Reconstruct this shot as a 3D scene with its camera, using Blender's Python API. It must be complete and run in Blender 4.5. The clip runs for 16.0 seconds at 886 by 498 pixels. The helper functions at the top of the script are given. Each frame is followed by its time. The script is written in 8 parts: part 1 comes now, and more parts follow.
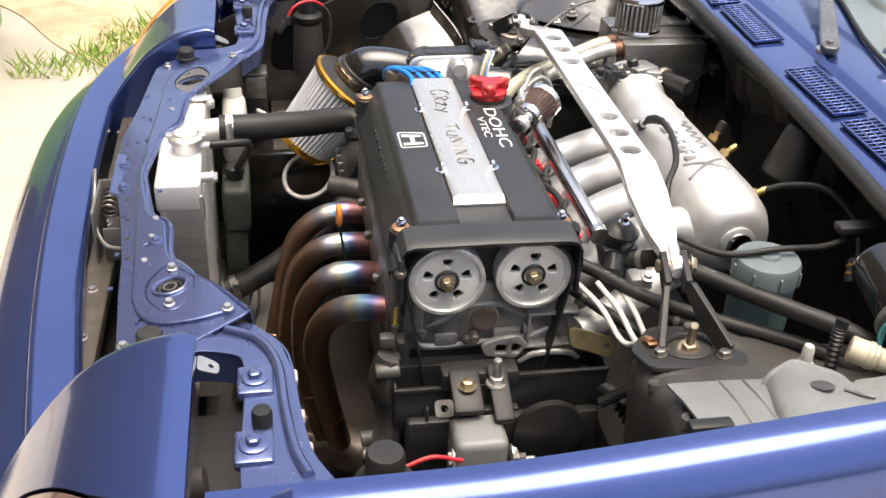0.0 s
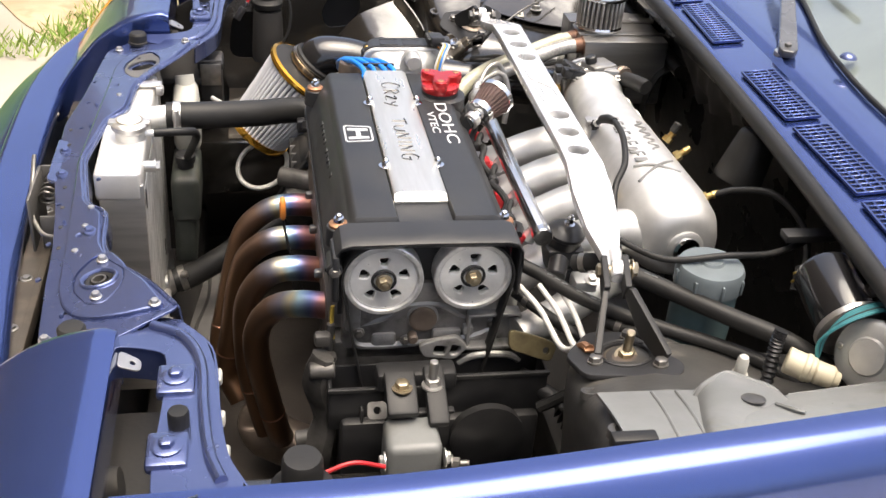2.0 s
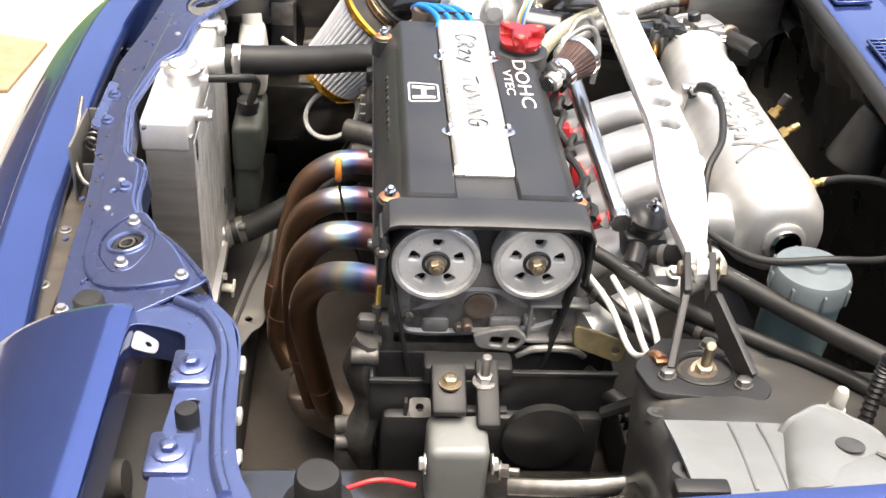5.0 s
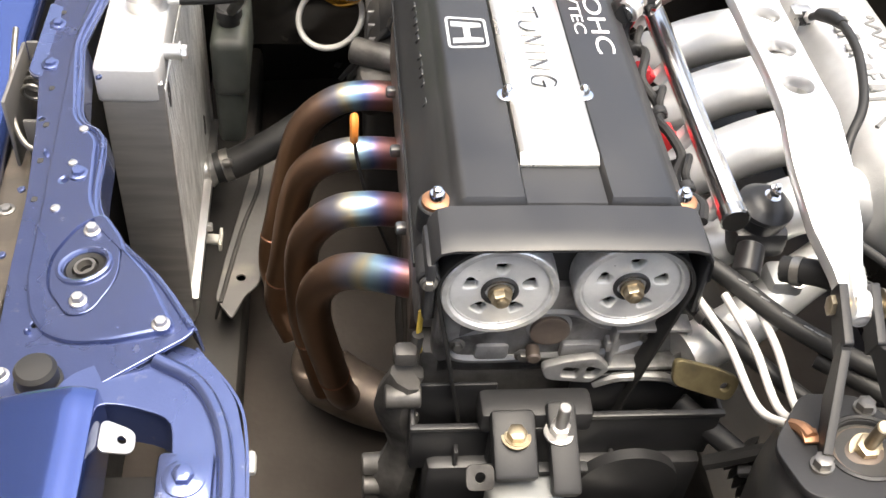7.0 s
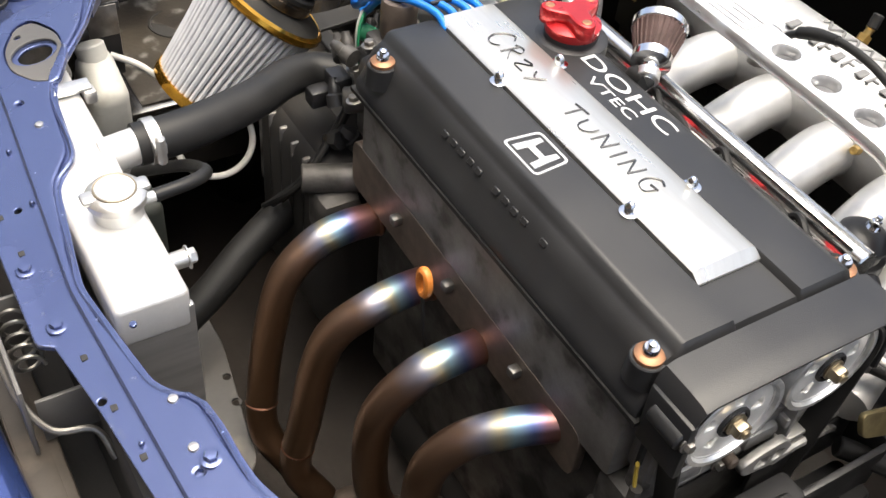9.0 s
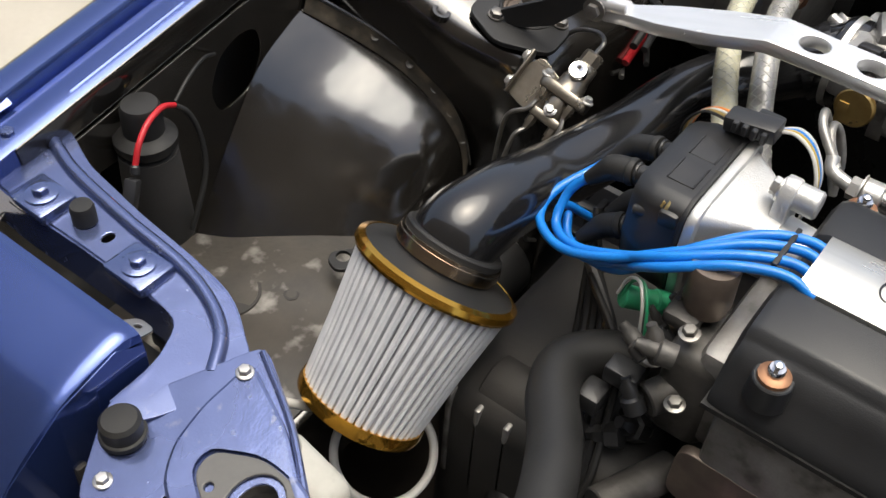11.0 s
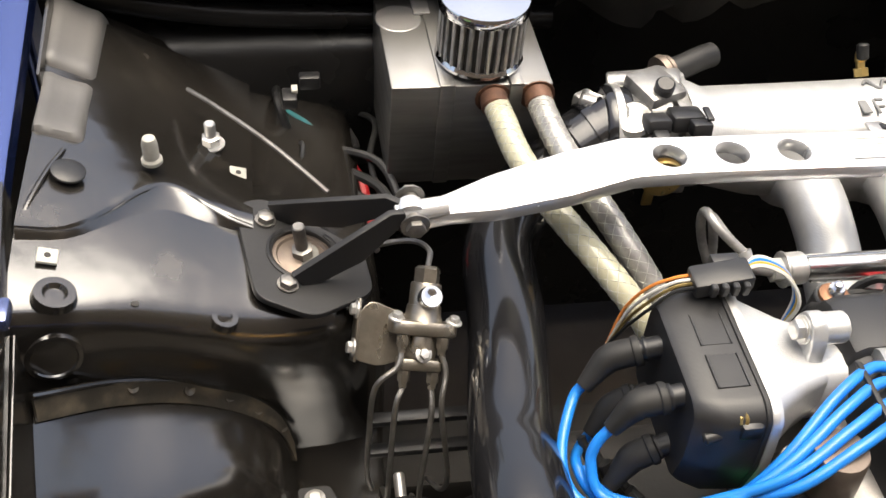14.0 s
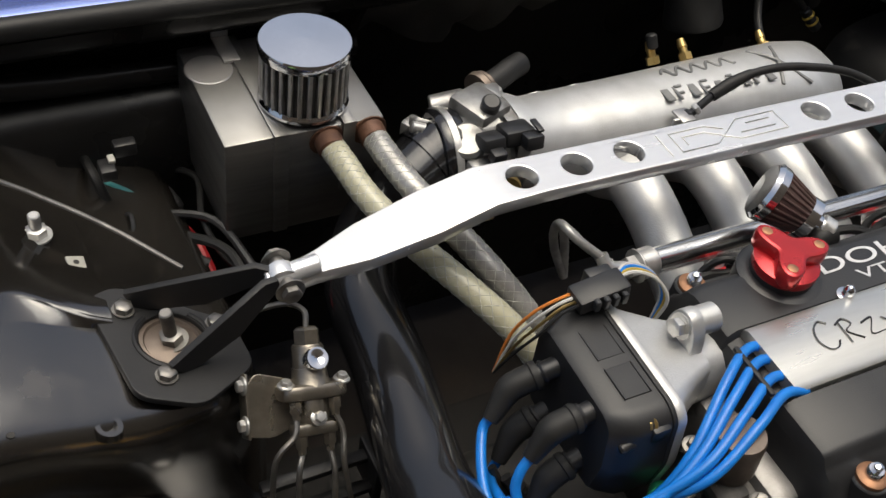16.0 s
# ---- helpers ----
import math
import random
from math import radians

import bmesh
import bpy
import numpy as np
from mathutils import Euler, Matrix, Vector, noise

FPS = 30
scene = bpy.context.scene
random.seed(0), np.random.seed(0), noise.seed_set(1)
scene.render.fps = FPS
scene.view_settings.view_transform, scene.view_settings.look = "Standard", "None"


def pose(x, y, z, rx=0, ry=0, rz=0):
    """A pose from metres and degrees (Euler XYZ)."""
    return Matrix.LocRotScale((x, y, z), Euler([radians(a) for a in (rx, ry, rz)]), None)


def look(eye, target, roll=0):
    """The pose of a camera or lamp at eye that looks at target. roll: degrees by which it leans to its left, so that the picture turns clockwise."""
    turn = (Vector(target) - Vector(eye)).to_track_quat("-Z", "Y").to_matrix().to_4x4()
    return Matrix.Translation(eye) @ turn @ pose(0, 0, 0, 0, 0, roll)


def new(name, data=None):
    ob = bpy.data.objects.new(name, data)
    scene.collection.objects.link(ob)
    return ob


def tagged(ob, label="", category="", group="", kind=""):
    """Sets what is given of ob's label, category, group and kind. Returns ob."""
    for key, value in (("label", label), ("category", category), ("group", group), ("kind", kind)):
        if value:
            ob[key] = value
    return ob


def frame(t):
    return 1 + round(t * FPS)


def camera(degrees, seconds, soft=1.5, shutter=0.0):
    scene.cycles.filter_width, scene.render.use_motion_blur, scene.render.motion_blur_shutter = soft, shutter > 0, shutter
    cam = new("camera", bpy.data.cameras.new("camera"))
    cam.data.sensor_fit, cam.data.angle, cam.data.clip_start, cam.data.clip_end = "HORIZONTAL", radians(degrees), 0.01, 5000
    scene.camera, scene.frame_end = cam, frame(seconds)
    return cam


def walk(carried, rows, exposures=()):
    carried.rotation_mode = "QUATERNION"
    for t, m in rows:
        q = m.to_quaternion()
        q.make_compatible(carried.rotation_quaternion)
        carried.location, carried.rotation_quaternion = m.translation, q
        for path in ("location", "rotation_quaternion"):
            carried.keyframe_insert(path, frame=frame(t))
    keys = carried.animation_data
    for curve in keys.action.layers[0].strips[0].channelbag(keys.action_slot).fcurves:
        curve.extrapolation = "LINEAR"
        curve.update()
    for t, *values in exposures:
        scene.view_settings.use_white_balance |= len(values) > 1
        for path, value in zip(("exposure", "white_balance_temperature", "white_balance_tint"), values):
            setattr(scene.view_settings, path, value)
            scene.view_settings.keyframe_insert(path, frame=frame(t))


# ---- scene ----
# ---- camera ----
cam = camera(46.0, 16.0, soft=1.5)
PATH = [
    (0, (-0.248, -0.985, 1.387), (0.076, 0.7, 0.358), 2.9),
    (0.5, (-0.221, -0.977, 1.406), (0.103, 0.755, 0.462), 4.3),
    (0.6, (-0.218, -0.974, 1.402), (0.097, 0.76, 0.457), 4.8),
    (1, (-0.209, -0.963, 1.393), (0.05, 0.751, 0.397), 4.6),
    (1.5, (-0.209, -0.954, 1.386), (0.043, 0.729, 0.336), 4.3),
    (2, (-0.193, -0.965, 1.386), (0.162, 0.703, 0.341), 4.9),
    (2.5, (-0.164, -0.958, 1.387), (0.241, 0.718, 0.374), 5.8),
    (3, (-0.13, -0.937, 1.385), (0.216, 0.748, 0.365), 5.4),
    (3.5, (-0.114, -0.924, 1.372), (0.134, 0.751, 0.307), 4.8),
    (4, (-0.093, -0.916, 1.368), (0.165, 0.742, 0.281), 5.0),
    (4.5, (-0.094, -0.893, 1.36), (0.095, 0.752, 0.238), 4.7),
    (4.7, (-0.118, -0.875, 1.361), (0.049, 0.764, 0.228), 4.9),
    (6.8, (-0.168, -0.538, 1.32), (0.087, 0.863, -0.083), 6.6),
    (7, (-0.181, -0.522, 1.315), (0.04, 0.877, -0.097), 6.2),
    (7.5, (-0.3, -0.488, 1.315), (-0.024, 0.885, -0.113), 4.9),
    (8, (-0.409, -0.452, 1.333), (0.022, 0.877, -0.098), 5.0),
    (8.2, (-0.421, -0.424, 1.334), (0.064, 0.892, -0.092), 5.4),
    (10.3, (-0.62, 0.168, 1.335), (0.588, 0.983, -0.035), 6.0),
    (10.5, (-0.607, 0.237, 1.328), (0.575, 1.094, -0.039), 3.8),
    (11, (-0.586, 0.385, 1.324), (0.568, 1.173, -0.106), 4.1),
    (11.5, (-0.634, 0.551, 1.327), (0.622, 1.14, -0.113), 3.1),
    (12, (-0.6, 0.64, 1.321), (0.733, 1.046, -0.115), 4.7),
    (12.5, (-0.509, 0.745, 1.316), (0.821, 1.032, -0.149), 4.9),
    (13, (-0.493, 0.882, 1.339), (0.902, 0.728, -0.086), 6.0),
    (13.5, (-0.447, 0.896, 1.356), (0.971, 0.58, -0.019), 6.4),
    (14, (-0.371, 0.87, 1.344), (0.996, 0.556, -0.081), 5.9),
    (14.5, (-0.333, 0.915, 1.351), (0.919, 0.401, -0.121), 8.7),
    (15, (-0.313, 0.939, 1.36), (0.886, 0.235, -0.078), 10.3),
    (15.5, (-0.303, 0.947, 1.363), (0.918, 0.213, -0.04), 10.0),
    (16, (-0.299, 0.954, 1.369), (0.893, 0.186, -0.042), 10.1),
]
EXPOSURE = [(0.0, 1.3, 7000, 8), (1.5, 1.25, 7000, 8), (3.5, 1.7, 7000, 8), (7.0, 1.85, 6900, 6), (8.2, 1.6, 6900, 6), (10.3, 0.7, 6600, 4), (11.0, 0.65, 6600, 4), (11.5, 1.5, 6800, 6), (12.5, 2.1, 6800, 6), (13.5, 1.55, 7000, 6), (14.5, 0.9, 7000, 6), (15.5, 0.3, 6800, 4), (16.0, 0.05, 6700, 4)]
walk(cam, [(t, look(eye, target, roll)) for t, eye, target, roll in PATH], EXPOSURE)

# ---- world and sun ----
SUN_EL, SUN_AZ = 83.0, 125.0
world = bpy.data.worlds.new("sky")
world.use_nodes = True
scene.world = world
wn = world.node_tree.nodes
sky = wn.new("ShaderNodeTexSky")
sky.sky_type, sky.sun_disc = "NISHITA", False
sky.air_density, sky.dust_density, sky.ozone_density = 0.7, 6.0, 0.3
sky.sun_elevation, sky.sun_rotation = radians(SUN_EL), radians(SUN_AZ)
world.node_tree.links.new(sky.outputs[0], wn["Background"].inputs[0])
wn["Background"].inputs[1].default_value = 0.15
sun = new("sun", bpy.data.lights.new("sun", "SUN"))
sun.data.energy, sun.data.angle, sun.data.color = 1.4, radians(58), (1.0, 0.97, 0.93)
sun.matrix_world = look((0, 0, 5), Vector((0, 0, 5)) - Vector((math.sin(radians(SUN_AZ)) * math.cos(radians(SUN_EL)),
                        math.cos(radians(SUN_AZ)) * math.cos(radians(SUN_EL)), math.sin(radians(SUN_EL)))))

# ---- materials ----


def material(name, col, col2=None, rough=0.5, metal=0.0, scale=30.0, fine=300.0, bump=0.0, coat=0.0, rvar=0.15,
             dirt=None, dirt_scale=12.0, dirt_low=0.55, alpha=1.0, trans=0.0, stretch=(1, 1, 1), spec=0.5, ior=1.5, dent=0.0, dent_scale=14.0):
    """Two scales of colour change, uneven gloss, fine relief and a blotchy coat of dirt or painted sheen."""
    m = bpy.data.materials.new(name)
    m.use_nodes = True
    nt, n, lk = m.node_tree, m.node_tree.nodes, m.node_tree.links
    b = n["Principled BSDF"]
    tc, mp = n.new("ShaderNodeTexCoord"), n.new("ShaderNodeMapping")
    mp.inputs["Scale"].default_value = stretch
    lk.new(tc.outputs["Object"], mp.inputs[0])

    def noisy(s, detail=4.0):
        t = n.new("ShaderNodeTexNoise")
        t.inputs["Scale"].default_value, t.inputs["Detail"].default_value = s, detail
        lk.new(mp.outputs[0], t.inputs["Vector"])
        return t.outputs["Fac"]

    def blend(fac, a, c):
        x = n.new("ShaderNodeMix")
        x.data_type = "RGBA"
        lk.new(fac, x.inputs[0])
        for sock, v in ((x.inputs[6], a), (x.inputs[7], c)):
            if isinstance(v, tuple):
                sock.default_value = (*v, 1)
            else:
                lk.new(v, sock)
        return x.outputs[2]

    def spread(fac, lo, hi, a=0.0, c=1.0):
        r = n.new("ShaderNodeMapRange")
        lk.new(fac, r.inputs[0])
        for k, v in enumerate((lo, hi, a, c)):
            r.inputs[k + 1].default_value = v
        return r.outputs[0]

    col2 = col2 or tuple(c * 0.75 for c in col)
    big, small = noisy(scale), noisy(fine, 6.0)
    c = blend(spread(big, 0.35, 0.65), col, col2)
    c = blend(spread(small, 0.3, 0.7, 0.0, 0.25), c, col2)
    rg = spread(big, 0.3, 0.7, max(rough - rvar * rough, 0.02), min(rough + rvar * rough, 1.0))
    if dirt:
        d = spread(noisy(dirt_scale, 8.0), dirt_low, dirt_low + 0.2, 0.0, 0.8)
        c = blend(d, c, dirt)
        mx = n.new("ShaderNodeMath")
        mx.operation = "MULTIPLY_ADD"
        lk.new(d, mx.inputs[0])
        mx.inputs[1].default_value = 0.3
        lk.new(rg, mx.inputs[2])
        rg = mx.outputs[0]
    lk.new(c, b.inputs["Base Color"])
    lk.new(rg, b.inputs["Roughness"])
    b.inputs["Metallic"].default_value = metal
    b.inputs["Coat Weight"].default_value = coat
    b.inputs["Coat Roughness"].default_value = 0.06
    b.inputs["Specular IOR Level"].default_value = spec
    b.inputs["IOR"].default_value = ior
    b.inputs["Alpha"].default_value = alpha
    b.inputs["Transmission Weight"].default_value = trans
    if bump:
        bp = n.new("ShaderNodeBump")
        bp.inputs["Strength"].default_value, bp.inputs["Distance"].default_value = bump, 0.001
        lk.new(small, bp.inputs["Height"])
        lk.new(bp.outputs[0], b.inputs["Normal"])
        if dent:
            dp = n.new("ShaderNodeBump")
            dp.inputs["Strength"].default_value, dp.inputs["Distance"].default_value = dent, 0.006
            lk.new(noisy(dent_scale, 2.0), dp.inputs["Height"])
            lk.new(dp.outputs[0], bp.inputs["Normal"])
    return m


BLUE = material("blue_paint", (0.056, 0.096, 0.300), (0.044, 0.078, 0.258), rough=0.2, metal=0.75, scale=6, fine=900, bump=0.03, coat=1.0, rvar=0.3, dent=0.04, dent_scale=5)
BLUE_WORN = material("worn_blue_paint", (0.120, 0.153, 0.305), (0.082, 0.108, 0.245), rough=0.25, metal=0.72, scale=9, fine=500, bump=0.14, coat=0.9, rvar=0.5,
                     dirt=(0.27, 0.275, 0.31), dirt_scale=75, dirt_low=0.64, dent=0.15, dent_scale=22)
BAY = material("bay_black_paint", (0.0105, 0.0095, 0.0085), (0.017, 0.0152, 0.013), rough=0.17, scale=8, fine=90, bump=0.10, spec=1.0, ior=1.65, rvar=0.4,
               dirt=(0.060, 0.050, 0.038), dirt_scale=14, dirt_low=0.61, dent=0.25, dent_scale=16)
# Dusty grey paint; on the far tower's panels it paints a reflection.
BAY_DUST_SHEEN = material("dusty_and_sheen_grey_paint", (0.085, 0.083, 0.08), (0.12, 0.115, 0.11), rough=0.5, scale=10, fine=180, bump=0.1, coat=0.1,
                     dirt=(0.22, 0.20, 0.17), dirt_scale=14, dirt_low=0.6)
BEAMRUST = material("brown_dusty_steel", (0.055, 0.046, 0.036), (0.035, 0.028, 0.022), rough=0.65, scale=12, fine=180, bump=0.3, dirt=(0.12, 0.10, 0.08), dirt_scale=18, dirt_low=0.55)
SATIN = material("satin_black_steel", (0.015, 0.015, 0.016), (0.025, 0.025, 0.026), rough=0.5, scale=20, fine=300, bump=0.08, spec=0.35)
GLOSS = material("gloss_black_tube", (0.008, 0.008, 0.009), (0.012, 0.012, 0.013), rough=0.15, scale=10, fine=300, bump=0.02, coat=0.6)
COVER = material("charcoal_crackle_paint", (0.017, 0.0175, 0.019), (0.024, 0.0245, 0.026), rough=0.40, scale=15, fine=900, bump=0.16)
PLASTIC = material("black_plastic", (0.015, 0.015, 0.016), (0.024, 0.024, 0.025), rough=0.38, scale=40, fine=400, bump=0.08)
RUBBER = material("black_rubber", (0.013, 0.013, 0.013), (0.022, 0.0215, 0.021), rough=0.5, scale=25, fine=350, bump=0.1, spec=0.32)
DARK = material("grimy_black", (0.018, 0.0175, 0.017), (0.034, 0.031, 0.028), rough=0.7, scale=15, fine=200, bump=0.2)
BLOCKM = material("oily_cast_iron", (0.12, 0.115, 0.108), (0.06, 0.056, 0.052), rough=0.5, metal=0.4, scale=22, fine=260, bump=0.4, dirt=(0.012, 0.011, 0.01), dirt_scale=25, dirt_low=0.48)
GEARM = material("machined_gear_alloy", (0.90, 0.90, 0.89), (0.62, 0.62, 0.61), rough=0.32, metal=0.7, scale=70, fine=400, bump=0.2)
ZINC = material("yellowed_zinc", (0.50, 0.43, 0.31), (0.36, 0.30, 0.21), rough=0.35, metal=0.9, scale=60, fine=400, bump=0.1)
PALEGREY = material("pale_grey_primer", (0.19, 0.198, 0.198), (0.14, 0.145, 0.145), rough=0.42, scale=12, fine=200, bump=0.1, dirt=(0.09, 0.085, 0.075), dirt_scale=16, dirt_low=0.56, dent=0.2)
CAST = material("cast_aluminium", (0.66, 0.66, 0.65), (0.52, 0.52, 0.51), rough=0.42, metal=0.65, scale=25, fine=700, bump=0.3)
HEAD = material("grimy_cast_aluminium", (0.34, 0.33, 0.32), (0.20, 0.19, 0.18), rough=0.48, metal=0.6, scale=30, fine=400, bump=0.3,
                dirt=(0.06, 0.054, 0.046), dirt_scale=30, dirt_low=0.54)
POLISHED = material("polished_aluminium", (0.92, 0.92, 0.92), (0.84, 0.84, 0.84), rough=0.24, metal=0.65, scale=12, fine=500, bump=0.05, stretch=(6, 1, 1))
SATIN_ALU = material("brushed_aluminium", (0.74, 0.73, 0.69), (0.62, 0.61, 0.57), rough=0.3, metal=0.82, scale=10, fine=600, bump=0.06, stretch=(8, 1, 1),
                     dirt=(0.5, 0.47, 0.40), dirt_scale=20, dirt_low=0.66)
RAD = material("radiator_aluminium", (0.90, 0.89, 0.86), (0.78, 0.77, 0.74), rough=0.36, metal=0.55, scale=14, fine=350, bump=0.2)
TBODY = material("grey_cast_throttle", (0.42, 0.415, 0.40), (0.26, 0.255, 0.245), rough=0.36, metal=0.75, scale=40, fine=500, bump=0.3, dirt=(0.09, 0.085, 0.08), dirt_scale=40, dirt_low=0.58)
STEEL = material("zinc_steel", (0.78, 0.77, 0.74), (0.56, 0.55, 0.53), rough=0.33, metal=0.8, scale=60, fine=500, bump=0.1)
STAIN = material("brushed_stainless", (0.56, 0.55, 0.53), (0.42, 0.41, 0.40), rough=0.36, metal=0.85, scale=10, fine=900, bump=0.08, stretch=(1, 1, 10))
CHROME = material("chrome", (0.82, 0.83, 0.85), (0.75, 0.76, 0.78), rough=0.08, metal=1.0, scale=20, fine=200)
CLAMPM = material("bronzed_steel_band", (0.60, 0.52, 0.42), (0.46, 0.38, 0.30), rough=0.2, metal=1.0, scale=30, fine=300, bump=0.05)
BRASS = material("brass", (0.62, 0.45, 0.18), (0.50, 0.34, 0.12), rough=0.32, metal=0.9, scale=60, fine=400, bump=0.1)
COPPER = material("copper_washer", (0.42, 0.22, 0.12), (0.28, 0.15, 0.09), rough=0.5, metal=0.75, scale=60, fine=400)
GOLD = material("gold_anodised", (0.85, 0.47, 0.08), (0.70, 0.36, 0.05), rough=0.14, metal=0.95, scale=25, fine=300)
RAILM = material("polished_rail_alloy", (0.80, 0.80, 0.79), (0.70, 0.70, 0.69), rough=0.22, metal=1.0, scale=12, fine=500, bump=0.04)
PAPER = material("white_filter_gauze", (0.64, 0.65, 0.67), (0.54, 0.55, 0.58), rough=0.8, scale=60, fine=900, bump=0.3)
BROWNGAUZE = material("oiled_filter_gauze", (0.10, 0.055, 0.05), (0.06, 0.035, 0.03), rough=0.7, scale=60, fine=900, bump=0.3)
GREYGAUZE = material("grey_filter_gauze", (0.10, 0.095, 0.09), (0.06, 0.055, 0.05), rough=0.6, metal=0.3, scale=60, fine=900, bump=0.3)
RED = material("red_anodised", (0.55, 0.022, 0.028), (0.42, 0.015, 0.02), rough=0.28, metal=0.5, scale=30, fine=400, coat=0.4)
REDPLASTIC = material("red_plastic", (0.5, 0.02, 0.03), (0.4, 0.015, 0.02), rough=0.4, scale=50, fine=300)
WIREBLUE = material("blue_silicone", (0.010, 0.21, 0.70), (0.008, 0.17, 0.60), rough=0.35, scale=60, fine=400, bump=0.05, coat=0.2)
WHITEWIRE = material("white_insulation", (0.62, 0.61, 0.58), (0.5, 0.49, 0.46), rough=0.45, scale=60, fine=400)
TEAL = material("teal_insulation", (0.04, 0.20, 0.22), (0.03, 0.16, 0.18), rough=0.45, scale=60, fine=400)
GREENP = material("green_plastic", (0.03, 0.30, 0.14), (0.03, 0.24, 0.11), rough=0.4, scale=60, fine=400)
ORANGE = material("orange_plastic", (0.75, 0.26, 0.05), (0.62, 0.2, 0.04), rough=0.4, scale=60, fine=300)
YELLOW = material("yellow_strip", (0.5, 0.36, 0.06), (0.4, 0.28, 0.05), rough=0.5, scale=60, fine=300)
BRAID = material("clear_braided_hose", (0.52, 0.50, 0.36), (0.44, 0.42, 0.29), rough=0.28, scale=50, fine=300, coat=0.5)
BRAID2 = material("steel_braided_hose", (0.46, 0.45, 0.43), (0.28, 0.27, 0.26), rough=0.35, metal=0.5, scale=60, fine=400, coat=0.4)
THREAD = material("white_braid_thread", (0.50, 0.50, 0.45), rough=0.5)
CREAM = material("cream_plastic", (0.50, 0.46, 0.34), (0.42, 0.38, 0.28), rough=0.45, scale=40, fine=300, dirt=(0.2, 0.17, 0.12), dirt_scale=30)
MILKY = material("milky_teal_plastic", (0.11, 0.17, 0.185), (0.08, 0.13, 0.14), rough=0.35, scale=30, fine=300, coat=0.2)
BOTTLEGREEN = material("greyed_green_plastic", (0.06, 0.066, 0.058), (0.04, 0.045, 0.039), rough=0.45, scale=25, fine=300, dirt=(0.05, 0.045, 0.038), dirt_scale=20)
MILKYCAP = material("grey_cap_plastic", (0.13, 0.155, 0.165), (0.10, 0.12, 0.13), rough=0.45, scale=30, fine=300)
WHITEPL = material("aged_white_plastic", (0.5, 0.49, 0.44), (0.38, 0.37, 0.33), rough=0.5, scale=20, fine=300, dirt=(0.16, 0.14, 0.11), dirt_scale=20)
CAPBROWN = material("dull_bronze_can", (0.20, 0.16, 0.13), (0.15, 0.12, 0.1), rough=0.45, metal=0.6, scale=50, fine=300, bump=0.1)
# Marker ink, and the painted shade inside the cowl vents.
INK_SHADE = material("black_marker_and_vent_shade", (0.035, 0.035, 0.037), rough=0.22, coat=0.6)
WHITEPAINT = material("white_letter_paint", (0.72, 0.73, 0.75), rough=0.5)
SILVERPAINT = material("silver_letter_paint", (0.62, 0.63, 0.65), rough=0.4, metal=0.3)
DARKLETTER = material("dark_cast_letter", (0.24, 0.24, 0.235), rough=0.5, metal=0.3)
TOWERDUST = material("worn_dark_grey_paint", (0.040, 0.039, 0.038), (0.065, 0.063, 0.06), rough=0.34, scale=10, fine=180, bump=0.15, dirt=(0.17, 0.155, 0.13), dirt_scale=18, dirt_low=0.58, dent=0.2)
# Dark brown of the added, unseen wall that blocks light.
BLOCKER_BROWN = material("blocker_brown", (0.10, 0.08, 0.062), (0.075, 0.06, 0.048), rough=0.95, scale=3, fine=60, bump=0.5)
OLIVE = material("dull_olive_zinc", (0.24, 0.20, 0.11), (0.16, 0.13, 0.07), rough=0.45, metal=0.7, scale=40, fine=300, bump=0.2, dirt=(0.06, 0.05, 0.03), dirt_scale=30)
FIRE = material("glossy_black_bulkhead_paint", (0.008, 0.008, 0.008), (0.013, 0.0125, 0.012), rough=0.3, scale=9, fine=120, bump=0.15, spec=0.3, rvar=0.5, dirt=(0.018, 0.016, 0.013), dirt_scale=12, dirt_low=0.62, dent=0.3)
RUSTED = material("rusty_brass_ferrule", (0.20, 0.10, 0.06), (0.10, 0.055, 0.04), rough=0.55, metal=0.5, scale=60, fine=400, bump=0.3)
TANKSTEEL = material("brushed_tank_steel", (0.36, 0.35, 0.335), (0.26, 0.255, 0.245), rough=0.36, metal=0.9, scale=10, fine=900, bump=0.08, stretch=(1, 1, 10))
OLDSTEEL = material("dull_dark_steel", (0.30, 0.29, 0.27), (0.18, 0.17, 0.16), rough=0.42, metal=0.85, scale=60, fine=400, bump=0.15)
WIPERM = material("grey_wiper_paint", (0.10, 0.10, 0.10), (0.07, 0.07, 0.07), rough=0.28, scale=20, fine=300, coat=0.5)
# Clear lens; the brown paints the reflections of its surroundings.
LENS_SHEEN = material("lens_with_brown_reflection", (0.20, 0.12, 0.09), (0.12, 0.08, 0.08), rough=0.08, scale=8, fine=100, coat=1.0)
# Dusty brown, darkened to carry the shade on the ground under the car.
SHADED_DUST = material("shaded_brown_dust", (0.045, 0.036, 0.029), (0.028, 0.022, 0.018), rough=0.75, scale=7, fine=120, bump=0.4, dirt=(0.07, 0.055, 0.042), dirt_scale=9, dirt_low=0.6)
NICKEL = material("nickel_plated_brass", (0.36, 0.325, 0.27), (0.24, 0.215, 0.18), rough=0.3, metal=0.85, scale=60, fine=400, bump=0.15)
FRONTM = material("bare_cast_alloy", (0.42, 0.415, 0.405), (0.28, 0.275, 0.265), rough=0.45, metal=0.55, scale=35, fine=400, bump=0.35, dirt=(0.05, 0.045, 0.04), dirt_scale=35, dirt_low=0.56)
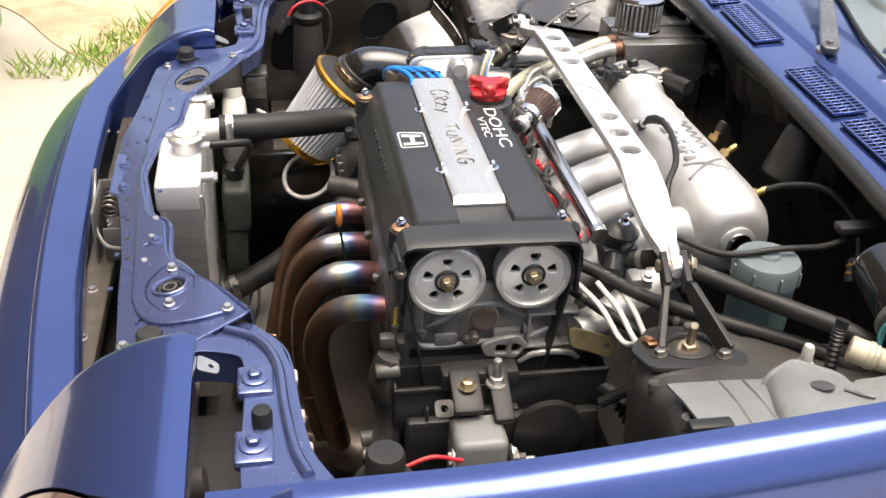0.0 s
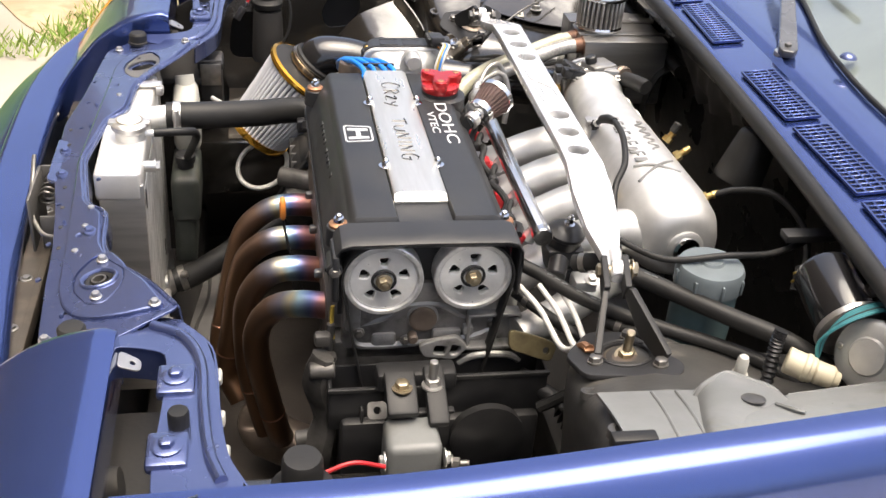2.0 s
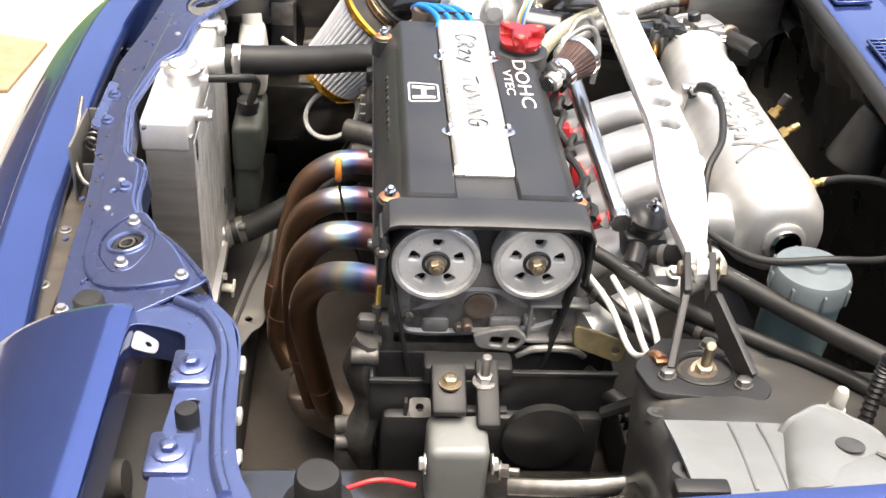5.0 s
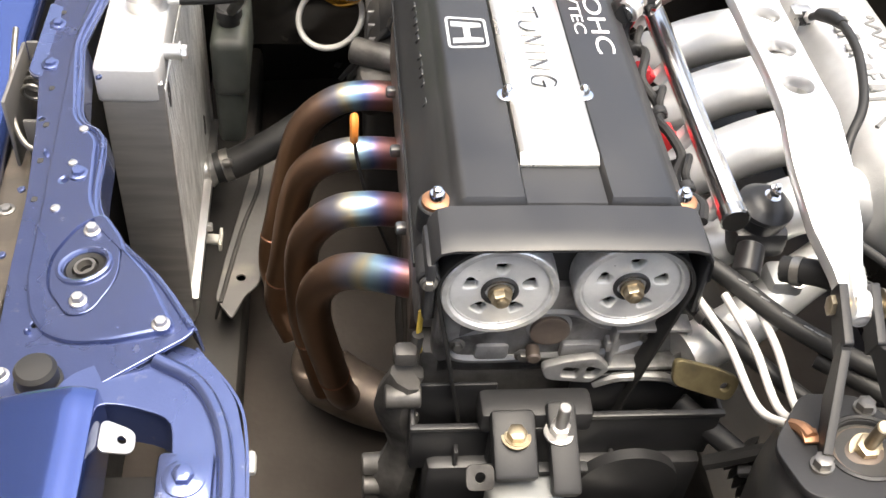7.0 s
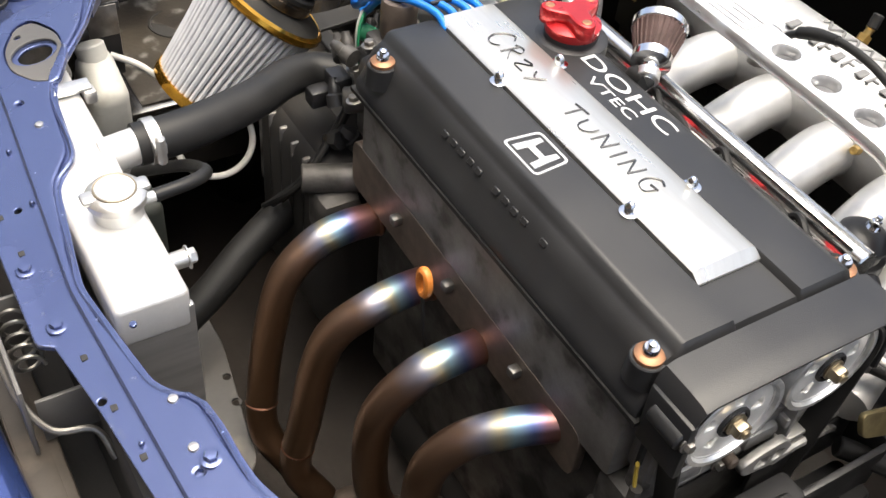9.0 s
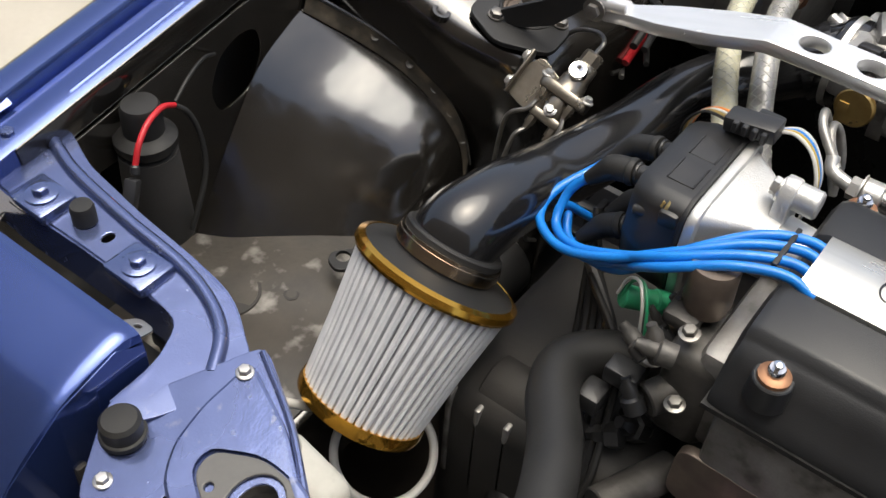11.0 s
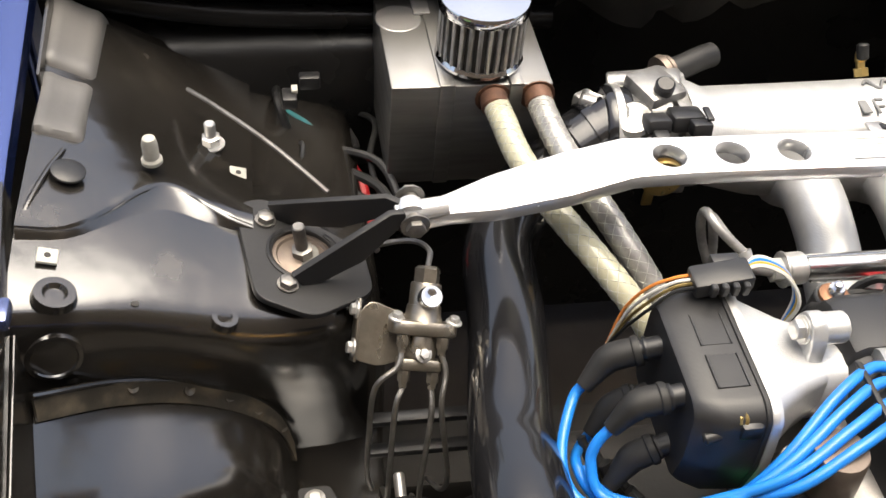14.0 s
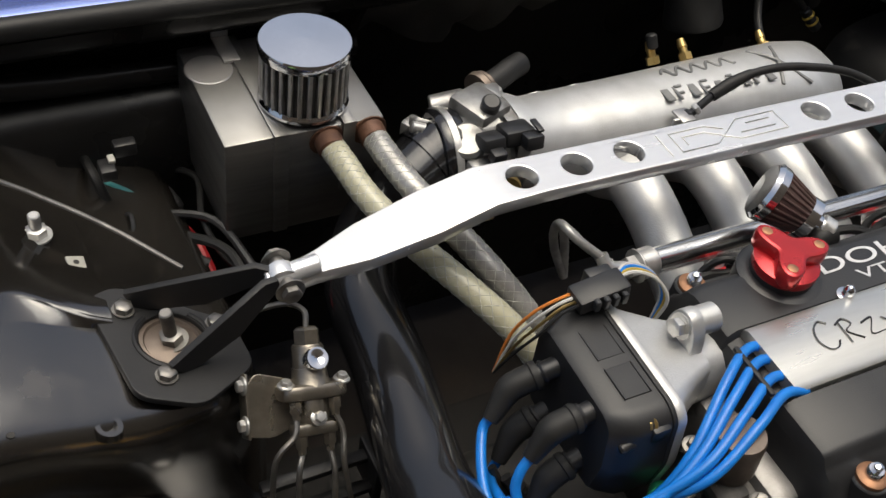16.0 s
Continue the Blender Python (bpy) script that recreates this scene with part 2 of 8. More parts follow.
FOIL = material("crinkled_radiator_fins", (0.72, 0.72, 0.70), (0.42, 0.42, 0.41), rough=0.4, metal=0.6, scale=90, fine=420, bump=0.9, stretch=(1, 1, 0.25))
SEALER = material("brushed_seam_sealer", (0.030, 0.028, 0.024), (0.055, 0.048, 0.038), rough=0.38, scale=30, fine=160, bump=0.5, dirt=(0.16, 0.13, 0.09), dirt_scale=30, dirt_low=0.52)
# Pale blotches are scuffs and also painted reflections of the sky.
SCUFF_SHEEN = material("floor_scuffs_and_sheen", (0.022, 0.019, 0.016), (0.05, 0.042, 0.032), rough=0.40, scale=14, fine=160, bump=0.3, dirt=(0.36, 0.345, 0.32), dirt_scale=30, dirt_low=0.56)
AMBER = material("amber_lens", (0.80, 0.30, 0.02), (0.62, 0.2, 0.02), rough=0.12, scale=40, fine=200, coat=0.7)
# Base colour raised to carry the sky's reflection on the windscreen.
GLASS = material("windscreen_glass", (0.20, 0.23, 0.22), (0.17, 0.20, 0.19), rough=0.05, scale=5, fine=100, spec=0.8, coat=0.6)
CONCRETE = material("weathered_concrete", (0.45, 0.42, 0.36), (0.36, 0.33, 0.28), rough=0.9, scale=1.5, fine=60, bump=0.4, dirt=(0.33, 0.28, 0.21), dirt_scale=0.9, dirt_low=0.52)
SOIL = material("pale_dry_soil", (0.48, 0.38, 0.26), (0.37, 0.28, 0.18), rough=0.95, scale=5, fine=60, bump=0.9, dirt=(0.28, 0.20, 0.11), dirt_scale=9, dirt_low=0.52)
GRASS = material("dry_grass", (0.16, 0.30, 0.035), (0.33, 0.40, 0.10), rough=0.7, scale=3, fine=30)
BIN = material("light_green_bin_plastic", (0.22, 0.40, 0.12), (0.18, 0.34, 0.10), rough=0.45, scale=6, fine=200, bump=0.1)
CARD = material("brown_cardboard", (0.36, 0.25, 0.15), (0.3, 0.2, 0.12), rough=0.8, scale=20, fine=200, bump=0.2)
CLAY = material("dark_glazed_clay", (0.05, 0.035, 0.03), (0.08, 0.06, 0.05), rough=0.35, scale=12, fine=120, coat=0.3)


def heat_tint():
    """Stainless tube, tinted in bands by its heat, from the port (u = 0) to the collector."""
    m = material("heat_tinted_stainless", (0.3, 0.2, 0.12), rough=0.34, metal=0.9, scale=40, fine=300, bump=0.08)
    n, lk = m.node_tree.nodes, m.node_tree.links
    uv, sep, ramp = n.new("ShaderNodeUVMap"), n.new("ShaderNodeSeparateXYZ"), n.new("ShaderNodeValToRGB")
    uv.uv_map = "UVMap"
    lk.new(uv.outputs[0], sep.inputs[0])
    tex, add = n.new("ShaderNodeTexNoise"), n.new("ShaderNodeMath")
    tc = n.new("ShaderNodeTexCoord")
    lk.new(tc.outputs["Object"], tex.inputs["Vector"])
    tex.inputs["Scale"].default_value = 18
    add.operation = "MULTIPLY_ADD"
    lk.new(tex.outputs["Fac"], add.inputs[0])
    add.inputs[1].default_value = 0.09
    lk.new(sep.outputs[0], add.inputs[2])
    info, sh = n.new("ShaderNodeObjectInfo"), n.new("ShaderNodeMath")
    sh.operation = "MULTIPLY_ADD"
    lk.new(info.outputs["Random"], sh.inputs[0])
    sh.inputs[1].default_value = 0.07
    lk.new(add.outputs[0], sh.inputs[2])
    lk.new(sh.outputs[0], ramp.inputs[0])
    cr = ramp.color_ramp
    stops = ((0.0, (0.20, 0.10, 0.06)), (0.10, (0.34, 0.17, 0.11)), (0.155, (0.34, 0.17, 0.19)), (0.20, (0.15, 0.19, 0.38)), (0.25, (0.32, 0.48, 0.56)),
             (0.29, (0.50, 0.45, 0.30)), (0.33, (0.26, 0.26, 0.31)), (0.40, (0.27, 0.17, 0.12)), (0.6, (0.23, 0.13, 0.075)), (1.0, (0.15, 0.085, 0.05)))
    cr.elements[0].position, cr.elements[0].color = 0.0, (*stops[0][1], 1)
    cr.elements[1].position, cr.elements[1].color = 1.0, (*stops[-1][1], 1)
    for p, c in stops[1:-1]:
        cr.elements.new(p).color = (*c, 1)
    lk.new(ramp.outputs[0], n["Principled BSDF"].inputs["Base Color"])
    return m


HEAT = heat_tint()


def turned_alloy():
    """Alloy turned on a lathe about the object's own z."""
    m = material("turned_alloy", (0.93, 0.93, 0.91), (0.82, 0.82, 0.80), rough=0.32, metal=0.6, scale=60, fine=400, bump=0.03)
    n, lk = m.node_tree.nodes, m.node_tree.links
    tan = n.new("ShaderNodeTangent")
    tan.direction_type, tan.axis = "RADIAL", "Z"
    lk.new(tan.outputs[0], n["Principled BSDF"].inputs["Tangent"])
    n["Principled BSDF"].inputs["Anisotropic"].default_value = 0.85
    return m


BRUSHED = turned_alloy()

# ---- building helpers ----


def finish(me, sharp=38):
    me.shade_smooth()
    me.set_sharp_from_angle(angle=radians(sharp))
    return me


def to_mesh(bm):
    me = bpy.data.meshes.new("m")
    bm.to_mesh(me)
    bm.free()
    return me


def moved(me, m):
    me.transform(m)
    if m.determinant() < 0:
        me.flip_normals()
    return me


def along(p, d, up=(0, 0, 1)):
    """A frame at p whose z runs along d."""
    z = Vector(d).normalized()
    u = Vector(up) if abs(z.dot(Vector(up))) < 0.98 else Vector((0, 1, 0))
    x = u.cross(z).normalized()
    y = z.cross(x)
    m = Matrix((x, y, z)).transposed().to_4x4()
    m.translation = Vector(p)
    return m


def axes(p, x, y):
    """A frame at p with the given x and y directions."""
    x, y = Vector(x).normalized(), Vector(y).normalized()
    z = x.cross(y)
    m = Matrix((x, y, z)).transposed().to_4x4()
    m.translation = Vector(p)
    return m


def join(*meshes):
    bm = bmesh.new()
    for me in meshes:
        bm.from_mesh(me)
    return to_mesh(bm)


def box(c, size, bevel=0.002, m=None, taper=None, seg=2):
    """A box about c with rounded edges; taper: scale of its top in x and y."""
    bm = bmesh.new()
    bmesh.ops.create_cube(bm, size=1.0)
    for v in bm.verts:
        v.co = Vector((v.co.x * size[0], v.co.y * size[1], v.co.z * size[2]))
        if taper and v.co.z > 0:
            v.co.x, v.co.y = v.co.x * taper[0], v.co.y * taper[1]
    if bevel:
        bmesh.ops.bevel(bm, geom=bm.edges[:], offset=bevel, segments=seg, affect="EDGES", profile=0.5)
    me = to_mesh(bm)
    return moved(me, Matrix.Translation(Vector(c)) @ (m or Matrix()))


def lathe(profile, n=28, m=None, arc=None):
    """Turns (radius, height) pairs about z."""
    vs, fs = [], []
    for r, h in profile:
        vs += [(max(r, 1e-5) * math.cos(2 * math.pi * k / n), max(r, 1e-5) * math.sin(2 * math.pi * k / n), h) for k in range(n)]
    for i in range(len(profile) - 1):
        for k in range(n):
            a, b = i * n + k, i * n + (k + 1) % n
            fs.append((a, b, b + n, a + n))
    if profile[0][0] > 1e-4:
        fs.append(tuple(range(n))[::-1])
    if profile[-1][0] > 1e-4:
        fs.append(tuple((len(profile) - 1) * n + k for k in range(n)))
    me = bpy.data.meshes.new("m")
    me.from_pydata(vs, [], fs)
    return moved(me, m) if m else me


def rod(a, b, r, r2=None, n=20, bevel=0.0015):
    """A round bar from a to b with softened ends."""
    a, b = Vector(a), Vector(b)
    r2 = r if r2 is None else r2
    h, e = (b - a).length, min(bevel, r * 0.4, r2 * 0.4)
    return lathe([(r - e, 0), (r, e), (r2, h - e), (r2 - e, h)], n, along(a, b - a))


def catmull(pts, per=6, closed=False):
    pts = [Vector(p) for p in pts]
    out, k = [], len(pts)
    for i in range(k if closed else k - 1):
        p1, p2 = pts[i], pts[(i + 1) % k]
        p0 = pts[i - 1] if i > 0 or closed else p1 * 2 - p2
        p3 = pts[(i + 2) % k] if i + 2 < k or closed else p2 * 2 - p1
        for s in range(per):
            t = s / per
            out.append(0.5 * ((2 * p1) + (p2 - p0) * t + (2 * p0 - 5 * p1 + 4 * p2 - p3) * t * t + (3 * p1 - p0 - 3 * p2 + p3) * t ** 3))
    if not closed:
        out.append(pts[-1])
    return out


def tube(pts, r, n=12, per=6, ripple=0.0, flat=1.0, smooth=True):
    """A swept tube through pts; r one radius or one a point; ripple: depth of the rings of a corrugated hose."""
    p = catmull(pts, per) if smooth else [Vector(q) for q in pts]
    rs = [r] * len(pts) if isinstance(r, (int, float)) else list(r)
    last = len(p) - 1
    vs, fs, us = [], [], []
    t0 = (p[1] - p[0]).normalized()
    nrm = t0.orthogonal().normalized()
    for i, q in enumerate(p):
        t = (p[min(i + 1, last)] - p[max(i - 1, 0)]).normalized()
        nrm = (nrm - t * nrm.dot(t)).normalized()
        bn = t.cross(nrm)
        f = i / last * (len(rs) - 1)
        k = min(int(f), len(rs) - 2)
        rad = rs[k] + (rs[k + 1] - rs[k]) * (f - k)
        rad -= ripple * (i % 2)
        for j in range(n):
            a = 2 * math.pi * j / n
            vs.append(q + nrm * math.cos(a) * rad + bn * math.sin(a) * rad * flat)
            us.append((i / last, j / n))
    for i in range(last):
        for j in range(n):
            a, b = i * n + j, i * n + (j + 1) % n
            fs.append((a, b, b + n, a + n))
    fs.append(tuple(range(n))[::-1])
    fs.append(tuple(last * n + j for j in range(n)))
    me = bpy.data.meshes.new("m")
    me.from_pydata([tuple(v) for v in vs], [], fs)
    uv = me.uv_layers.new(name="UVMap")
    for lp in me.loops:
        uv.data[lp.index].uv = us[lp.vertex_index]
    return me


def rounded(pts, r, seg=4):
    """The corners of a polygon, each rounded by r (one number, or one a corner)."""
    out, k = [], len(pts)
    rr = [r] * k if isinstance(r, (int, float)) else r
    for i in range(k):
        p, a, b = Vector(pts[i]), Vector(pts[i - 1]), Vector(pts[(i + 1) % k])
        la, lb = (a - p).length, (b - p).length
        d = min(rr[i], la * 0.45, lb * 0.45)
        if d < 1e-5:
            out.append(p)
            continue
        s, e = p + (a - p) / la * d, p + (b - p) / lb * d
        for j in range(seg + 1):
            t = j / seg
            out.append(s * (1 - t) ** 2 + p * 2 * t * (1 - t) + e * t * t)
    return out


def ring(c, r, n=18, sy=1.0):
    return [(c[0] + r * math.cos(2 * math.pi * k / n), c[1] + r * sy * math.sin(2 * math.pi * k / n)) for k in range(n)]


def plate(outline, h, holes=(), bevel=0.001, m=None):
    """A flat plate with holes, its underside at z = 0 and its top at h."""
    cu = bpy.data.curves.new("tmp", "CURVE")
    cu.dimensions, cu.fill_mode = "2D", "BOTH"
    cu.extrude, cu.bevel_depth, cu.bevel_resolution, cu.offset = max(h / 2 - bevel, 1e-5), bevel, 1, -bevel
    for lp in (outline, *holes):
        sp = cu.splines.new("POLY")
        sp.points.add(len(lp) - 1)
        for pt, q in zip(sp.points, lp):
            pt.co = (q[0], q[1], 0, 1)
        sp.use_cyclic_u = True
    ob = bpy.data.objects.new("tmp", cu)
    me = bpy.data.meshes.new_from_object(ob)
    bpy.data.objects.remove(ob)
    bpy.data.curves.remove(cu)
    me.materials.clear()
    return moved(me, (m or Matrix()) @ Matrix.Translation((0, 0, h / 2)))


def letters(text, w, h, m, deep=0.0006):
    """Raised letters of the built-in font, w wide and h high, from the frame's origin along its x."""
    cu = bpy.data.curves.new("tmp", "FONT")
    cu.body, cu.extrude = text, 0.01
    ob = bpy.data.objects.new("tmp", cu)
    me = bpy.data.meshes.new_from_object(ob)
    bpy.data.objects.remove(ob)
    bpy.data.curves.remove(cu)
    me.materials.clear()
    xs, ys, zs = zip(*[v.co for v in me.vertices])
    me.transform(Matrix.Diagonal((w / (max(xs) - min(xs)), h / (max(ys) - min(ys)), deep / (max(zs) - min(zs)), 1)) @ Matrix.Translation((-min(xs), -min(ys), -min(zs))))
    return moved(me, m)


def skin(rows, nu=6, nv=6, thick=0.0025):
    """A smooth sheet through a grid of points, with thickness."""
    grid = [catmull(r, nv) for r in rows]
    cols = [catmull(c, nu) for c in zip(*grid)]
    a, b = len(cols), len(cols[0])
    vs = [v for c in cols for v in c]
    nr = []
    for i in range(a):
        for j in range(b):
            du = cols[min(i + 1, a - 1)][j] - cols[max(i - 1, 0)][j]
            dv = cols[i][min(j + 1, b - 1)] - cols[i][max(j - 1, 0)]
            c = du.cross(dv)
            nr.append(c.normalized() if c.length > 1e-12 else Vector((0, 0, 1)))
    under = [v - k * thick for v, k in zip(vs, nr)]
    fs, o = [], a * b
    for i in range(a - 1):
        for j in range(b - 1):
            q = (i * b + j, (i + 1) * b + j, (i + 1) * b + j + 1, i * b + j + 1)
            fs += [q, tuple(o + k for k in q[::-1])]
    edge = [i * b for i in range(a)] + [(a - 1) * b + j for j in range(1, b)] + [i * b + b - 1 for i in range(a - 2, -1, -1)] + [j for j in range(b - 2, 0, -1)]
    for k, v in enumerate(edge):
        w = edge[(k + 1) % len(edge)]
        fs.append((w, v, o + v, o + w))
    me = bpy.data.meshes.new("m")
    me.from_pydata([tuple(v) for v in vs + under], [], fs)
    bm = bmesh.new()
    bm.from_mesh(me)
    bmesh.ops.recalc_face_normals(bm, faces=bm.faces)
    return to_mesh(bm)


def extrude_profile(prof, rows, thick=0.002):
    """A sheet whose section is prof (offset, height) pairs, carried along rows of (x, y, z, direction of offset in y)."""
    return skin([[(x, y + s * a, z + h) for a, h in prof] for x, y, z, s in rows], nu=3, nv=2, thick=thick)


def part(name, me, mat, parent=None, label=""):
    """One mesh object, in the world's coordinates, under a thing or a part."""
    if isinstance(me, (list, tuple)):
        me = join(*me)
    finish(me)
    me.name = name
    me.materials.append(mat)
    ob = new(name, me)
    if parent is not None:
        ob.parent = parent
        ob.matrix_parent_inverse = Matrix.Translation(-ROOT.get(parent.name, Vector()))
    return tagged(ob, label)


def parts(name, meshes, mat, parent, label=""):
    """Each mesh as a part of its own."""
    return [part(name, me, mat, parent, label) for me in meshes]


ROOT = {}


def thing(name, at, label, category, group="", kind=""):
    """An empty at the thing's base, that holds its parts."""
    ob = new(name)
    ob.empty_display_size = 0.02
    ob.location = at
    ROOT[ob.name] = Vector(at)
    return tagged(ob, label, category, group, kind)


def hexhead(p, d, r=0.006, h=0.005, flange=1.5):
    """A hexagon bolt head with its washer, standing on p."""
    m = along(p, d)
    return join(lathe([(r * flange, 0), (r * flange, 0.0014), (r * 1.2, 0.002)], 16, m),
                lathe([(r, 0.0018), (r, h), (r * 0.85, h + 0.0008), (r * 0.3, h + 0.001)], 6, m.copy()))


def stud(p, d, r=0.005, h=0.02, nut=0.008):
    m = along(p, d)
    return join(lathe([(nut * 1.4, 0), (nut * 1.4, 0.0015)], 18, m), lathe([(nut, 0.0015), (nut, 0.009), (nut * 0.8, 0.0098)], 6, m.copy()),
                lathe([(r, 0.009), (r, h - 0.001), (r * 0.8, h)], 12, m.copy()))


CY = 0.357  # the car's middle plane


def mirror(y):
    return 2 * CY - y


FLIP = Matrix.Translation((0, 2 * CY, 0)) @ Matrix.Diagonal((1, -1, 1, 1))
UP = (0, 0, 1)

# ---- ground and far things ----
GR = 60.0
bm = bmesh.new()
bmesh.ops.create_grid(bm, x_segments=40, y_segments=40, size=GR)
ground = tagged(part("ground", to_mesh(bm), CONCRETE), "weathered pale concrete driveway in bright daylight", "ground", kind="structure")
soil = tagged(part("soil_bed", plate(rounded([(-0.95, 2.75), (-0.62, 2.45), (30, 2.0), (30, 30), (-14, 30), (-3.2, 4.4), (-1.25, 3.35)], 0.3, 6), 0.006, bevel=0.0025), SOIL),
              "bed of pale dry soil beside the driveway", "soil", kind="structure")


def grass_field():
    rnd = random.Random(4)
    vs, fs = [], []
    for _ in range(120000):
        x, y = rnd.uniform(-1.1, 3.6), rnd.uniform(2.5, 6.8)
        d = noise.noise(Vector((x * 1.3, y * 1.3, 0.3))) + 0.55 * noise.noise(Vector((x * 4, y * 4, 1.3)))
        edge = min((x + 0.85) * 1.5, (y - 2.75) * 1.2)
        if d + 0.9 * edge - 0.18 < rnd.uniform(-0.25, 0.35):
            continue
        a, h, w = rnd.uniform(0, 6.28), rnd.uniform(0.02, 0.06), rnd.uniform(0.002, 0.005)
        c, s = math.cos(a) * w, math.sin(a) * w
        lx, ly = rnd.uniform(-0.04, 0.04), rnd.uniform(-0.04, 0.04)
        k = len(vs)
        vs += [(x - c, y - s, 0.004), (x + c, y + s, 0.004), (x + lx * 0.5 + c * 0.7, y + ly * 0.5 + s * 0.7, 0.004 + h * 0.6), (x + lx, y + ly, 0.004 + h)]
        fs += [(k, k + 1, k + 2), (k, k + 2, k + 3)]
    me = bpy.data.meshes.new("m")
    me.from_pydata(vs, [], fs)
    return me


tagged(part("grass", grass_field(), GRASS), "patchy green and dry yellow grass on pale soil", "grass", kind="stuff")

# a few pale slab joints of the driveway
for k, (a, b) in enumerate((((-8, 1.35), (-0.7, 1.35)), ((-1.9, -6), (-1.9, 1.3)), ((-8, -1.6), (8, -1.6)))):
    part("slab_joint", box(((a[0] + b[0]) / 2, (a[1] + b[1]) / 2, 0.002), (abs(b[0] - a[0]) + 0.012, abs(b[1] - a[1]) + 0.012, 0.004), 0.0015), SOIL, ground)


# Added wall, out of view: cuts skylight from the front and darkens reflections.
tagged(part("house_wall", box((-3.6, 2.0, 3.3), (0.2, 18.0, 6.6), 0.01), BLOCKER_BROWN), "added unseen brown wall that dims the skylight and darkens reflections", "wall", kind="structure")


def wheelie_bin(x, y, turn):
    t = thing("wheelie_bin", (x, y, 0), "tall light green plastic wheelie bin standing on the driveway", "bin")
    m = Matrix.Translation((x, y, 0)) @ Matrix.Rotation(turn, 4, "Z")
    body = part("body", [box((0, 0, 0), (0.44, 0.52, 0.92), 0.02, m @ Matrix.Translation((0, 0, 0.50)), taper=(1.22, 1.2), seg=3),
                         box((0, 0, 0), (0.58, 0.66, 0.05), 0.012, m @ Matrix.Translation((0, 0, 0.965)))], BIN, t)
    part("lid", box((0, 0, 0), (0.60, 0.70, 0.06), 0.025, m @ Matrix.Translation((0, -0.01, 1.02)), taper=(0.9, 0.9), seg=3), BIN, t)
    part("handle", tube([m @ Vector(p) for p in ((-0.26, 0.35, 0.98), (-0.2, 0.41, 0.98), (0.2, 0.41, 0.98), (0.26, 0.35, 0.98))], 0.016, 8), BIN, t)
    for s in (-1, 1):
        part("wheel", lathe([(0.03, -0.025), (0.095, -0.025), (0.1, -0.015), (0.1, 0.015), (0.095, 0.025), (0.03, 0.025)], 24,
                            m @ pose(s * 0.25, 0.25, 0.1, 0, 90, 0)), RUBBER, t)
    return t


wheelie_bin(-1.44, 2.73, math.pi / 2 + 0.03)
tagged(part("cardboard_sheet", plate([(-1.9, 1.55), (-1.06, 1.72), (-1.03, 2.02), (-1.3, 2.1), (-1.9, 2.0)], 0.012, bevel=0.003), CARD),
       "flattened brown cardboard lying on the driveway", "cardboard")
pot = thing("garden_pot", (-1.08, 3.80, 0.006), "dark round glazed pot standing on the soil", "pot")
part("bowl", lathe([(0.0, 0.02), (0.05, 0.02), (0.09, 0.045), (0.112, 0.10), (0.105, 0.16), (0.08, 0.20), (0.088, 0.21), (0.08, 0.212), (0.066, 0.19), (0.02, 0.17)], 32, Matrix.Translation((-1.08, 3.80, -0.014))), CLAY, pot)

# ---- car body ----
car = thing("car_body", (0, CY, 0.0), "blue car with its bonnet removed and a black-painted engine bay", "car")


def side(me, flip):
    me = join(*me) if isinstance(me, (list, tuple)) else me
    return moved(me, FLIP) if flip else me


NSHIFT = Matrix.Translation((-0.022, -0.006, 0))


def rail_line(x):
    """The inner edge of the wing's flange on the far side: its y and z."""
    return 1.046 + 0.085 * x - 0.06 * max(x - 0.2, 0), 0.796 + 0.105 * x - 0.05 * max(x - 0.2, 0)


WING = [(0.0, -0.022), (0.0, -0.004), (0.002, 0.0), (0.031, 0.0), (0.0335, -0.009), (0.0375, -0.009), (0.040, 0.010), (0.044, 0.013), (0.060, 0.013),
        (0.072, 0.006), (0.086, -0.018), (0.098, -0.07), (0.104, -0.2), (0.098, -0.42)]
xs = [-0.31, -0.26, -0.18, -0.08, 0.02, 0.12, 0.22, 0.34, 0.46, 0.6, 0.75]
far_wing = part("front_wing", extrude_profile(WING, [(x, *rail_line(x), 1) for x in xs]), BLUE, car, "blue front wing with a folded bonnet gutter")
def near_line(x):
    """The near wing's edge leans in towards the windscreen."""
    y, z = rail_line(x)
    return y - min(0.085 * max(0.0, x + 0.05), 0.042), z


near_wing = part("front_wing", moved(extrude_profile(WING[5:], [(x, *near_line(x), 1) for x in xs]), FLIP), BLUE, car, "glossy blue front wing with a rolled edge")
for x in (-0.262, -0.03, 0.072, 0.30):
    part("wing_bolt", hexhead((x, rail_line(x)[0] + 0.014, rail_line(x)[1]), UP, 0.0062, 0.005), BLUE_WORN, far_wing)
for x0, x1 in ((-0.2, -0.06), (-0.01, 0.055), (0.09, 0.26)):
    part("pressed_rib", tube([(x, rail_line(x)[0] + 0.007, rail_line(x)[1] + 0.0005) for x in (x0, (x0 + x1) / 2, x1)], 0.0028, 8), BLUE, far_wing)
part("bump_stop", box((0.105, rail_line(0.105)[0] + 0.008, rail_line(0.105)[1] + 0.004), (0.022, 0.04, 0.012), 0.003), BLUE_WORN, far_wing)
part("bump_stop", box((0.112, -0.354, 0.811), (0.040, 0.014, 0.014), 0.003), RUBBER, near_wing)


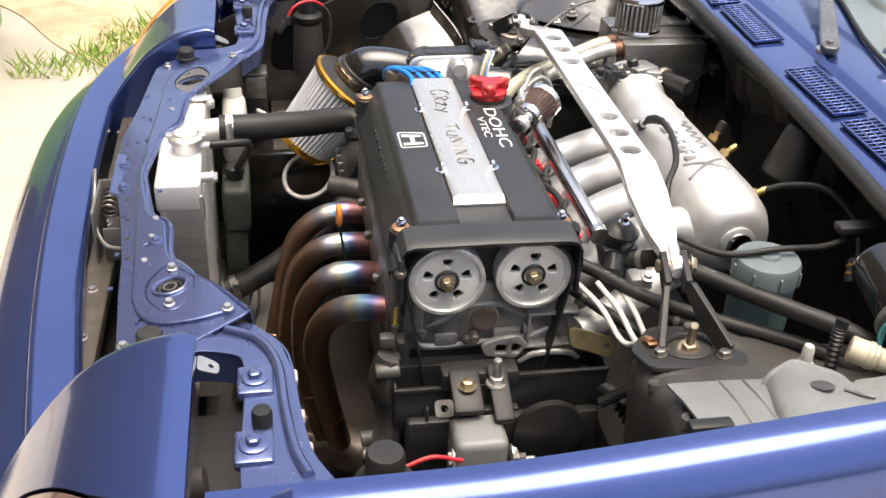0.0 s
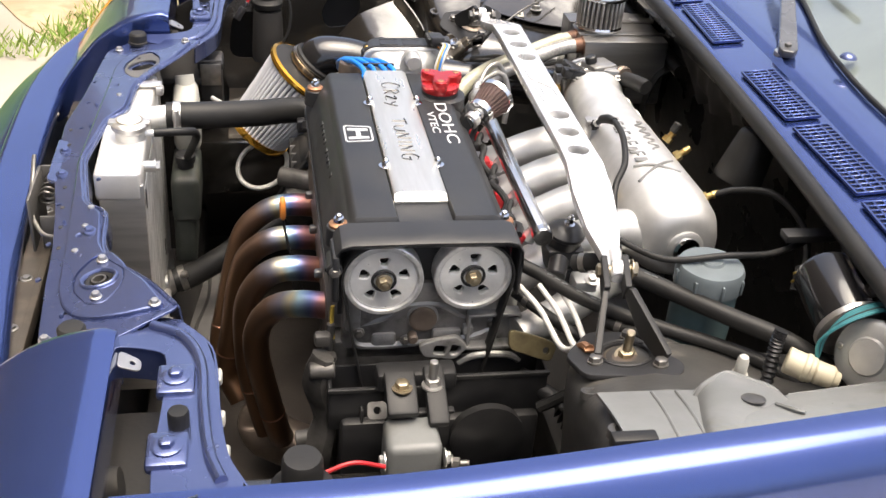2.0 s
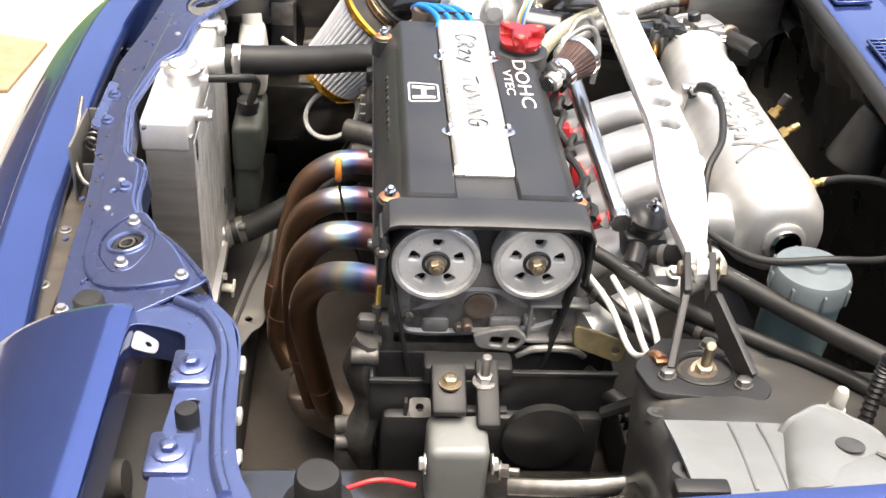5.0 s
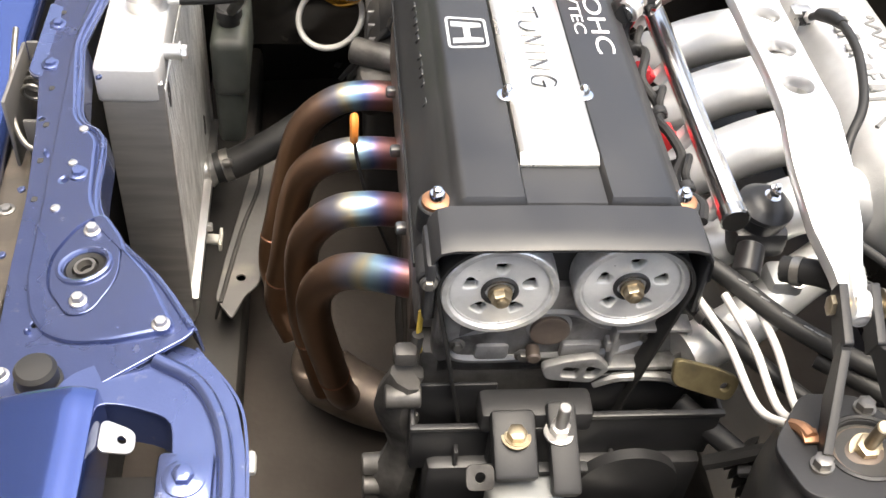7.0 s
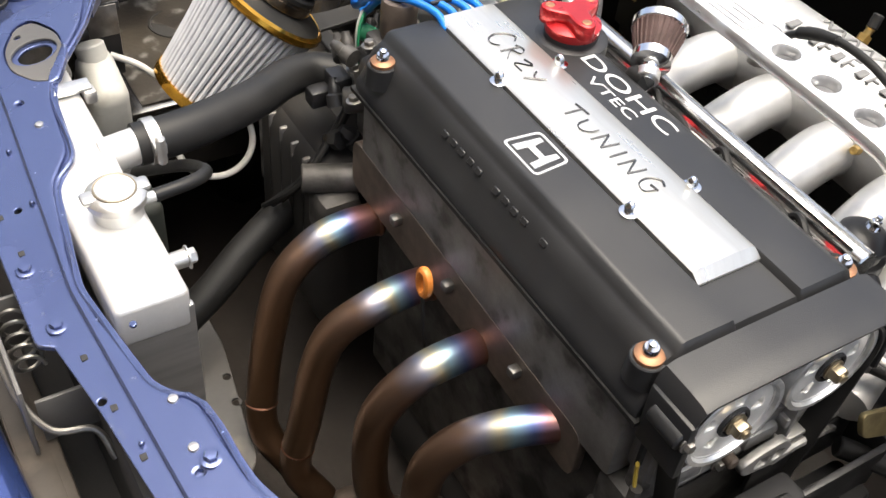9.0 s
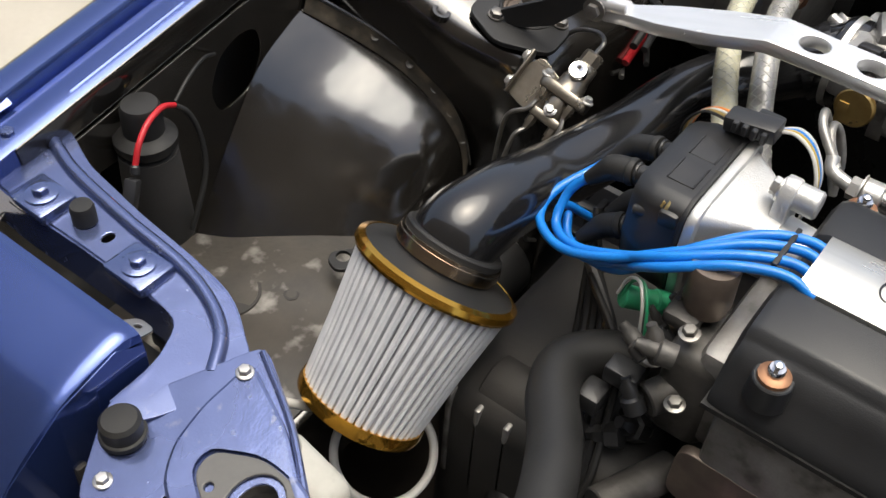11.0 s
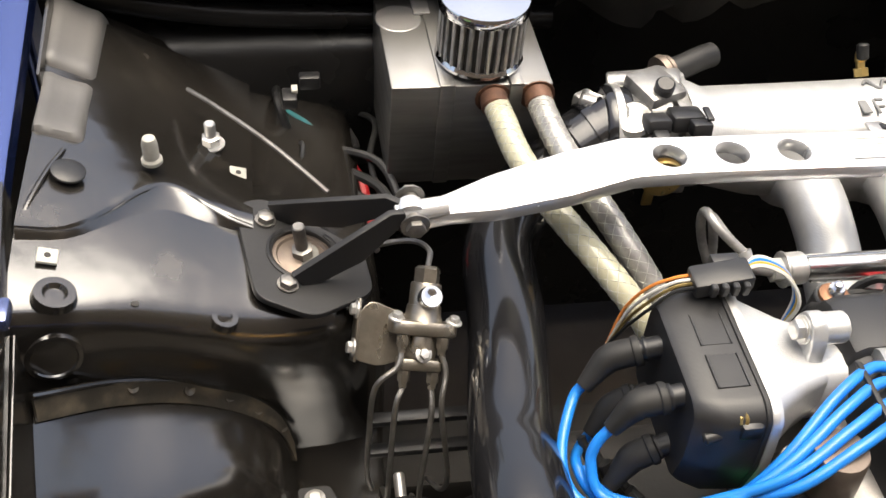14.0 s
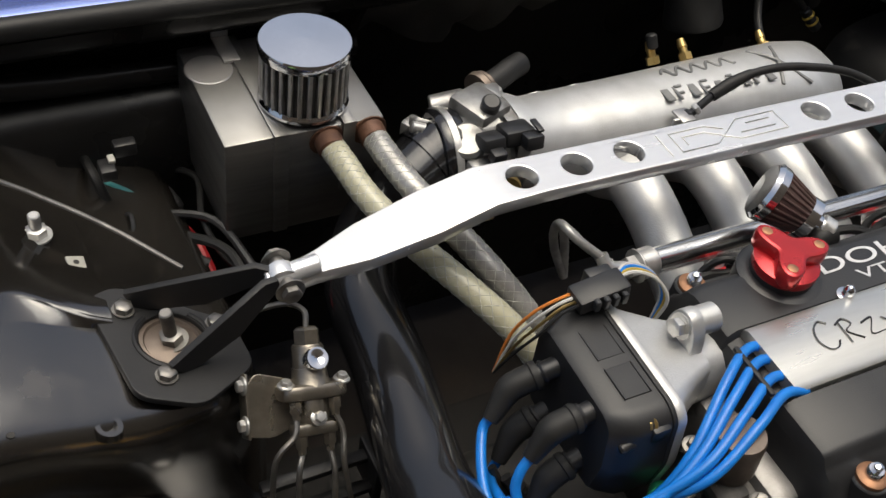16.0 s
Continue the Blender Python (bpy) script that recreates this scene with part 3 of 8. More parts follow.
def inner_wing(flip, mat, top):
    """Bay side: wall under the wing, wheel arch, strut tower and the rail below."""
    def side(me, f):
        me = join(*me) if isinstance(me, (list, tuple)) else me
        return moved(me, NSHIFT @ FLIP) if f else me

    wall_out = [(-0.42, 0.19), (0.16, 0.19), (0.16, 0.775), (-0.05, 0.757), (-0.20, 0.742), (-0.27, 0.735), (-0.42, 0.66)]
    hole = rounded([(-0.042, 0.658), (0.008, 0.664), (0.026, 0.70), (0.020, 0.728), (-0.006, 0.734), (-0.036, 0.724), (-0.054, 0.69)], 0.018, 5)
    hole2 = rounded([(-0.235, 0.60), (-0.15, 0.60), (-0.14, 0.69), (-0.225, 0.695)], 0.03, 5)
    ang = math.atan(0.085)
    wall = plate(wall_out, 0.003, (hole, hole2), 0.0006, axes((0, 1.043, 0), (math.cos(ang), math.sin(ang), 0), (0, 0, 1)))
    w = part("inner_wing", side(wall, flip), mat, car, "black inner wing panel with an oval opening")
    part("wing_liner", side(box((0.12, 1.098, 0.55), (0.76, 0.004, 0.36), 0.001), flip), DARK, w)
    lip = box((-0.02, 1.043, 0.779), (0.50, 0.006, 0.03), 0.002, Matrix.Rotation(-0.105, 4, "Y") @ Matrix.Rotation(0.085, 4, "Z"))
    if not flip:
        part("panel_flange", side(lip, flip), mat, w)
    rows = []
    for y, zt, x0, foot in ((1.052, 0.712, 0.108, -0.104), (1.0, 0.676, 0.142, -0.083), (0.95, 0.65, 0.158, -0.034), (0.905, 0.622, 0.163, 0.004), (0.880, 0.594, 0.162, 0.03), (0.868, 0.558, 0.160, 0.045), (0.864, 0.50, 0.158, 0.05)):
        span, drop = x0 - 0.012 - foot, max(zt - 0.532, 0.004)
        line = [(x0, zt - 0.012)] + [(x0 - 0.012 - u * span, zt - g * drop) for u, g in ((0, 0), (0.18, 0.06), (0.36, 0.15), (0.50, 0.29), (0.75, 0.63), (1.0, 1.0))]
        line += [(foot - 0.02, min(zt - drop - 0.012, 0.515)), (foot - 0.04, 0.47)]
        rows.append([(x, y if y < 1.05 else 1.0395 + 0.085 * x, z) for x, z in line])
    arch = part("wheel_arch", side(skin(rows, 5, 4, 0.003), flip), mat, car, "black domed wheel arch with scuffs and dried dirt")
    part("arch_seam", side(tube([(0.097, 1.045, 0.732), (0.132, 1.0, 0.696), (0.149, 0.95, 0.669), (0.156, 0.905, 0.639), (0.156, 0.878, 0.606), (0.155, 0.864, 0.56)], 0.0028, 8), flip), mat, arch)
    part("seam_sealer", side(skin([[(x - 0.020, y, z - 0.006), (x - 0.016, y, z + 0.003), (x - 0.0135, y, z + 0.014)] for x, y, z in ((0.112, 1.046, 0.716), (0.146, 1.0, 0.682), (0.163, 0.95, 0.656), (0.169, 0.905, 0.626), (0.170, 0.878, 0.594), (0.168, 0.866, 0.55))], 5, 4, 0.003), flip), SEALER, arch)
    for y, z, x in ((1.02, 0.705, 0.120), (0.985, 0.683, 0.136), (0.945, 0.661, 0.146), (0.915, 0.640, 0.152), (0.893, 0.618, 0.153), (0.874, 0.59, 0.153)):
        part("spot_weld", side(lathe([(0.005, -0.002), (0.0045, 0.0015), (0.0025, 0.001), (0.001, 0.0005)], 14, along((x, y, z), (-0.6, -0.5, 0.6))), flip), SEALER, arch)
    trows = []
    for y, f in ((1.056, [(0.108, 0.700), (0.113, 0.735), (0.122, 0.772), (0.142, 0.789), (0.25, 0.796), (0.36, 0.79), (0.50, 0.80)]),
                 (0.975, [(0.158, 0.630), (0.146, 0.68), (0.138, 0.738), (0.156, 0.766), (0.25, 0.772), (0.36, 0.75), (0.50, 0.75)]),
                 (0.89, [(0.170, 0.545), (0.160, 0.62), (0.148, 0.695), (0.164, 0.731), (0.25, 0.738), (0.36, 0.712), (0.50, 0.70)]),
                 (0.83, [(0.176, 0.50), (0.168, 0.60), (0.160, 0.68), (0.174, 0.718), (0.25, 0.723), (0.36, 0.70), (0.50, 0.685)]),
                 (0.800, [(0.182, 0.48), (0.178, 0.58), (0.174, 0.66), (0.188, 0.700), (0.25, 0.708), (0.36, 0.69), (0.50, 0.67)]),
                 (0.788, [(0.19, 0.46), (0.19, 0.56), (0.19, 0.63), (0.20, 0.665), (0.255, 0.675), (0.36, 0.66), (0.50, 0.64)]),
                 (0.784, [(0.192, 0.42), (0.192, 0.5), (0.195, 0.56), (0.205, 0.6), (0.26, 0.6), (0.36, 0.6), (0.50, 0.58)]),
                 (0.783, [(0.192, 0.36), (0.192, 0.42), (0.195, 0.44), (0.205, 0.45), (0.26, 0.45), (0.36, 0.45), (0.50, 0.45)])):
        trows.append([(x, y, z) for x, z in f])
    tower = part("strut_tower", side(skin(trows, 5, 4, 0.003), flip), top, car, "strut tower with dimples, studs and worn paint")
    for p, r in (((0.142, 1.024, 0.786), 0.016), ((0.152, 0.912, 0.736), 0.011)):
        part("dimple", side(lathe([(r, -0.003), (r * 0.9, 0.0035), (r * 0.55, 0.0035), (r * 0.4, 0.0), (0.001, 0.0)], 20, along(p, (0, -0.3, 1))), flip), top, tower)
    rail = part("chassis_rail", side([box((0.0, 0.835, 0.476), (0.62, 0.10, 0.11), 0.008), box((-0.05, 0.94, 0.495), (0.42, 0.20, 0.012), 0.004)], flip), mat, car, "black chassis rail in the bay's foot")
    return w, arch, tower, rail


fw, fa, ft, fr = inner_wing(False, BAY, BAY)
nw, na, nt_, nr_ = inner_wing(True, BAY, TOWERDUST)
part("side_floor", skin([[(x, y, 0.532 + 0.0018 * math.sin(40 * x + 25 * y) + 0.05 * max(0.0, y - 0.99)) for y in (0.795, 0.84, 0.88, 0.92, 0.96, 1.0, 1.034)] for x in (-0.235, -0.19, -0.15, -0.11, -0.07, -0.03, 0.01, 0.05)], 3, 3, 0.003), SCUFF_SHEEN, fr, "scuffed bay floor, reflections put into its pale patches")
for q, r in (((-0.0974, 0.8987), 0.0055), ((-0.0801, 0.9642), 0.005), ((-0.0448, 0.8513), 0.005), ((-0.0588, 0.841), 0.0045), ((-0.0713, 0.8708), 0.003)):
    part("drain_hole", lathe([(r * 1.6, -0.002), (r * 1.5, 0.0012), (r, 0.0014), (r * 0.95, 0.0), (0.001, 0.0)], 18, Matrix.Translation((*q, 0.5335))), DARK, fr)
part("access_hole", lathe([(0.036, -0.003), (0.035, 0.0018), (0.032, 0.0018), (0.031, 0.0), (0.001, 0.0)], 30, Matrix.Translation((-0.1359, 0.9512, 0.5335))), DARK, fr)
for p, r in (((0.155, 1.02, 0.752), 0.021),):
    part("blank_plug", lathe([(r, -0.001), (r * 0.95, 0.002), (r * 0.8, 0.0025), (r * 0.75, 0.0012), (0.001, 0.0012)], 28, along((0.121, 1.03, 0.744), (-1, -0.25, 0.15))), BAY, ft)
for p in ((0.1745, 1.031, 0.792), (0.314, 0.899, 0.7385)):
    cl = part("clip_nut", box(p, (0.0145, 0.0145, 0.003), 0.001, Matrix.Rotation(0.3, 4, "X")), WHITEPL, ft, "small white square clip")
    part("clip_hole", lathe([(0.0025, 0), (0.0022, 0.0006), (0.0005, 0.0006)], 10, along(Vector(p) + Vector((0, -0.0004, 0.0014)), (0, -0.3, 1))), DARK, cl)
TOWER_TOP = ((1.056, 0.789, 0.796, 0.79, 0.80), (0.975, 0.766, 0.772, 0.75, 0.75), (0.89, 0.731, 0.738, 0.712, 0.70), (0.83, 0.718, 0.723, 0.70, 0.685))


def tower_z(x, y):
    """Height of the far tower's top, read between its ribs."""
    def along_x(r):
        for (xa, za), (xb, zb) in zip(((0.15, r[1]), (0.25, r[2]), (0.36, r[3])), ((0.25, r[2]), (0.36, r[3]), (0.50, r[4]))):
            if x <= xb:
                return za + (zb - za) * (x - xa) / (xb - xa)
        return r[4]
    for a, b in zip(TOWER_TOP, TOWER_TOP[1:]):
        if y >= b[0]:
            f = (a[0] - y) / (a[0] - b[0])
            return along_x(a) * (1 - f) + along_x(b) * f
    return along_x(TOWER_TOP[-1])


def pressing(corners, rise, mat_, label=""):
    """A shallow panel, raised between four corners of the tower's top."""
    (ax, ay), (bx_, by), (cx_, cy_), (dx, dy) = corners
    rows_ = []
    for u in (0.0, 0.08, 0.35, 0.65, 0.92, 1.0):
        row = []
        for v in (0.0, 0.08, 0.35, 0.65, 0.92, 1.0):
            x = (ax * (1 - u) + bx_ * u) * (1 - v) + (dx * (1 - u) + cx_ * u) * v
            y = (ay * (1 - u) + by * u) * (1 - v) + (dy * (1 - u) + cy_ * u) * v
            row.append((x, y, tower_z(x, y) + (rise if 0.01 < u < 0.99 and 0.01 < v < 0.99 else -0.002)))
        rows_.append(row)
    part("pressed_panel", skin(rows_, 3, 3, 0.002), mat_, ft, label)


TERRACE = ((1.054, 0.188, 0.196), (1.022, 0.194, 0.201), (0.995, 0.209, 0.223), (0.975, 0.225, 0.247), (0.960, 0.231, 0.264), (0.945, 0.235, 0.266), (0.925, 0.237, 0.255), (0.905, 0.237, 0.244), (0.888, 0.236, 0.240))
part("pressed_terrace", skin([[(x, y, tower_z(x, y) + h) for x, h in ((q - 0.004, -0.001), (q, 0.001), (r - 0.003, 0.008), (r, 0.010), (r + 0.012, 0.0105), (0.34, 0.010), (0.40, 0.010), (0.48, 0.008))] for y, q, r in TERRACE], 3, 3, 0.002), BAY, ft)
part("pressed_crease", tube([(x, y, tower_z(x, y) + h) for x, y, h in ((0.197, 1.053, 0.006), (0.22, 1.047, 0.0115), (0.255, 1.038, 0.0115), (0.287, 1.030, 0.0105))], 0.0022, 8), BAY, ft)
for ends in (((0.1855, 1.050), (0.197, 0.986)), ((0.161, 1.048), (0.171, 0.985))):
    part("pressed_crease", tube([(x, y, tower_z(x, y) - 0.0002) for x, y in (ends[0], ((ends[0][0] + ends[1][0]) / 2, (ends[0][1] + ends[1][1]) / 2), ends[1])], 0.0018, 8), BAY, ft)
part("panel_hole", lathe([(0.003, 0), (0.0028, 0.001), (0.001, 0.001)], 12, along((0.148, 0.973, tower_z(0.152, 0.973) - 0.0005), (0, -0.3, 1))), DARK, ft)
# These two panels are grey for the light they reflect, painted in.
pressing(((0.300, 1.018), (0.385, 1.016), (0.385, 1.054), (0.300, 1.054)), 0.0135, BAY_DUST_SHEEN, "pressed panel with light reflection put into its grey")
pressing(((0.388, 1.016), (0.49, 1.012), (0.49, 1.054), (0.388, 1.054)), 0.0155, BAY_DUST_SHEEN, "pressed panel with light reflection put into its grey")
part("rubber_cap", lathe([(0.0085, 0), (0.0085, 0.003), (0.0065, 0.005), (0.0065, 0.018), (0.005, 0.024), (0.001, 0.026)], 16, Matrix.Translation((0.284, 0.964, 0.782))), WHITEPL, ft, "white rubber cap")
part("bay_stud", stud((0.350, 0.921, 0.742), UP, 0.005, 0.024, 0.0085), STEEL, ft)
part("wheel_plug", lathe([(0.013, 0), (0.013, 0.002), (0.011, 0.003), (0.001, 0.003)], 20, along((0.256, 1.023, 0.799), (0, -0.3, 1))), PLASTIC, ft)
part("rubber_cap", lathe([(0.005, -0.03), (0.005, 0), (0.008, 0), (0.008, 0.003), (0.006, 0.005), (0.006, 0.018), (0.0045, 0.023), (0.001, 0.025)], 16, Matrix.Translation((0.262, -0.239, 0.779))), WHITEPL, nt_, "white rubber cap")
part("stiffener", skin([[(0.205, -0.264, 0.765), (0.190, -0.31, 0.784), (0.178, -0.352, 0.804)], [(0.211, -0.263, 0.780), (0.195, -0.31, 0.799), (0.184, -0.352, 0.813)], [(0.224, -0.257, 0.789), (0.210, -0.31, 0.805), (0.198, -0.352, 0.814)],
                        [(0.246, -0.246, 0.789), (0.246, -0.29, 0.801), (0.238, -0.34, 0.806)], [(0.277, -0.275, 0.792), (0.276, -0.30, 0.798), (0.270, -0.34, 0.803)], [(0.286, -0.281, 0.786), (0.286, -0.30, 0.792), (0.284, -0.34, 0.800)], [(0.290, -0.281, 0.765), (0.290, -0.30, 0.775), (0.288, -0.34, 0.790)]], 4, 5), PALEGREY, nt_, "grey pressed stiffener plate")
part("stiffener_edge", tube([(0.203, -0.266, 0.764), (0.213, -0.260, 0.783), (0.226, -0.254, 0.788), (0.246, -0.244, 0.787), (0.262, -0.258, 0.789), (0.279, -0.275, 0.790), (0.289, -0.281, 0.778)], 0.0028, 8), PALEGREY, nt_)
part("apron_plate", skin([[(0.118, -0.246, 0.773), (0.115, -0.30, 0.791), (0.112, -0.372, 0.807)], [(0.165, -0.247, 0.773), (0.163, -0.30, 0.791), (0.160, -0.370, 0.807)], [(0.215, -0.248, 0.772), (0.212, -0.30, 0.791), (0.205, -0.366, 0.807)]], 5, 5, 0.003), PALEGREY, nt_, "pale grey unpainted apron panel")
part("apron_plate", skin([[(0.185, -0.345, 0.808), (0.185, -0.352, 0.811), (0.185, -0.358, 0.812), (0.185, -0.366, 0.813)], [(0.225, -0.326, 0.807), (0.225, -0.338, 0.810), (0.225, -0.350, 0.812), (0.225, -0.364, 0.814)], [(0.262, -0.306, 0.801), (0.264, -0.325, 0.808), (0.265, -0.342, 0.812), (0.265, -0.360, 0.815)],
                          [(0.292, -0.281, 0.789), (0.295, -0.31, 0.802), (0.298, -0.335, 0.812), (0.30, -0.358, 0.816)], [(0.37, -0.274, 0.790), (0.37, -0.30, 0.803), (0.37, -0.328, 0.813), (0.37, -0.352, 0.818)], [(0.50, -0.258, 0.790), (0.50, -0.29, 0.805), (0.50, -0.322, 0.815), (0.50, -0.346, 0.822)]], 4, 4, 0.003), PALEGREY, nt_, "pale grey unpainted apron panel")
part("apron_flange", skin([[(0.292, -0.281, 0.788), (0.292, -0.279, 0.775), (0.292, -0.279, 0.755)], [(0.37, -0.274, 0.789), (0.37, -0.272, 0.776), (0.37, -0.272, 0.755)], [(0.50, -0.258, 0.789), (0.50, -0.256, 0.776), (0.50, -0.256, 0.755)]], 4, 4, 0.002), PALEGREY, nt_)
part("seam", [tube([(0.262, -0.309, 0.803), (0.268, -0.325, 0.8105), (0.276, -0.333, 0.8125)], 0.0022, 6)], PALEGREY, nt_)
for x, y, z in ((0.315, -0.317, 0.8055), (0.404, -0.307, 0.807)):
    part("panel_hole", lathe([(0.0035, 0), (0.003, 0.0006), (0.001, 0.0006)], 12, along((x, y, z), (0, 0.4, 1))), DARK, nt_)
for x in (0.170, 0.194):
    part("rib", tube([(x, -0.252, 0.7745), (x - 0.005, -0.29, 0.788), (x - 0.012, -0.345, 0.8015)], 0.0019, 8), PALEGREY, nt_)
part("plug", lathe([(0.011, 0), (0.011, 0.0012), (0.009, 0.002), (0.001, 0.002)], 20, along((0.243, -0.302, 0.8035), (0, 0.28, 1))), TOWERDUST, nt_)

# bracket plates on the far rail
cm = part("crossmember", plate(rounded([(-0.298, 0.335), (-0.283, 0.375), (-0.268, 0.392), (-0.238, 0.569), (-0.240, 0.66), (-0.280, 0.66), (-0.312, 0.44), (-0.320, 0.37)], 0.008), 0.004, (ring((-0.254, 0.515), 0.005), ring((-0.258, 0.475), 0.007, 14), ring((-0.290, 0.405), 0.006)), 0.001, Matrix.Translation((0, 0, 0.325))), BAY_DUST_SHEEN, car, "dusty grey crossmember with holes")
part("crossmember_lip", skin([[(x - 0.012, y, 0.300), (x - 0.006, y, 0.330), (x, y, 0.333)] for x, y in ((-0.310, 0.36), (-0.300, 0.43), (-0.289, 0.50), (-0.272, 0.58), (-0.270, 0.66))], 4, 4, 0.002), DARK, cm)
bp = thing("battery_tray_bracket", (-0.06, 0.85, 0.56), "dark steel bracket bolted to the chassis rail", "bracket")
part("plate", plate(rounded([(0.109, 0.865), (0.0445, 0.860), (-0.011, 0.865), (-0.0275, 0.877), (-0.045, 0.891), (-0.057, 0.886), (-0.062, 0.871), (-0.045, 0.852), (-0.043, 0.843), (-0.052, 0.832), (-0.053, 0.818), (0.0, 0.8195), (0.089, 0.829), (0.110, 0.837)], 0.005, 4), 0.005, (ring((-0.0425, 0.877), 0.0075),), 0.001,
                    Matrix.Translation((0, 0, 0.5555))), SATIN, bp)
parts("leg", [rod((x, 0.8495, 0.528), (x, 0.8495, 0.556), 0.009) for x in (-0.021, 0.097)], SATIN, bp)
part("bolt", [hexhead((-0.021, 0.8495, 0.5605), UP, 0.0075, 0.006, 1.7)], BRASS, bp)
part("bolt", hexhead((0.097, 0.8505, 0.5605), UP, 0.006, 0.005), STEEL, bp)

part("rear_side_panel", plate([(0.36, 0.60), (0.56, 0.60), (0.56, 0.835), (0.36, 0.815)], 0.003, (rounded([(0.385, 0.765), (0.395, 0.752), (0.455, 0.756), (0.47, 0.772), (0.462, 0.788), (0.40, 0.783)], 0.012, 4),), 0.0006, axes((0, 1.055, 0), (1, 0, 0), (0, 0, 1))), BAY, car, "black side panel with an oval opening")
# firewall, floor and cowl
fire_rows = [[(0.485, y, 0.835), (0.49, y, 0.815), (0.525, y, 0.80), (0.54, y, 0.74), (0.545, y, 0.62), (0.55, y, 0.45), (0.56, y, 0.25)] for y in (-0.36, -0.15, 0.1, 0.357, 0.6, 0.85, 1.08)]
firewall = part("firewall", skin(fire_rows, 3, 3, 0.003), FIRE, car, "glossy black firewall under the cowl")
ir = random.Random(3)
part("insulation", skin([[(0.512, y, 0.832), (0.505, y, 0.815), (0.508 + ir.uniform(-0.01, 0.006), y, 0.800 - 0.016 * math.sin((y - 0.33) * 12) ** 2), (0.528 + ir.uniform(-0.012, 0.004), y + ir.uniform(-0.01, 0.01), 0.772 - 0.026 * math.sin((y - 0.33) * 12) ** 2 + ir.uniform(-0.012, 0.012))] for y in [0.30 + 0.021 * k for k in range(14)]], 2, 3, 0.008), DARK, firewall, "torn black sound insulation with a ragged edge")
part("bulkhead_hump", skin([[(0.50, y, 0.58), (0.47, y, 0.66), (0.485, y, 0.735), (0.53, y, 0.76)] for y in (0.60, 0.72, 0.84, 0.95, 1.04)], 4, 4, 0.003), FIRE, firewall)
part("bulkhead_beam", tube([(0.515, 0.58, 0.755), (0.512, 0.70, 0.760), (0.508, 0.86, 0.768), (0.508, 0.95, 0.778), (0.514, 1.04, 0.792)], 0.012, 14), FIRE, firewall)
# Added sheet in place of the shaded ground seen below the engine.
part("undertray", box((-0.005, CY, 0.185), (1.23, 1.5, 0.01), 0.003), SHADED_DUST, car, "added sheet for the dusty brown ground, shade put into its colour")
parts("crossmember", [box((-0.33, CY, 0.22), (0.08, 1.3, 0.10), 0.01), box((0.30, CY, 0.26), (0.10, 1.1, 0.10), 0.01)], DARK, car)
part("front_panel", box((-0.425, CY, 0.45), (0.012, 1.3, 0.42), 0.003), DARK, car, "dark panel in front of the radiator")
for s in (0, 1):
    part("tyre", side(lathe([(0.17, -0.08), (0.255, -0.085), (0.275, -0.06), (0.28, 0.0), (0.275, 0.06), (0.255, 0.085), (0.17, 0.08)], 40, pose(0.17, 1.02, 0.28, 90, 0, 0)), s), RUBBER, car)


def cowl_x(y):
    return 0.462 + 0.06 * (y - 0.17) - 0.05 * (y - CY) ** 2


ys = [-0.36, -0.25, -0.1, 0.1, 0.25, 0.357, 0.46, 0.61, 0.81, 0.96, 1.08]
cowl = part("cowl", skin([[(cowl_x(y), y, 0.838), (cowl_x(y) + 0.004, y, 0.85), (cowl_x(y) + 0.03, y, 0.855), (cowl_x(y) + 0.074, y, 0.860), (cowl_x(y) + 0.080, y, 0.8612), (cowl_x(y) + 0.088, y, 0.8685), (cowl_x(y) + 0.096, y, 0.8705), (cowl_x(y) + 0.14, y, 0.873), (cowl_x(y) + 0.36, y, 0.876)] for y in ys], 3, 3, 0.003), BLUE, car, "blue cowl panel with air vents")
part("bonnet_seal", tube([(cowl_x(y) - 0.006, y, 0.847) for y in ys], 0.011, 10), RUBBER, car, "black rubber bonnet seal")


def cowl_vent(y0, y1, xa, xb):
    """An air vent between two places on the cowl."""
    lift = lambda x, y: 0.8568 + 0.114 * (x - cowl_x(y) - 0.03)
    d = Vector((xb - xa, y1 - y0, lift(xb, y1) - lift(xa, y0)))
    m = axes(((xa + xb) / 2, (y0 + y1) / 2, (lift(xa, y0) + lift(xb, y1)) / 2), Vector((d.y, -d.x, 0.114 * d.y)), d)
    w = d.length / 2 - 0.003
    # Dark sheet paints the shade inside the vent's openings.
    v = part("cowl_vent", plate(rounded([(-0.023, -w), (0.023, -w), (0.023, w), (-0.023, w)], 0.004), 0.0018, (), 0.0005, m), INK_SHADE, cowl, "cowl air vent with a fine grid over a sheet of painted shade")
    k = int(2 * w / 0.0095)
    bars = [box((0, -w + i * (2 * w / k), 0.0028), (0.046, 0.0028, 0.0040), 0.0005, seg=1) for i in range(k + 1)]
    bars += [box((-0.023 + i * 0.0115, 0, 0.0028), (0.0028, 2 * w, 0.0040), 0.0005, seg=1) for i in range(5)]
    part("grid", moved(join(*bars), m), BLUE, v)


for vent in ((0.622, 0.812, 0.524, 0.550), (0.44, 0.61, 0.518, 0.530), (0.165, 0.328, 0.506, 0.5135), (-0.035, 0.146, 0.4965, 0.504), (-0.22, -0.05, 0.478, 0.493), (0.832, 0.936, 0.552, 0.564)):
    cowl_vent(*vent)

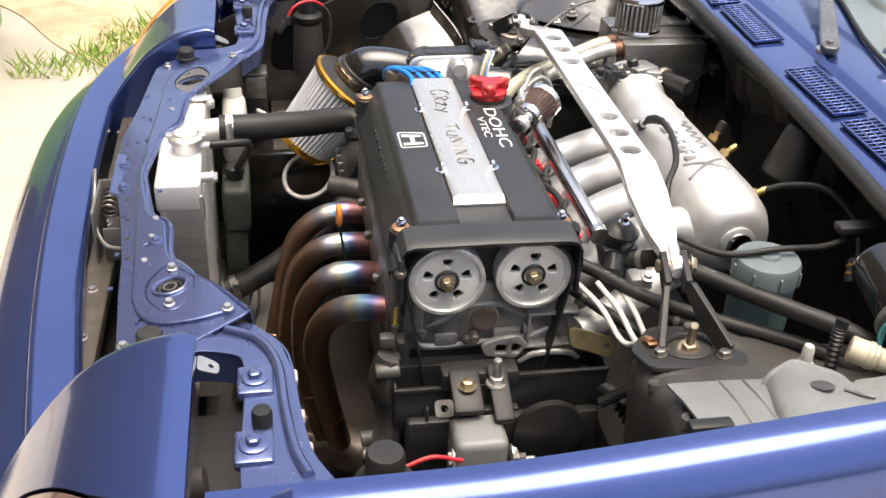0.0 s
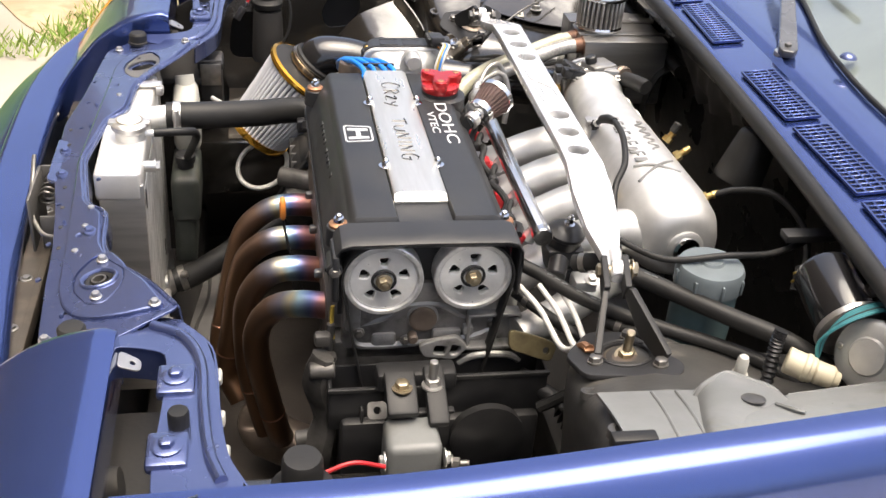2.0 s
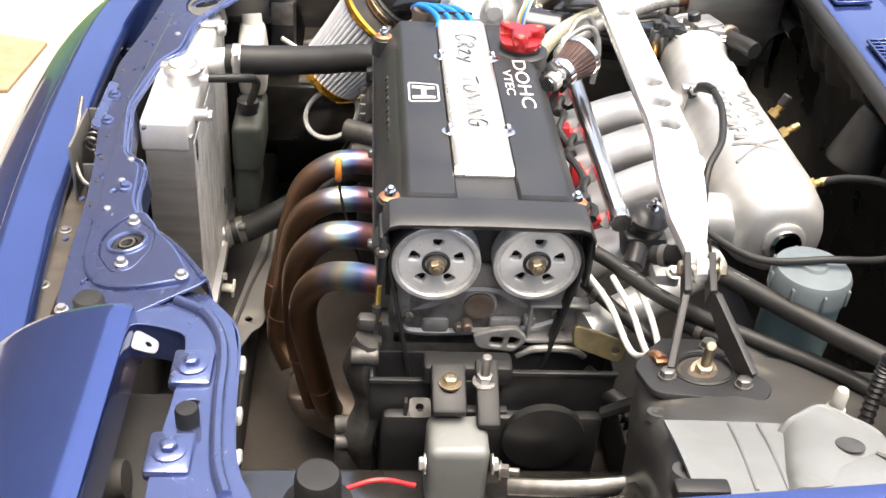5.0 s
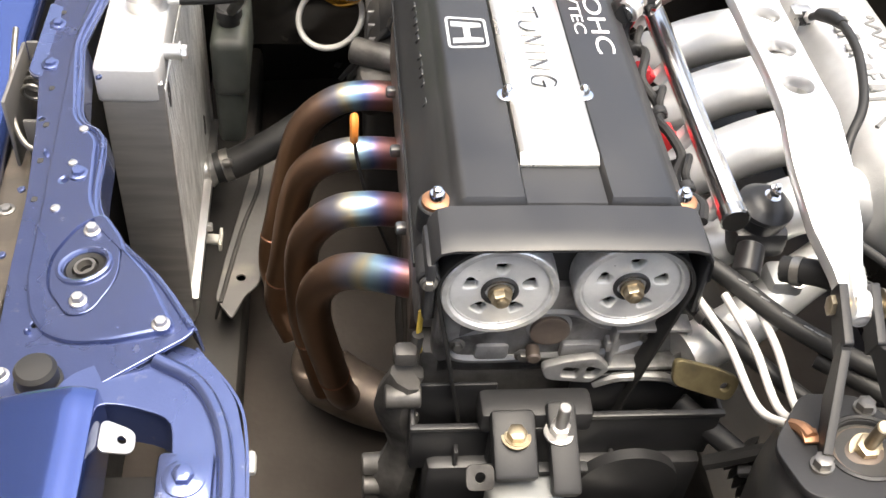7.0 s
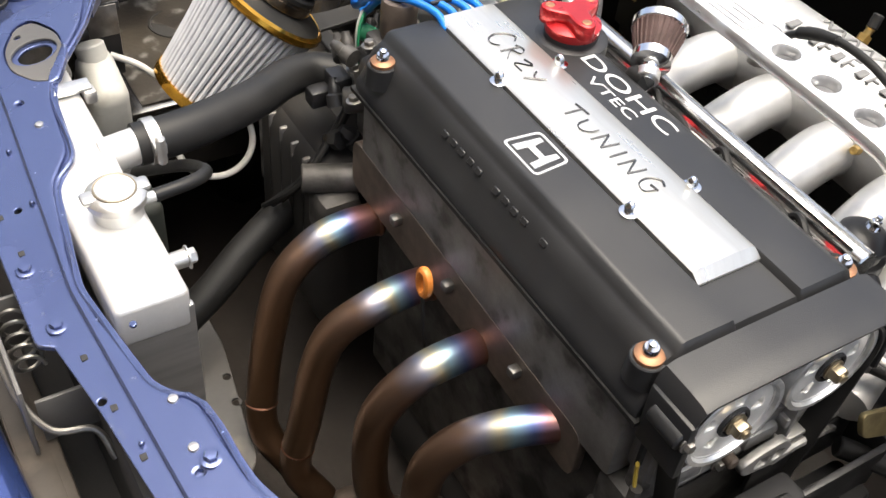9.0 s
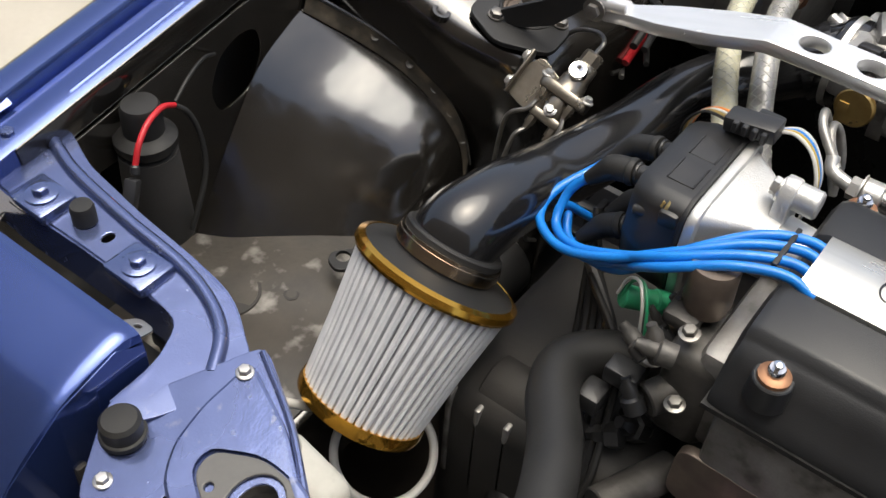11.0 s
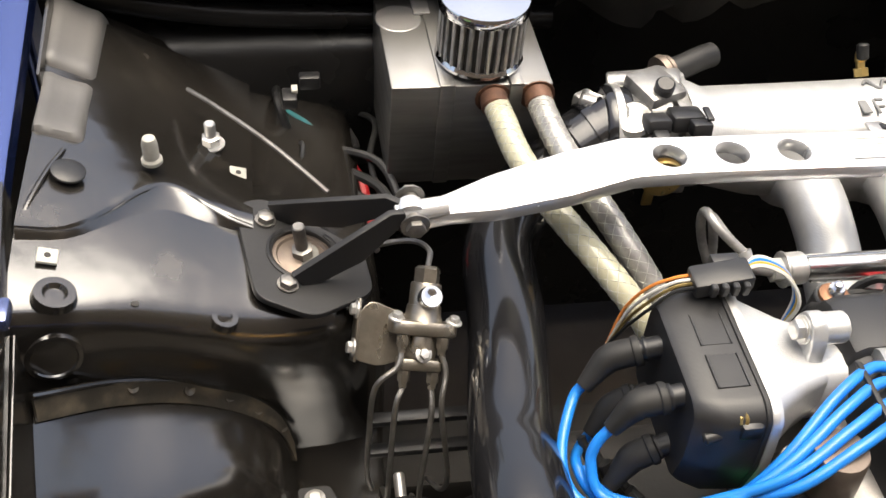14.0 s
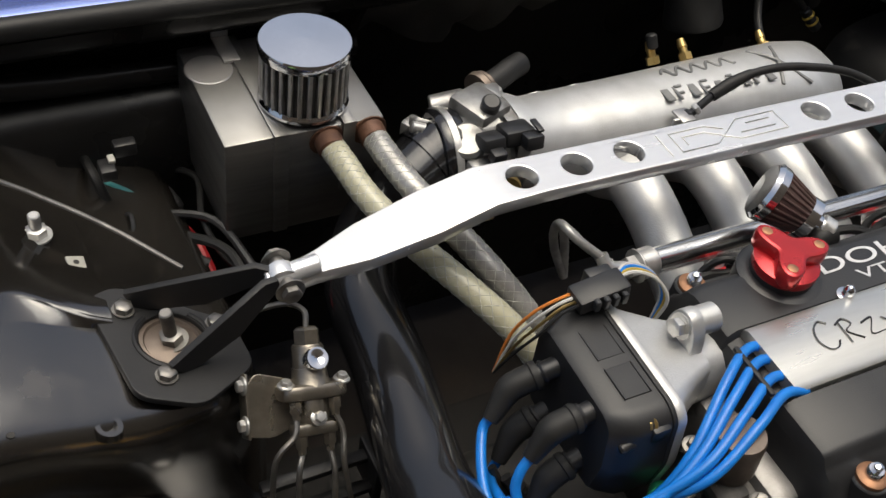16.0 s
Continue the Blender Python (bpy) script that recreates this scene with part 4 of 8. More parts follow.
GLASS_X = ((-0.38, 0.66), (-0.1, 0.62), (0.12, 0.605), (0.357, 0.637), (0.6, 0.71), (0.82, 0.755), (1.10, 0.80))
screen = part("windscreen", skin([[(x, y, 0.875), (x + 0.21, y, 0.99), (x + 0.56, y, 1.18)] for y, x in GLASS_X], 3, 4, 0.005), GLASS, car, "windscreen with sky reflection put into its pale colour")
part("windscreen_trim", tube([(x - 0.002, y, 0.879) for y, x in GLASS_X], 0.0035, 8), RUBBER, car)
part("cabin_roof", skin([[(x + 0.56, y, 1.18), (x + 0.8, y, 1.28), (x + 1.7, y, 1.32)] for y, x in GLASS_X], 3, 4, 0.005), BLUE, car)


for s in (0, 1):
    shell_side = [(0.74, 0.30), (1.62, 0.28), (1.66, 0.56), (1.80, 0.66), (1.98, 0.62), (2.06, 0.45), (2.06, 0.28), (2.62, 0.34), (2.66, 0.80), (2.40, 0.90), (0.74, 0.855)]
    part("body_side", side(plate(rounded(shell_side, 0.03, 4), 0.02, (), 0.006, axes((0, 1.165, 0), (1, 0, 0), (0, 0, 1))), s), BLUE, car, "plain blue body side with a wheel opening")
    part("side_glass", side(plate(rounded([(1.02, 0.86), (2.36, 0.90), (2.16, 1.24), (1.40, 1.26)], 0.03, 4), 0.006, (), 0.001, axes((0, 1.14, 0), (1, 0, 0), (0, 0.12, 1))), s), GLASS, car, "dark side window")
    part("tyre", side(lathe([(0.17, -0.08), (0.255, -0.085), (0.275, -0.06), (0.28, 0.0), (0.275, 0.06), (0.255, 0.085), (0.17, 0.08)], 40, pose(1.84, 1.04, 0.28, 90, 0, 0)), s), RUBBER, car)
part("tail", skin([[(2.36, y, 1.30), (2.52, y, 1.12), (2.66, y, 0.86), (2.68, y, 0.62), (2.64, y, 0.34)] for y in (-0.44, 0.0, CY, 0.72, 1.15)], 3, 4, 0.005), BLUE, car, "plain blue tail")
# gutter behind the near wing's edge
part("wing_gutter", moved(extrude_profile([(0.030, -0.034), (0.035, -0.024), (0.043, -0.012)], [(x, *near_line(x), 1) for x in xs]), FLIP), BAY, near_wing)


def wiper(y):
    t = thing("windscreen_wiper", (0.571, y, 0.868), "grey windscreen wiper arm parked over the cowl", "wiper", "wipers")
    part("pivot", lathe([(0.013, 0), (0.013, 0.006), (0.008, 0.010), (0.008, 0.014), (0.004, 0.016)], 18, Matrix.Translation((0.571, y, 0.867))), STEEL, t)
    a, b, c = Vector((0.562, y - 0.030, 0.874)), Vector((0.648, y + 0.165, 0.898)), Vector((0.765, y + 0.44, 0.945))
    for nm, p, q, w0, w1, h in (("arm_channel", a, b, 0.0135, 0.0105, 0.011), ("arm", b - (c - b) * 0.06, c, 0.0135, 0.0085, 0.008)):
        d = q - p
        side_ = d.cross(UP).normalized()
        L = d.length
        part(nm, plate(rounded([(0, -w0 * 0.6), (0.012, -w0), (L, -w1), (L, w1), (0.012, w0), (0, w0 * 0.6)], 0.003), h, (), 0.002, axes(p, d, -side_)), WIPERM, t)
    part("cap_bolt", hexhead(a + Vector((0.006, 0.016, 0.010)), UP, 0.0055, 0.006), OLDSTEEL, t)
    part("blade", tube([(0.715, y + 0.10, 0.925), (0.745, y + 0.26, 0.945), (0.79, y + 0.46, 0.97)], 0.006, 8), RUBBER, t)


wiper(0.372)
wiper(-0.17)
part("washer_jet", lathe([(0.012, 0), (0.010, 0.004), (0.004, 0.007)], 14, Matrix.Translation((0.63, 0.30, 0.892))), BLUE_WORN, car)

# radiator support: middle panel and the two arms
SUP_NEAR = [(-0.458, 0.357), (-0.439, 0.237), (-0.428, 0.14), (-0.424, 0.055), (-0.418, -0.02), (-0.415, -0.06), (-0.372, -0.09), (-0.268, -0.032), (-0.303, 0.028), (-0.352, 0.09), (-0.364, 0.125), (-0.370, 0.204), (-0.396, 0.238), (-0.408, 0.319), (-0.413, 0.357)]
SUP_FAR = [(-0.462, 0.357), (-0.462, 0.22), (-0.446, 0.12), (-0.437, 0.03), (-0.428, -0.055)] + SUP_NEAR[6:]
SUP = SUP_NEAR + [(x, mirror(y)) for x, y in SUP_FAR[::-1][1:-1]]


def sup_frame():
    """The panel's plane: it rises to the rear."""
    return axes((-0.40, 0, 0.712), (1, 0, 0.19), (0, 1, 0))


def on_sup(x, y, h=0.0):
    return sup_frame() @ Vector(((x + 0.40), y, h))


holes = []
for y in (0.045, mirror(0.045)):
    holes.append(ring((0.038, y), 0.017, 20, 0.8))
for y in (0.152, 0.245, 0.075, 0.56, 0.47, 0.64):
    holes.append(ring((-0.035, y), 0.0035, 8))
for y in (0.20, 0.30, 0.51, -0.005, 0.72):
    holes.append(ring((0.008, y), 0.0032, 8))
sup = part("radiator_support", plate([(x + 0.40, y) for x, y in rounded(SUP, 0.012, 3)], 0.003, holes, 0.0008, sup_frame()), BLUE_WORN, car, "blue radiator support panel with scratches and bare spots")
MOUNT = [(0.044, 0.098), (0.026, 0.090), (0.010, 0.060), (0.012, 0.028), (0.032, -0.004), (0.050, -0.004), (0.066, 0.028), (0.064, 0.062)]
seat = [(0.038 + (x - 0.038) * 1.16, 0.045 + (y - 0.045) * 1.12) for x, y in MOUNT]
step = [(-0.425, 0.357), (-0.417, 0.225), (-0.410, 0.106), (-0.407, 0.039), (-0.398, 0.004), (-0.384, -0.018), (-0.362, -0.030), (-0.33, -0.034), (-0.284, -0.030), (-0.310, 0.028), (-0.357, 0.090), (-0.370, 0.125), (-0.376, 0.200), (-0.401, 0.236), (-0.414, 0.319), (-0.4185, 0.357)]
step = [(x + 0.40, y) for x, y in step + [(x, mirror(y)) for x, y in step[::-1][1:-1]]]
pin = [ring((-0.022, y), 0.0026, 10) for y in (0.195, 0.47, 0.545)] + [ring((0.004, y), 0.0026, 10) for y in (0.15, -0.012, 0.60)]
raised = part("raised_panel", plate(rounded(step, 0.010, 3), 0.0075, [rounded(seat, 0.014, 3), rounded([(x, mirror(y)) for x, y in seat], 0.014, 3)] + pin, 0.0028, sup_frame()), BLUE_WORN, sup)
for s in (0, 1):
    k = (lambda y: mirror(y)) if s else (lambda y: y)
    wide = 0.0225 if s else 0.0165
    ins = part("mount_plate", plate([(x, k(y)) for x, y in rounded(MOUNT, 0.012, 3)], 0.0035, [ring((0.038, k(0.045)), wide, 24, 0.86)] + ([ring((0.047, k(0.083)), 0.0035, 10), ring((0.030, k(0.012)), 0.0035, 10)] if s else []), 0.001, sup_frame() @ Matrix.Translation((0, 0, 0.0030))), BAY_DUST_SHEEN if s else BLUE_WORN, sup, "bare grey mount plate with an empty round opening" if s else "")
    if s:
        part("opening_well", [lathe([(0.0245, -0.030), (0.0245, 0.002), (0.0228, 0.002), (0.0228, -0.028), (0.001, -0.029)], 28, sup_frame() @ Matrix.Translation((0.038, k(0.045), 0.0))), hexhead(on_sup(-0.356, k(0.052), -0.026), UP, 0.006, 0.010)], OLDSTEEL, ins)
    else:
        part("hole_rim", tube([sup_frame() @ Vector((0.038 + 0.0195 * math.cos(a), k(0.045) + 0.0168 * math.sin(a), 0.0068)) for a in [q * 2 * math.pi / 16 for q in range(17)]], 0.0026, 8, 3), BLUE_WORN, ins)
        part("mount_bush", lathe([(0.0165, -0.012), (0.0165, 0.000), (0.0145, 0.002), (0.0105, 0.001), (0.0100, -0.003), (0.006, -0.003), (0.006, -0.014)], 24, sup_frame() @ Matrix.Translation((0.038, k(0.045), 0.004))), RUBBER, ins, "black rubber bush with a steel sleeve")
        part("sleeve", lathe([(0.0085, -0.006), (0.0085, 0.003), (0.0062, 0.003), (0.0062, -0.006)], 20, sup_frame() @ Matrix.Translation((0.038, k(0.045), 0.004))), OLDSTEEL, ins)
        for x, y in ((-0.362, 0.083), (-0.361, 0.009)):
            part("bolt", hexhead(on_sup(x, y, 0.0065), UP, 0.0048, 0.006, 1.4), STAIN, ins)
    for x, y in ((-0.295, -0.026), (-0.408, -0.05)):
        part("bolt", hexhead(on_sup(x, k(y), 0.0075 if x > -0.3 else 0.003), UP, 0.0048, 0.005, 1.4), STAIN, sup)
    part("rubber_buffer", [lathe([(0.0165, -0.001), (0.0165, 0.003), (0.015, 0.004)], 24, Matrix.Translation((-0.378, k(-0.063), 0.722))), lathe([(0.0145, 0), (0.0145, 0.013), (0.012, 0.016), (0.001, 0.0168)], 24, Matrix.Translation((-0.378, k(-0.063), 0.724)))], RUBBER, sup)
for x, y in ((-0.385, 0.155), (-0.443, 0.33), (-0.448, 0.40)):
    part("bolt", hexhead(on_sup(x, y, 0.0075 if y < 0.2 else 0.003), UP, 0.0055, 0.005), BLUE_WORN, sup)
INNER = [(-0.270, -0.030), (-0.303, 0.028), (-0.350, 0.088), (-0.364, 0.125), (-0.370, 0.204), (-0.396, 0.238), (-0.408, 0.319), (-0.413, CY)]
part("rolled_edge", tube([on_sup(x - 0.004, y, 0.003) for x, y in INNER] + [on_sup(x - 0.004, mirror(y), 0.003) for x, y in INNER[::-1][1:]], 0.0026, 8, 4), BLUE_WORN, sup)
for y in (0.135, 0.185, 0.235, 0.29, 0.42, 0.47, 0.54):
    part("slot", box(tuple(on_sup(-0.420 - 0.09 * (y - 0.135), y, 0.0032)), (0.005, 0.006, 0.0012), 0.0004, seg=1), DARK, sup)
for x, y in ((-0.392, 0.17), (-0.397, 0.115), (-0.390, 0.215), (-0.388, 0.56)):
    part("rivet", lathe([(0.0042, 0), (0.0036, 0.0015), (0.001, 0.002)], 12, Matrix.Translation(on_sup(x, y, 0.0075))), STAIN, sup)
part("inner_flange", skin([[on_sup(x, y, 0.001), on_sup(x - 0.001, y, -0.022)] for x, y in INNER], 3, 2, 0.002), BLUE_WORN, sup)
part("latch_plate", plate(rounded([(-0.462, 0.32), (-0.43, 0.30), (-0.425, 0.42), (-0.462, 0.44)], 0.006), 0.006, (), 0.001, Matrix.Translation((0, 0, 0.700))), BLUE_WORN, sup)

ARM = [(-0.30, -0.030), (-0.272, -0.038), (-0.243, -0.085), (-0.234, -0.13), (-0.230, -0.20), (-0.222, -0.27), (-0.205, -0.315), (-0.215, -0.335), (-0.283, -0.325), (-0.285, -0.27), (-0.282, -0.21), (-0.280, -0.14), (-0.284, -0.102), (-0.318, -0.088), (-0.37, -0.086), (-0.36, -0.06)]
for s in (0, 1):
    out = [(x, mirror(y) if s else y) for x, y in rounded(ARM, 0.012, 3)]
    fix = (lambda y: mirror(y)) if s else (lambda y: y)
    arm_m = axes((0.0 if not s else -0.008, fix(-0.03), 0.728), (1, 0, 0.02), (0, 1, 0.085 * (1 if s else -1)))
    aim = lambda x, y, h=0.0: arm_m @ Vector((x, fix(y) - fix(-0.03), h))
    hl = [ring((-0.264, fix(-0.200) - fix(-0.03)), 0.006, 10, 0.7), ring((-0.240, fix(-0.19) - fix(-0.03)), 0.0025, 8)]
    arm = part("support_arm", plate([(x, y - fix(-0.03)) for x, y in out], 0.003, hl, 0.0008, arm_m), BLUE_WORN, car, "blue radiator support arm with bolted pads")
    part("raised_edge", tube([aim(x, y, 0.004) for x, y in ((-0.30, -0.05), (-0.272, -0.07), (-0.255, -0.10), (-0.246, -0.14), (-0.243, -0.20), (-0.236, -0.27), (-0.225, -0.31))], 0.006, 10), BLUE_WORN, arm)
    inner = ((-0.275, -0.036), (-0.243, -0.085), (-0.234, -0.13), (-0.230, -0.20), (-0.222, -0.27), (-0.205, -0.315))
    outer = ((-0.36, -0.086), (-0.318, -0.088), (-0.284, -0.102), (-0.280, -0.14), (-0.282, -0.21), (-0.285, -0.27), (-0.283, -0.325))
    part("arm_flange", skin([[aim(x, y, 0.001), aim(x - 0.002, y, -0.028)] for x, y in inner], 4, 2, 0.002), BLUE_WORN, arm)
    part("arm_front", skin([[aim(x, y, 0.001), aim(x - 0.004, y, -0.035)] for x, y in outer], 4, 2, 0.002), BLUE_WORN, arm)
    if not s:
        for x, y in ((-0.231, -0.13), (-0.227, -0.20), (-0.222, -0.25)):
            part("edge_clip", box(tuple(aim(x, y, -0.012)), (0.006, 0.012, 0.016), 0.003, Matrix.Rotation(y * 9, 4, "X")), WHITEPL, arm)
    for x, y in ((-0.270, -0.158), (-0.272, -0.266)):
        pad = part("pad", box(tuple(aim(x, y, 0.004)), (0.036, 0.044, 0.012), 0.004), BLUE_WORN, arm)
        part("bolt", [lathe([(0.0135, 0), (0.0135, 0.002), (0.011, 0.003)], 24, Matrix.Translation(aim(x, y, 0.010))), hexhead(aim(x, y, 0.011), UP, 0.007, 0.007, 1.25)], BLUE_WORN, pad)
    part("rubber_buffer", lathe([(0.0098, 0), (0.0098, 0.014), (0.0085, 0.017), (0.001, 0.0175)], 20, Matrix.Translation(aim(-0.264, -0.226, 0.003))), RUBBER, arm)
    part("headlamp_back", side([box((-0.33, -0.20, 0.64), (0.10, 0.22, 0.012), 0.003), box((-0.40, -0.21, 0.60), (0.01, 0.24, 0.16), 0.003), lathe([(0.055, 0), (0.05, 0.02), (0.03, 0.04), (0.018, 0.06), (0.016, 0.07)], 24, along((-0.39, -0.22, 0.66), (1, 0, 0.15)))], s), DARK, car, "dark back of a headlamp")
    top = [(-0.328, 0.70), (-0.328, 0.752), (-0.332, 0.760), (-0.35, 0.762), (-0.40, 0.748), (-0.45, 0.715), (-0.50, 0.655), (-0.545, 0.585)]
    edge = lambda x: -0.335 + 0.155 * min(max((-0.375 - x) / 0.15, 0.0), 1.0)
    rim = lambda x: -0.405 + 0.10 * min(max((-0.375 - x) / 0.15, 0.0), 1.0)
    at = lambda x, f: -0.094 + f * (edge(x) + 0.094)
    out_ = lambda x, f: edge(x) - 0.002 + f * (rim(x) - edge(x))
    cover = part("headlamp_cover", side(skin([[(x, at(x, f), z - 0.010 * (f == 0)) for x, z in top] for f in (0, 0.02, 0.15, 0.4, 0.7, 0.97, 1.0)], 3, 4, 0.003), s), BLUE, car, "glossy blue headlamp cover panel")
    part("corner_lens", side(skin([[(x, out_(x, f), z - 0.004 - 0.01 * f) for x, z in top[2:]] for f in (0.0, 0.3, 0.55)], 4, 4, 0.003), s), LENS_SHEEN, car, "clear corner lamp lens, brownish reflections put into its colour")
    part("corner_lamp", side(skin([[(x, out_(x, f), z - 0.004 - 0.01 * f - 0.05 * (f > 1)) for x, z in top[2:]] for f in (0.55, 0.8, 1.0, 1.1)], 4, 4, 0.003), s), AMBER, car, "amber corner lamp lens")
    part("cover_side", side(plate([(-0.328, 0.69), (-0.328, 0.745), (-0.35, 0.758), (-0.40, 0.744), (-0.45, 0.711), (-0.50, 0.651), (-0.545, 0.581), (-0.53, 0.56), (-0.42, 0.64)], 0.003, (), 0.0005, axes((0, -0.094, 0), (1, 0, 0), (0, 0, 1))), s), BLUE, cover)
    part("bracket", side(plate(rounded([(0, 0), (0.024, 0.004), (0.024, 0.022), (0, 0.026)], 0.007), 0.002, (ring((0.015, 0.013), 0.003),), 0.0005, axes((-0.328, -0.132, 0.738), (1, 0, -0.5), (0, 1, 0))), s), STAIN, cover)
    part("wing_front", side(skin([[(-0.325, -0.345, 0.752), (-0.31, -0.345, 0.765), (-0.24, -0.345, 0.775)], [(-0.335, -0.385, 0.735), (-0.31, -0.385, 0.757), (-0.24, -0.38, 0.785)], [(-0.33, -0.42, 0.66), (-0.31, -0.425, 0.68), (-0.24, -0.43, 0.70)], [(-0.33, -0.43, 0.45), (-0.31, -0.435, 0.45), (-0.24, -0.44, 0.45)]], 4, 4, 0.003), s), BLUE, car)

# front bumper
bx = lambda y: -0.642 + 0.22 * (y - CY) ** 2 + 0.35 * (y - CY) ** 4
ybs = [-0.42, -0.36, -0.25, -0.1, 0.1, 0.25, 0.357, 0.47, 0.61, 0.81, 0.96, 1.07, 1.13]
lipx = lambda y: -0.557 - 0.075 * (y - 0.32) + 0.10 * (y - 0.32) ** 2 + 0.5 * max(0.0, y - 0.8) ** 2
rows = []
for y in ybs:
    l, o = lipx(y), bx(y)
    rows.append([(l + 0.050, y, 0.600), (l + 0.048, y, 0.614), (l + 0.024, y, 0.619), (l + 0.002, y, 0.622), (l - 0.003, y, 0.618), (l - 0.006, y, 0.600), (l - 0.028, y, 0.592), (l - 0.062, y, 0.568), (l - 0.080, y, 0.53), (l - 0.085, y, 0.42), (l - 0.05, y, 0.24)])
bumper = thing("front_bumper", (-0.6, CY, 0.24), "glossy blue front bumper cover with a raised top lip", "bumper")
shell = part("shell", skin(rows, 3, 4, 0.004), BLUE, bumper)
part("lip_trim", tube([(lipx(y) + 0.0, y, 0.6225) for y in ybs[1:-1]], 0.003, 8), BLUE, bumper)
part("lip_recess", box((lipx(0.16) + 0.034, 0.16, 0.6165), (0.014, 0.055, 0.004), 0.0015), DARK, bumper)
part("bumper_beam", [box((-0.484, CY, 0.588), (0.036, 1.0, 0.025), 0.004), box((-0.487, CY, 0.598), (0.026, 0.7, 0.006), 0.002)], BEAMRUST, bumper, "dusty brown steel bumper beam")
part("lower_shield", box((-0.505, CY, 0.50), (0.15, 1.2, 0.01), 0.003), DARK, bumper)
for y in (0.02, 0.13, 0.24, 0.42, 0.52, 0.62):
    part("bolt", hexhead((-0.487, y, 0.601), UP, 0.0055, 0.004), OLDSTEEL, bumper)

latch = thing("bonnet_latch", (-0.474, 0.351, 0.62), "grimy bonnet latch with a coil spring on the front panel", "latch")
part("bracket", [box((-0.484, 0.345, 0.648), (0.004, 0.10, 0.08), 0.0015), box((-0.468, 0.40, 0.655), (0.03, 0.004, 0.06), 0.001), box((-0.45, 0.31, 0.63), (0.05, 0.004, 0.05), 0.001)], BAY_DUST_SHEEN, latch)
part("spring", tube([(-0.468 + 0.011 * math.cos(a), 0.335 + 0.0028 * a / 1.3, 0.665 + 0.011 * math.sin(a)) for a in [k * 0.7 for k in range(46)]], 0.0019, 6, per=2), OLDSTEEL, latch)
part("lever", tube([(-0.49, 0.40, 0.70), (-0.488, 0.37, 0.69), (-0.486, 0.32, 0.66), (-0.47, 0.29, 0.64), (-0.44, 0.28, 0.635), (-0.432, 0.265, 0.61)], 0.003, 8), OLDSTEEL, latch)

# ---- engine ----
GZ = 0.74
GEAR_R = 0.0452
engine = thing("engine", (0, 0.25, 0.25), "twin-cam four-cylinder engine with a charcoal valve cover and bare belt drive", "engine")
head = part("cylinder_head", [box((0.0, 0.26, 0.69), (0.215, 0.42, 0.10), 0.006), box((0.0, 0.035, 0.665), (0.19, 0.02, 0.11), 0.006),
                              box((0.0, 0.475, 0.70), (0.17, 0.05, 0.10), 0.01)], HEAD, engine, "grimy cast aluminium cylinder head")
block = part("cylinder_block", [box((0.01, 0.25, 0.49), (0.20, 0.42, 0.30), 0.01), box((0.0, 0.045, 0.52), (0.21, 0.04, 0.24), 0.01)], BLOCKM, engine, "grimy cast engine block")
part("sump", box((0.0, 0.25, 0.29), (0.18, 0.36, 0.12), 0.02), DARK, engine)

# valve cover: section across x, carried along y
VC = [(-0.113, 0.736), (-0.113, 0.744), (-0.109, 0.750), (-0.101, 0.768), (-0.096, 0.779), (-0.0885, 0.7835), (-0.0855, 0.7865), (-0.082, 0.7925), (-0.077, 0.7945), (-0.034, 0.7945), (-0.0325, 0.7925),
      (-0.031, 0.7885), (0.031, 0.7885), (0.0325, 0.7925), (0.034, 0.7945), (0.078, 0.7945), (0.086, 0.791), (0.091, 0.782), (0.0975, 0.777), (0.1025, 0.765), (0.104, 0.736)]


def loft_y(sections):
    """A closed body from sections of the same number of (x, z) points at several y."""
    vs, fs, n = [], [], len(sections[0][1])
    for y, sec in sections:
        vs += [(x, y, z) for x, z in sec]
    for i in range(len(sections) - 1):
        for k in range(n):
            a, b = i * n + k, i * n + (k + 1) % n
            fs.append((a, b, b + n, a + n))
    fs += [tuple(range(n))[::-1], tuple((len(sections) - 1) * n + k for k in range(n))]
    me = bpy.data.meshes.new("m")
    me.from_pydata(vs, [], fs)
    bm = bmesh.new()
    bm.from_mesh(me)
    bmesh.ops.recalc_face_normals(bm, faces=bm.faces)
    return to_mesh(bm)


def squeeze(sec, f, low=0.0):
    return [(x * f, z - low * max(0.0, (z - 0.736) / 0.06)) for x, z in sec]


VC = [(x, z if z < 0.74 else z + 0.0025) for x, z in VC]
cover = part("valve_cover", loft_y([(0.0395, squeeze(VC, 0.985, 0.016)), (0.0415, squeeze(VC, 0.995, 0.006)), (0.046, VC), (0.20, VC), (0.40, VC), (0.466, VC), (0.474, squeeze(VC, 0.99, 0.004)), (0.478, squeeze(VC, 0.975, 0.014))]), COVER, engine,
             "charcoal valve cover with white and silver lettering")
part("cover_gasket", loft_y([(0.036, [(-0.115, 0.732), (-0.115, 0.7365), (0.106, 0.7365), (0.106, 0.732)]), (0.480, [(-0.115, 0.732), (-0.115, 0.7365), (0.106, 0.7365), (0.106, 0.732)])]), RUBBER, cover)
part("filler_boss", lathe([(0.036, 0.776), (0.036, 0.796), (0.031, 0.7985), (0.026, 0.7985), (0.026, 0.804), (0.001, 0.804)], 32, Matrix.Translation((0.072, 0.393, 0))), COVER, cover)
PLT = [(-0.0315, 0.7915), (-0.0315, 0.799), (-0.0265, 0.8025), (0.0265, 0.8025), (0.0315, 0.799), (0.0315, 0.7915)]
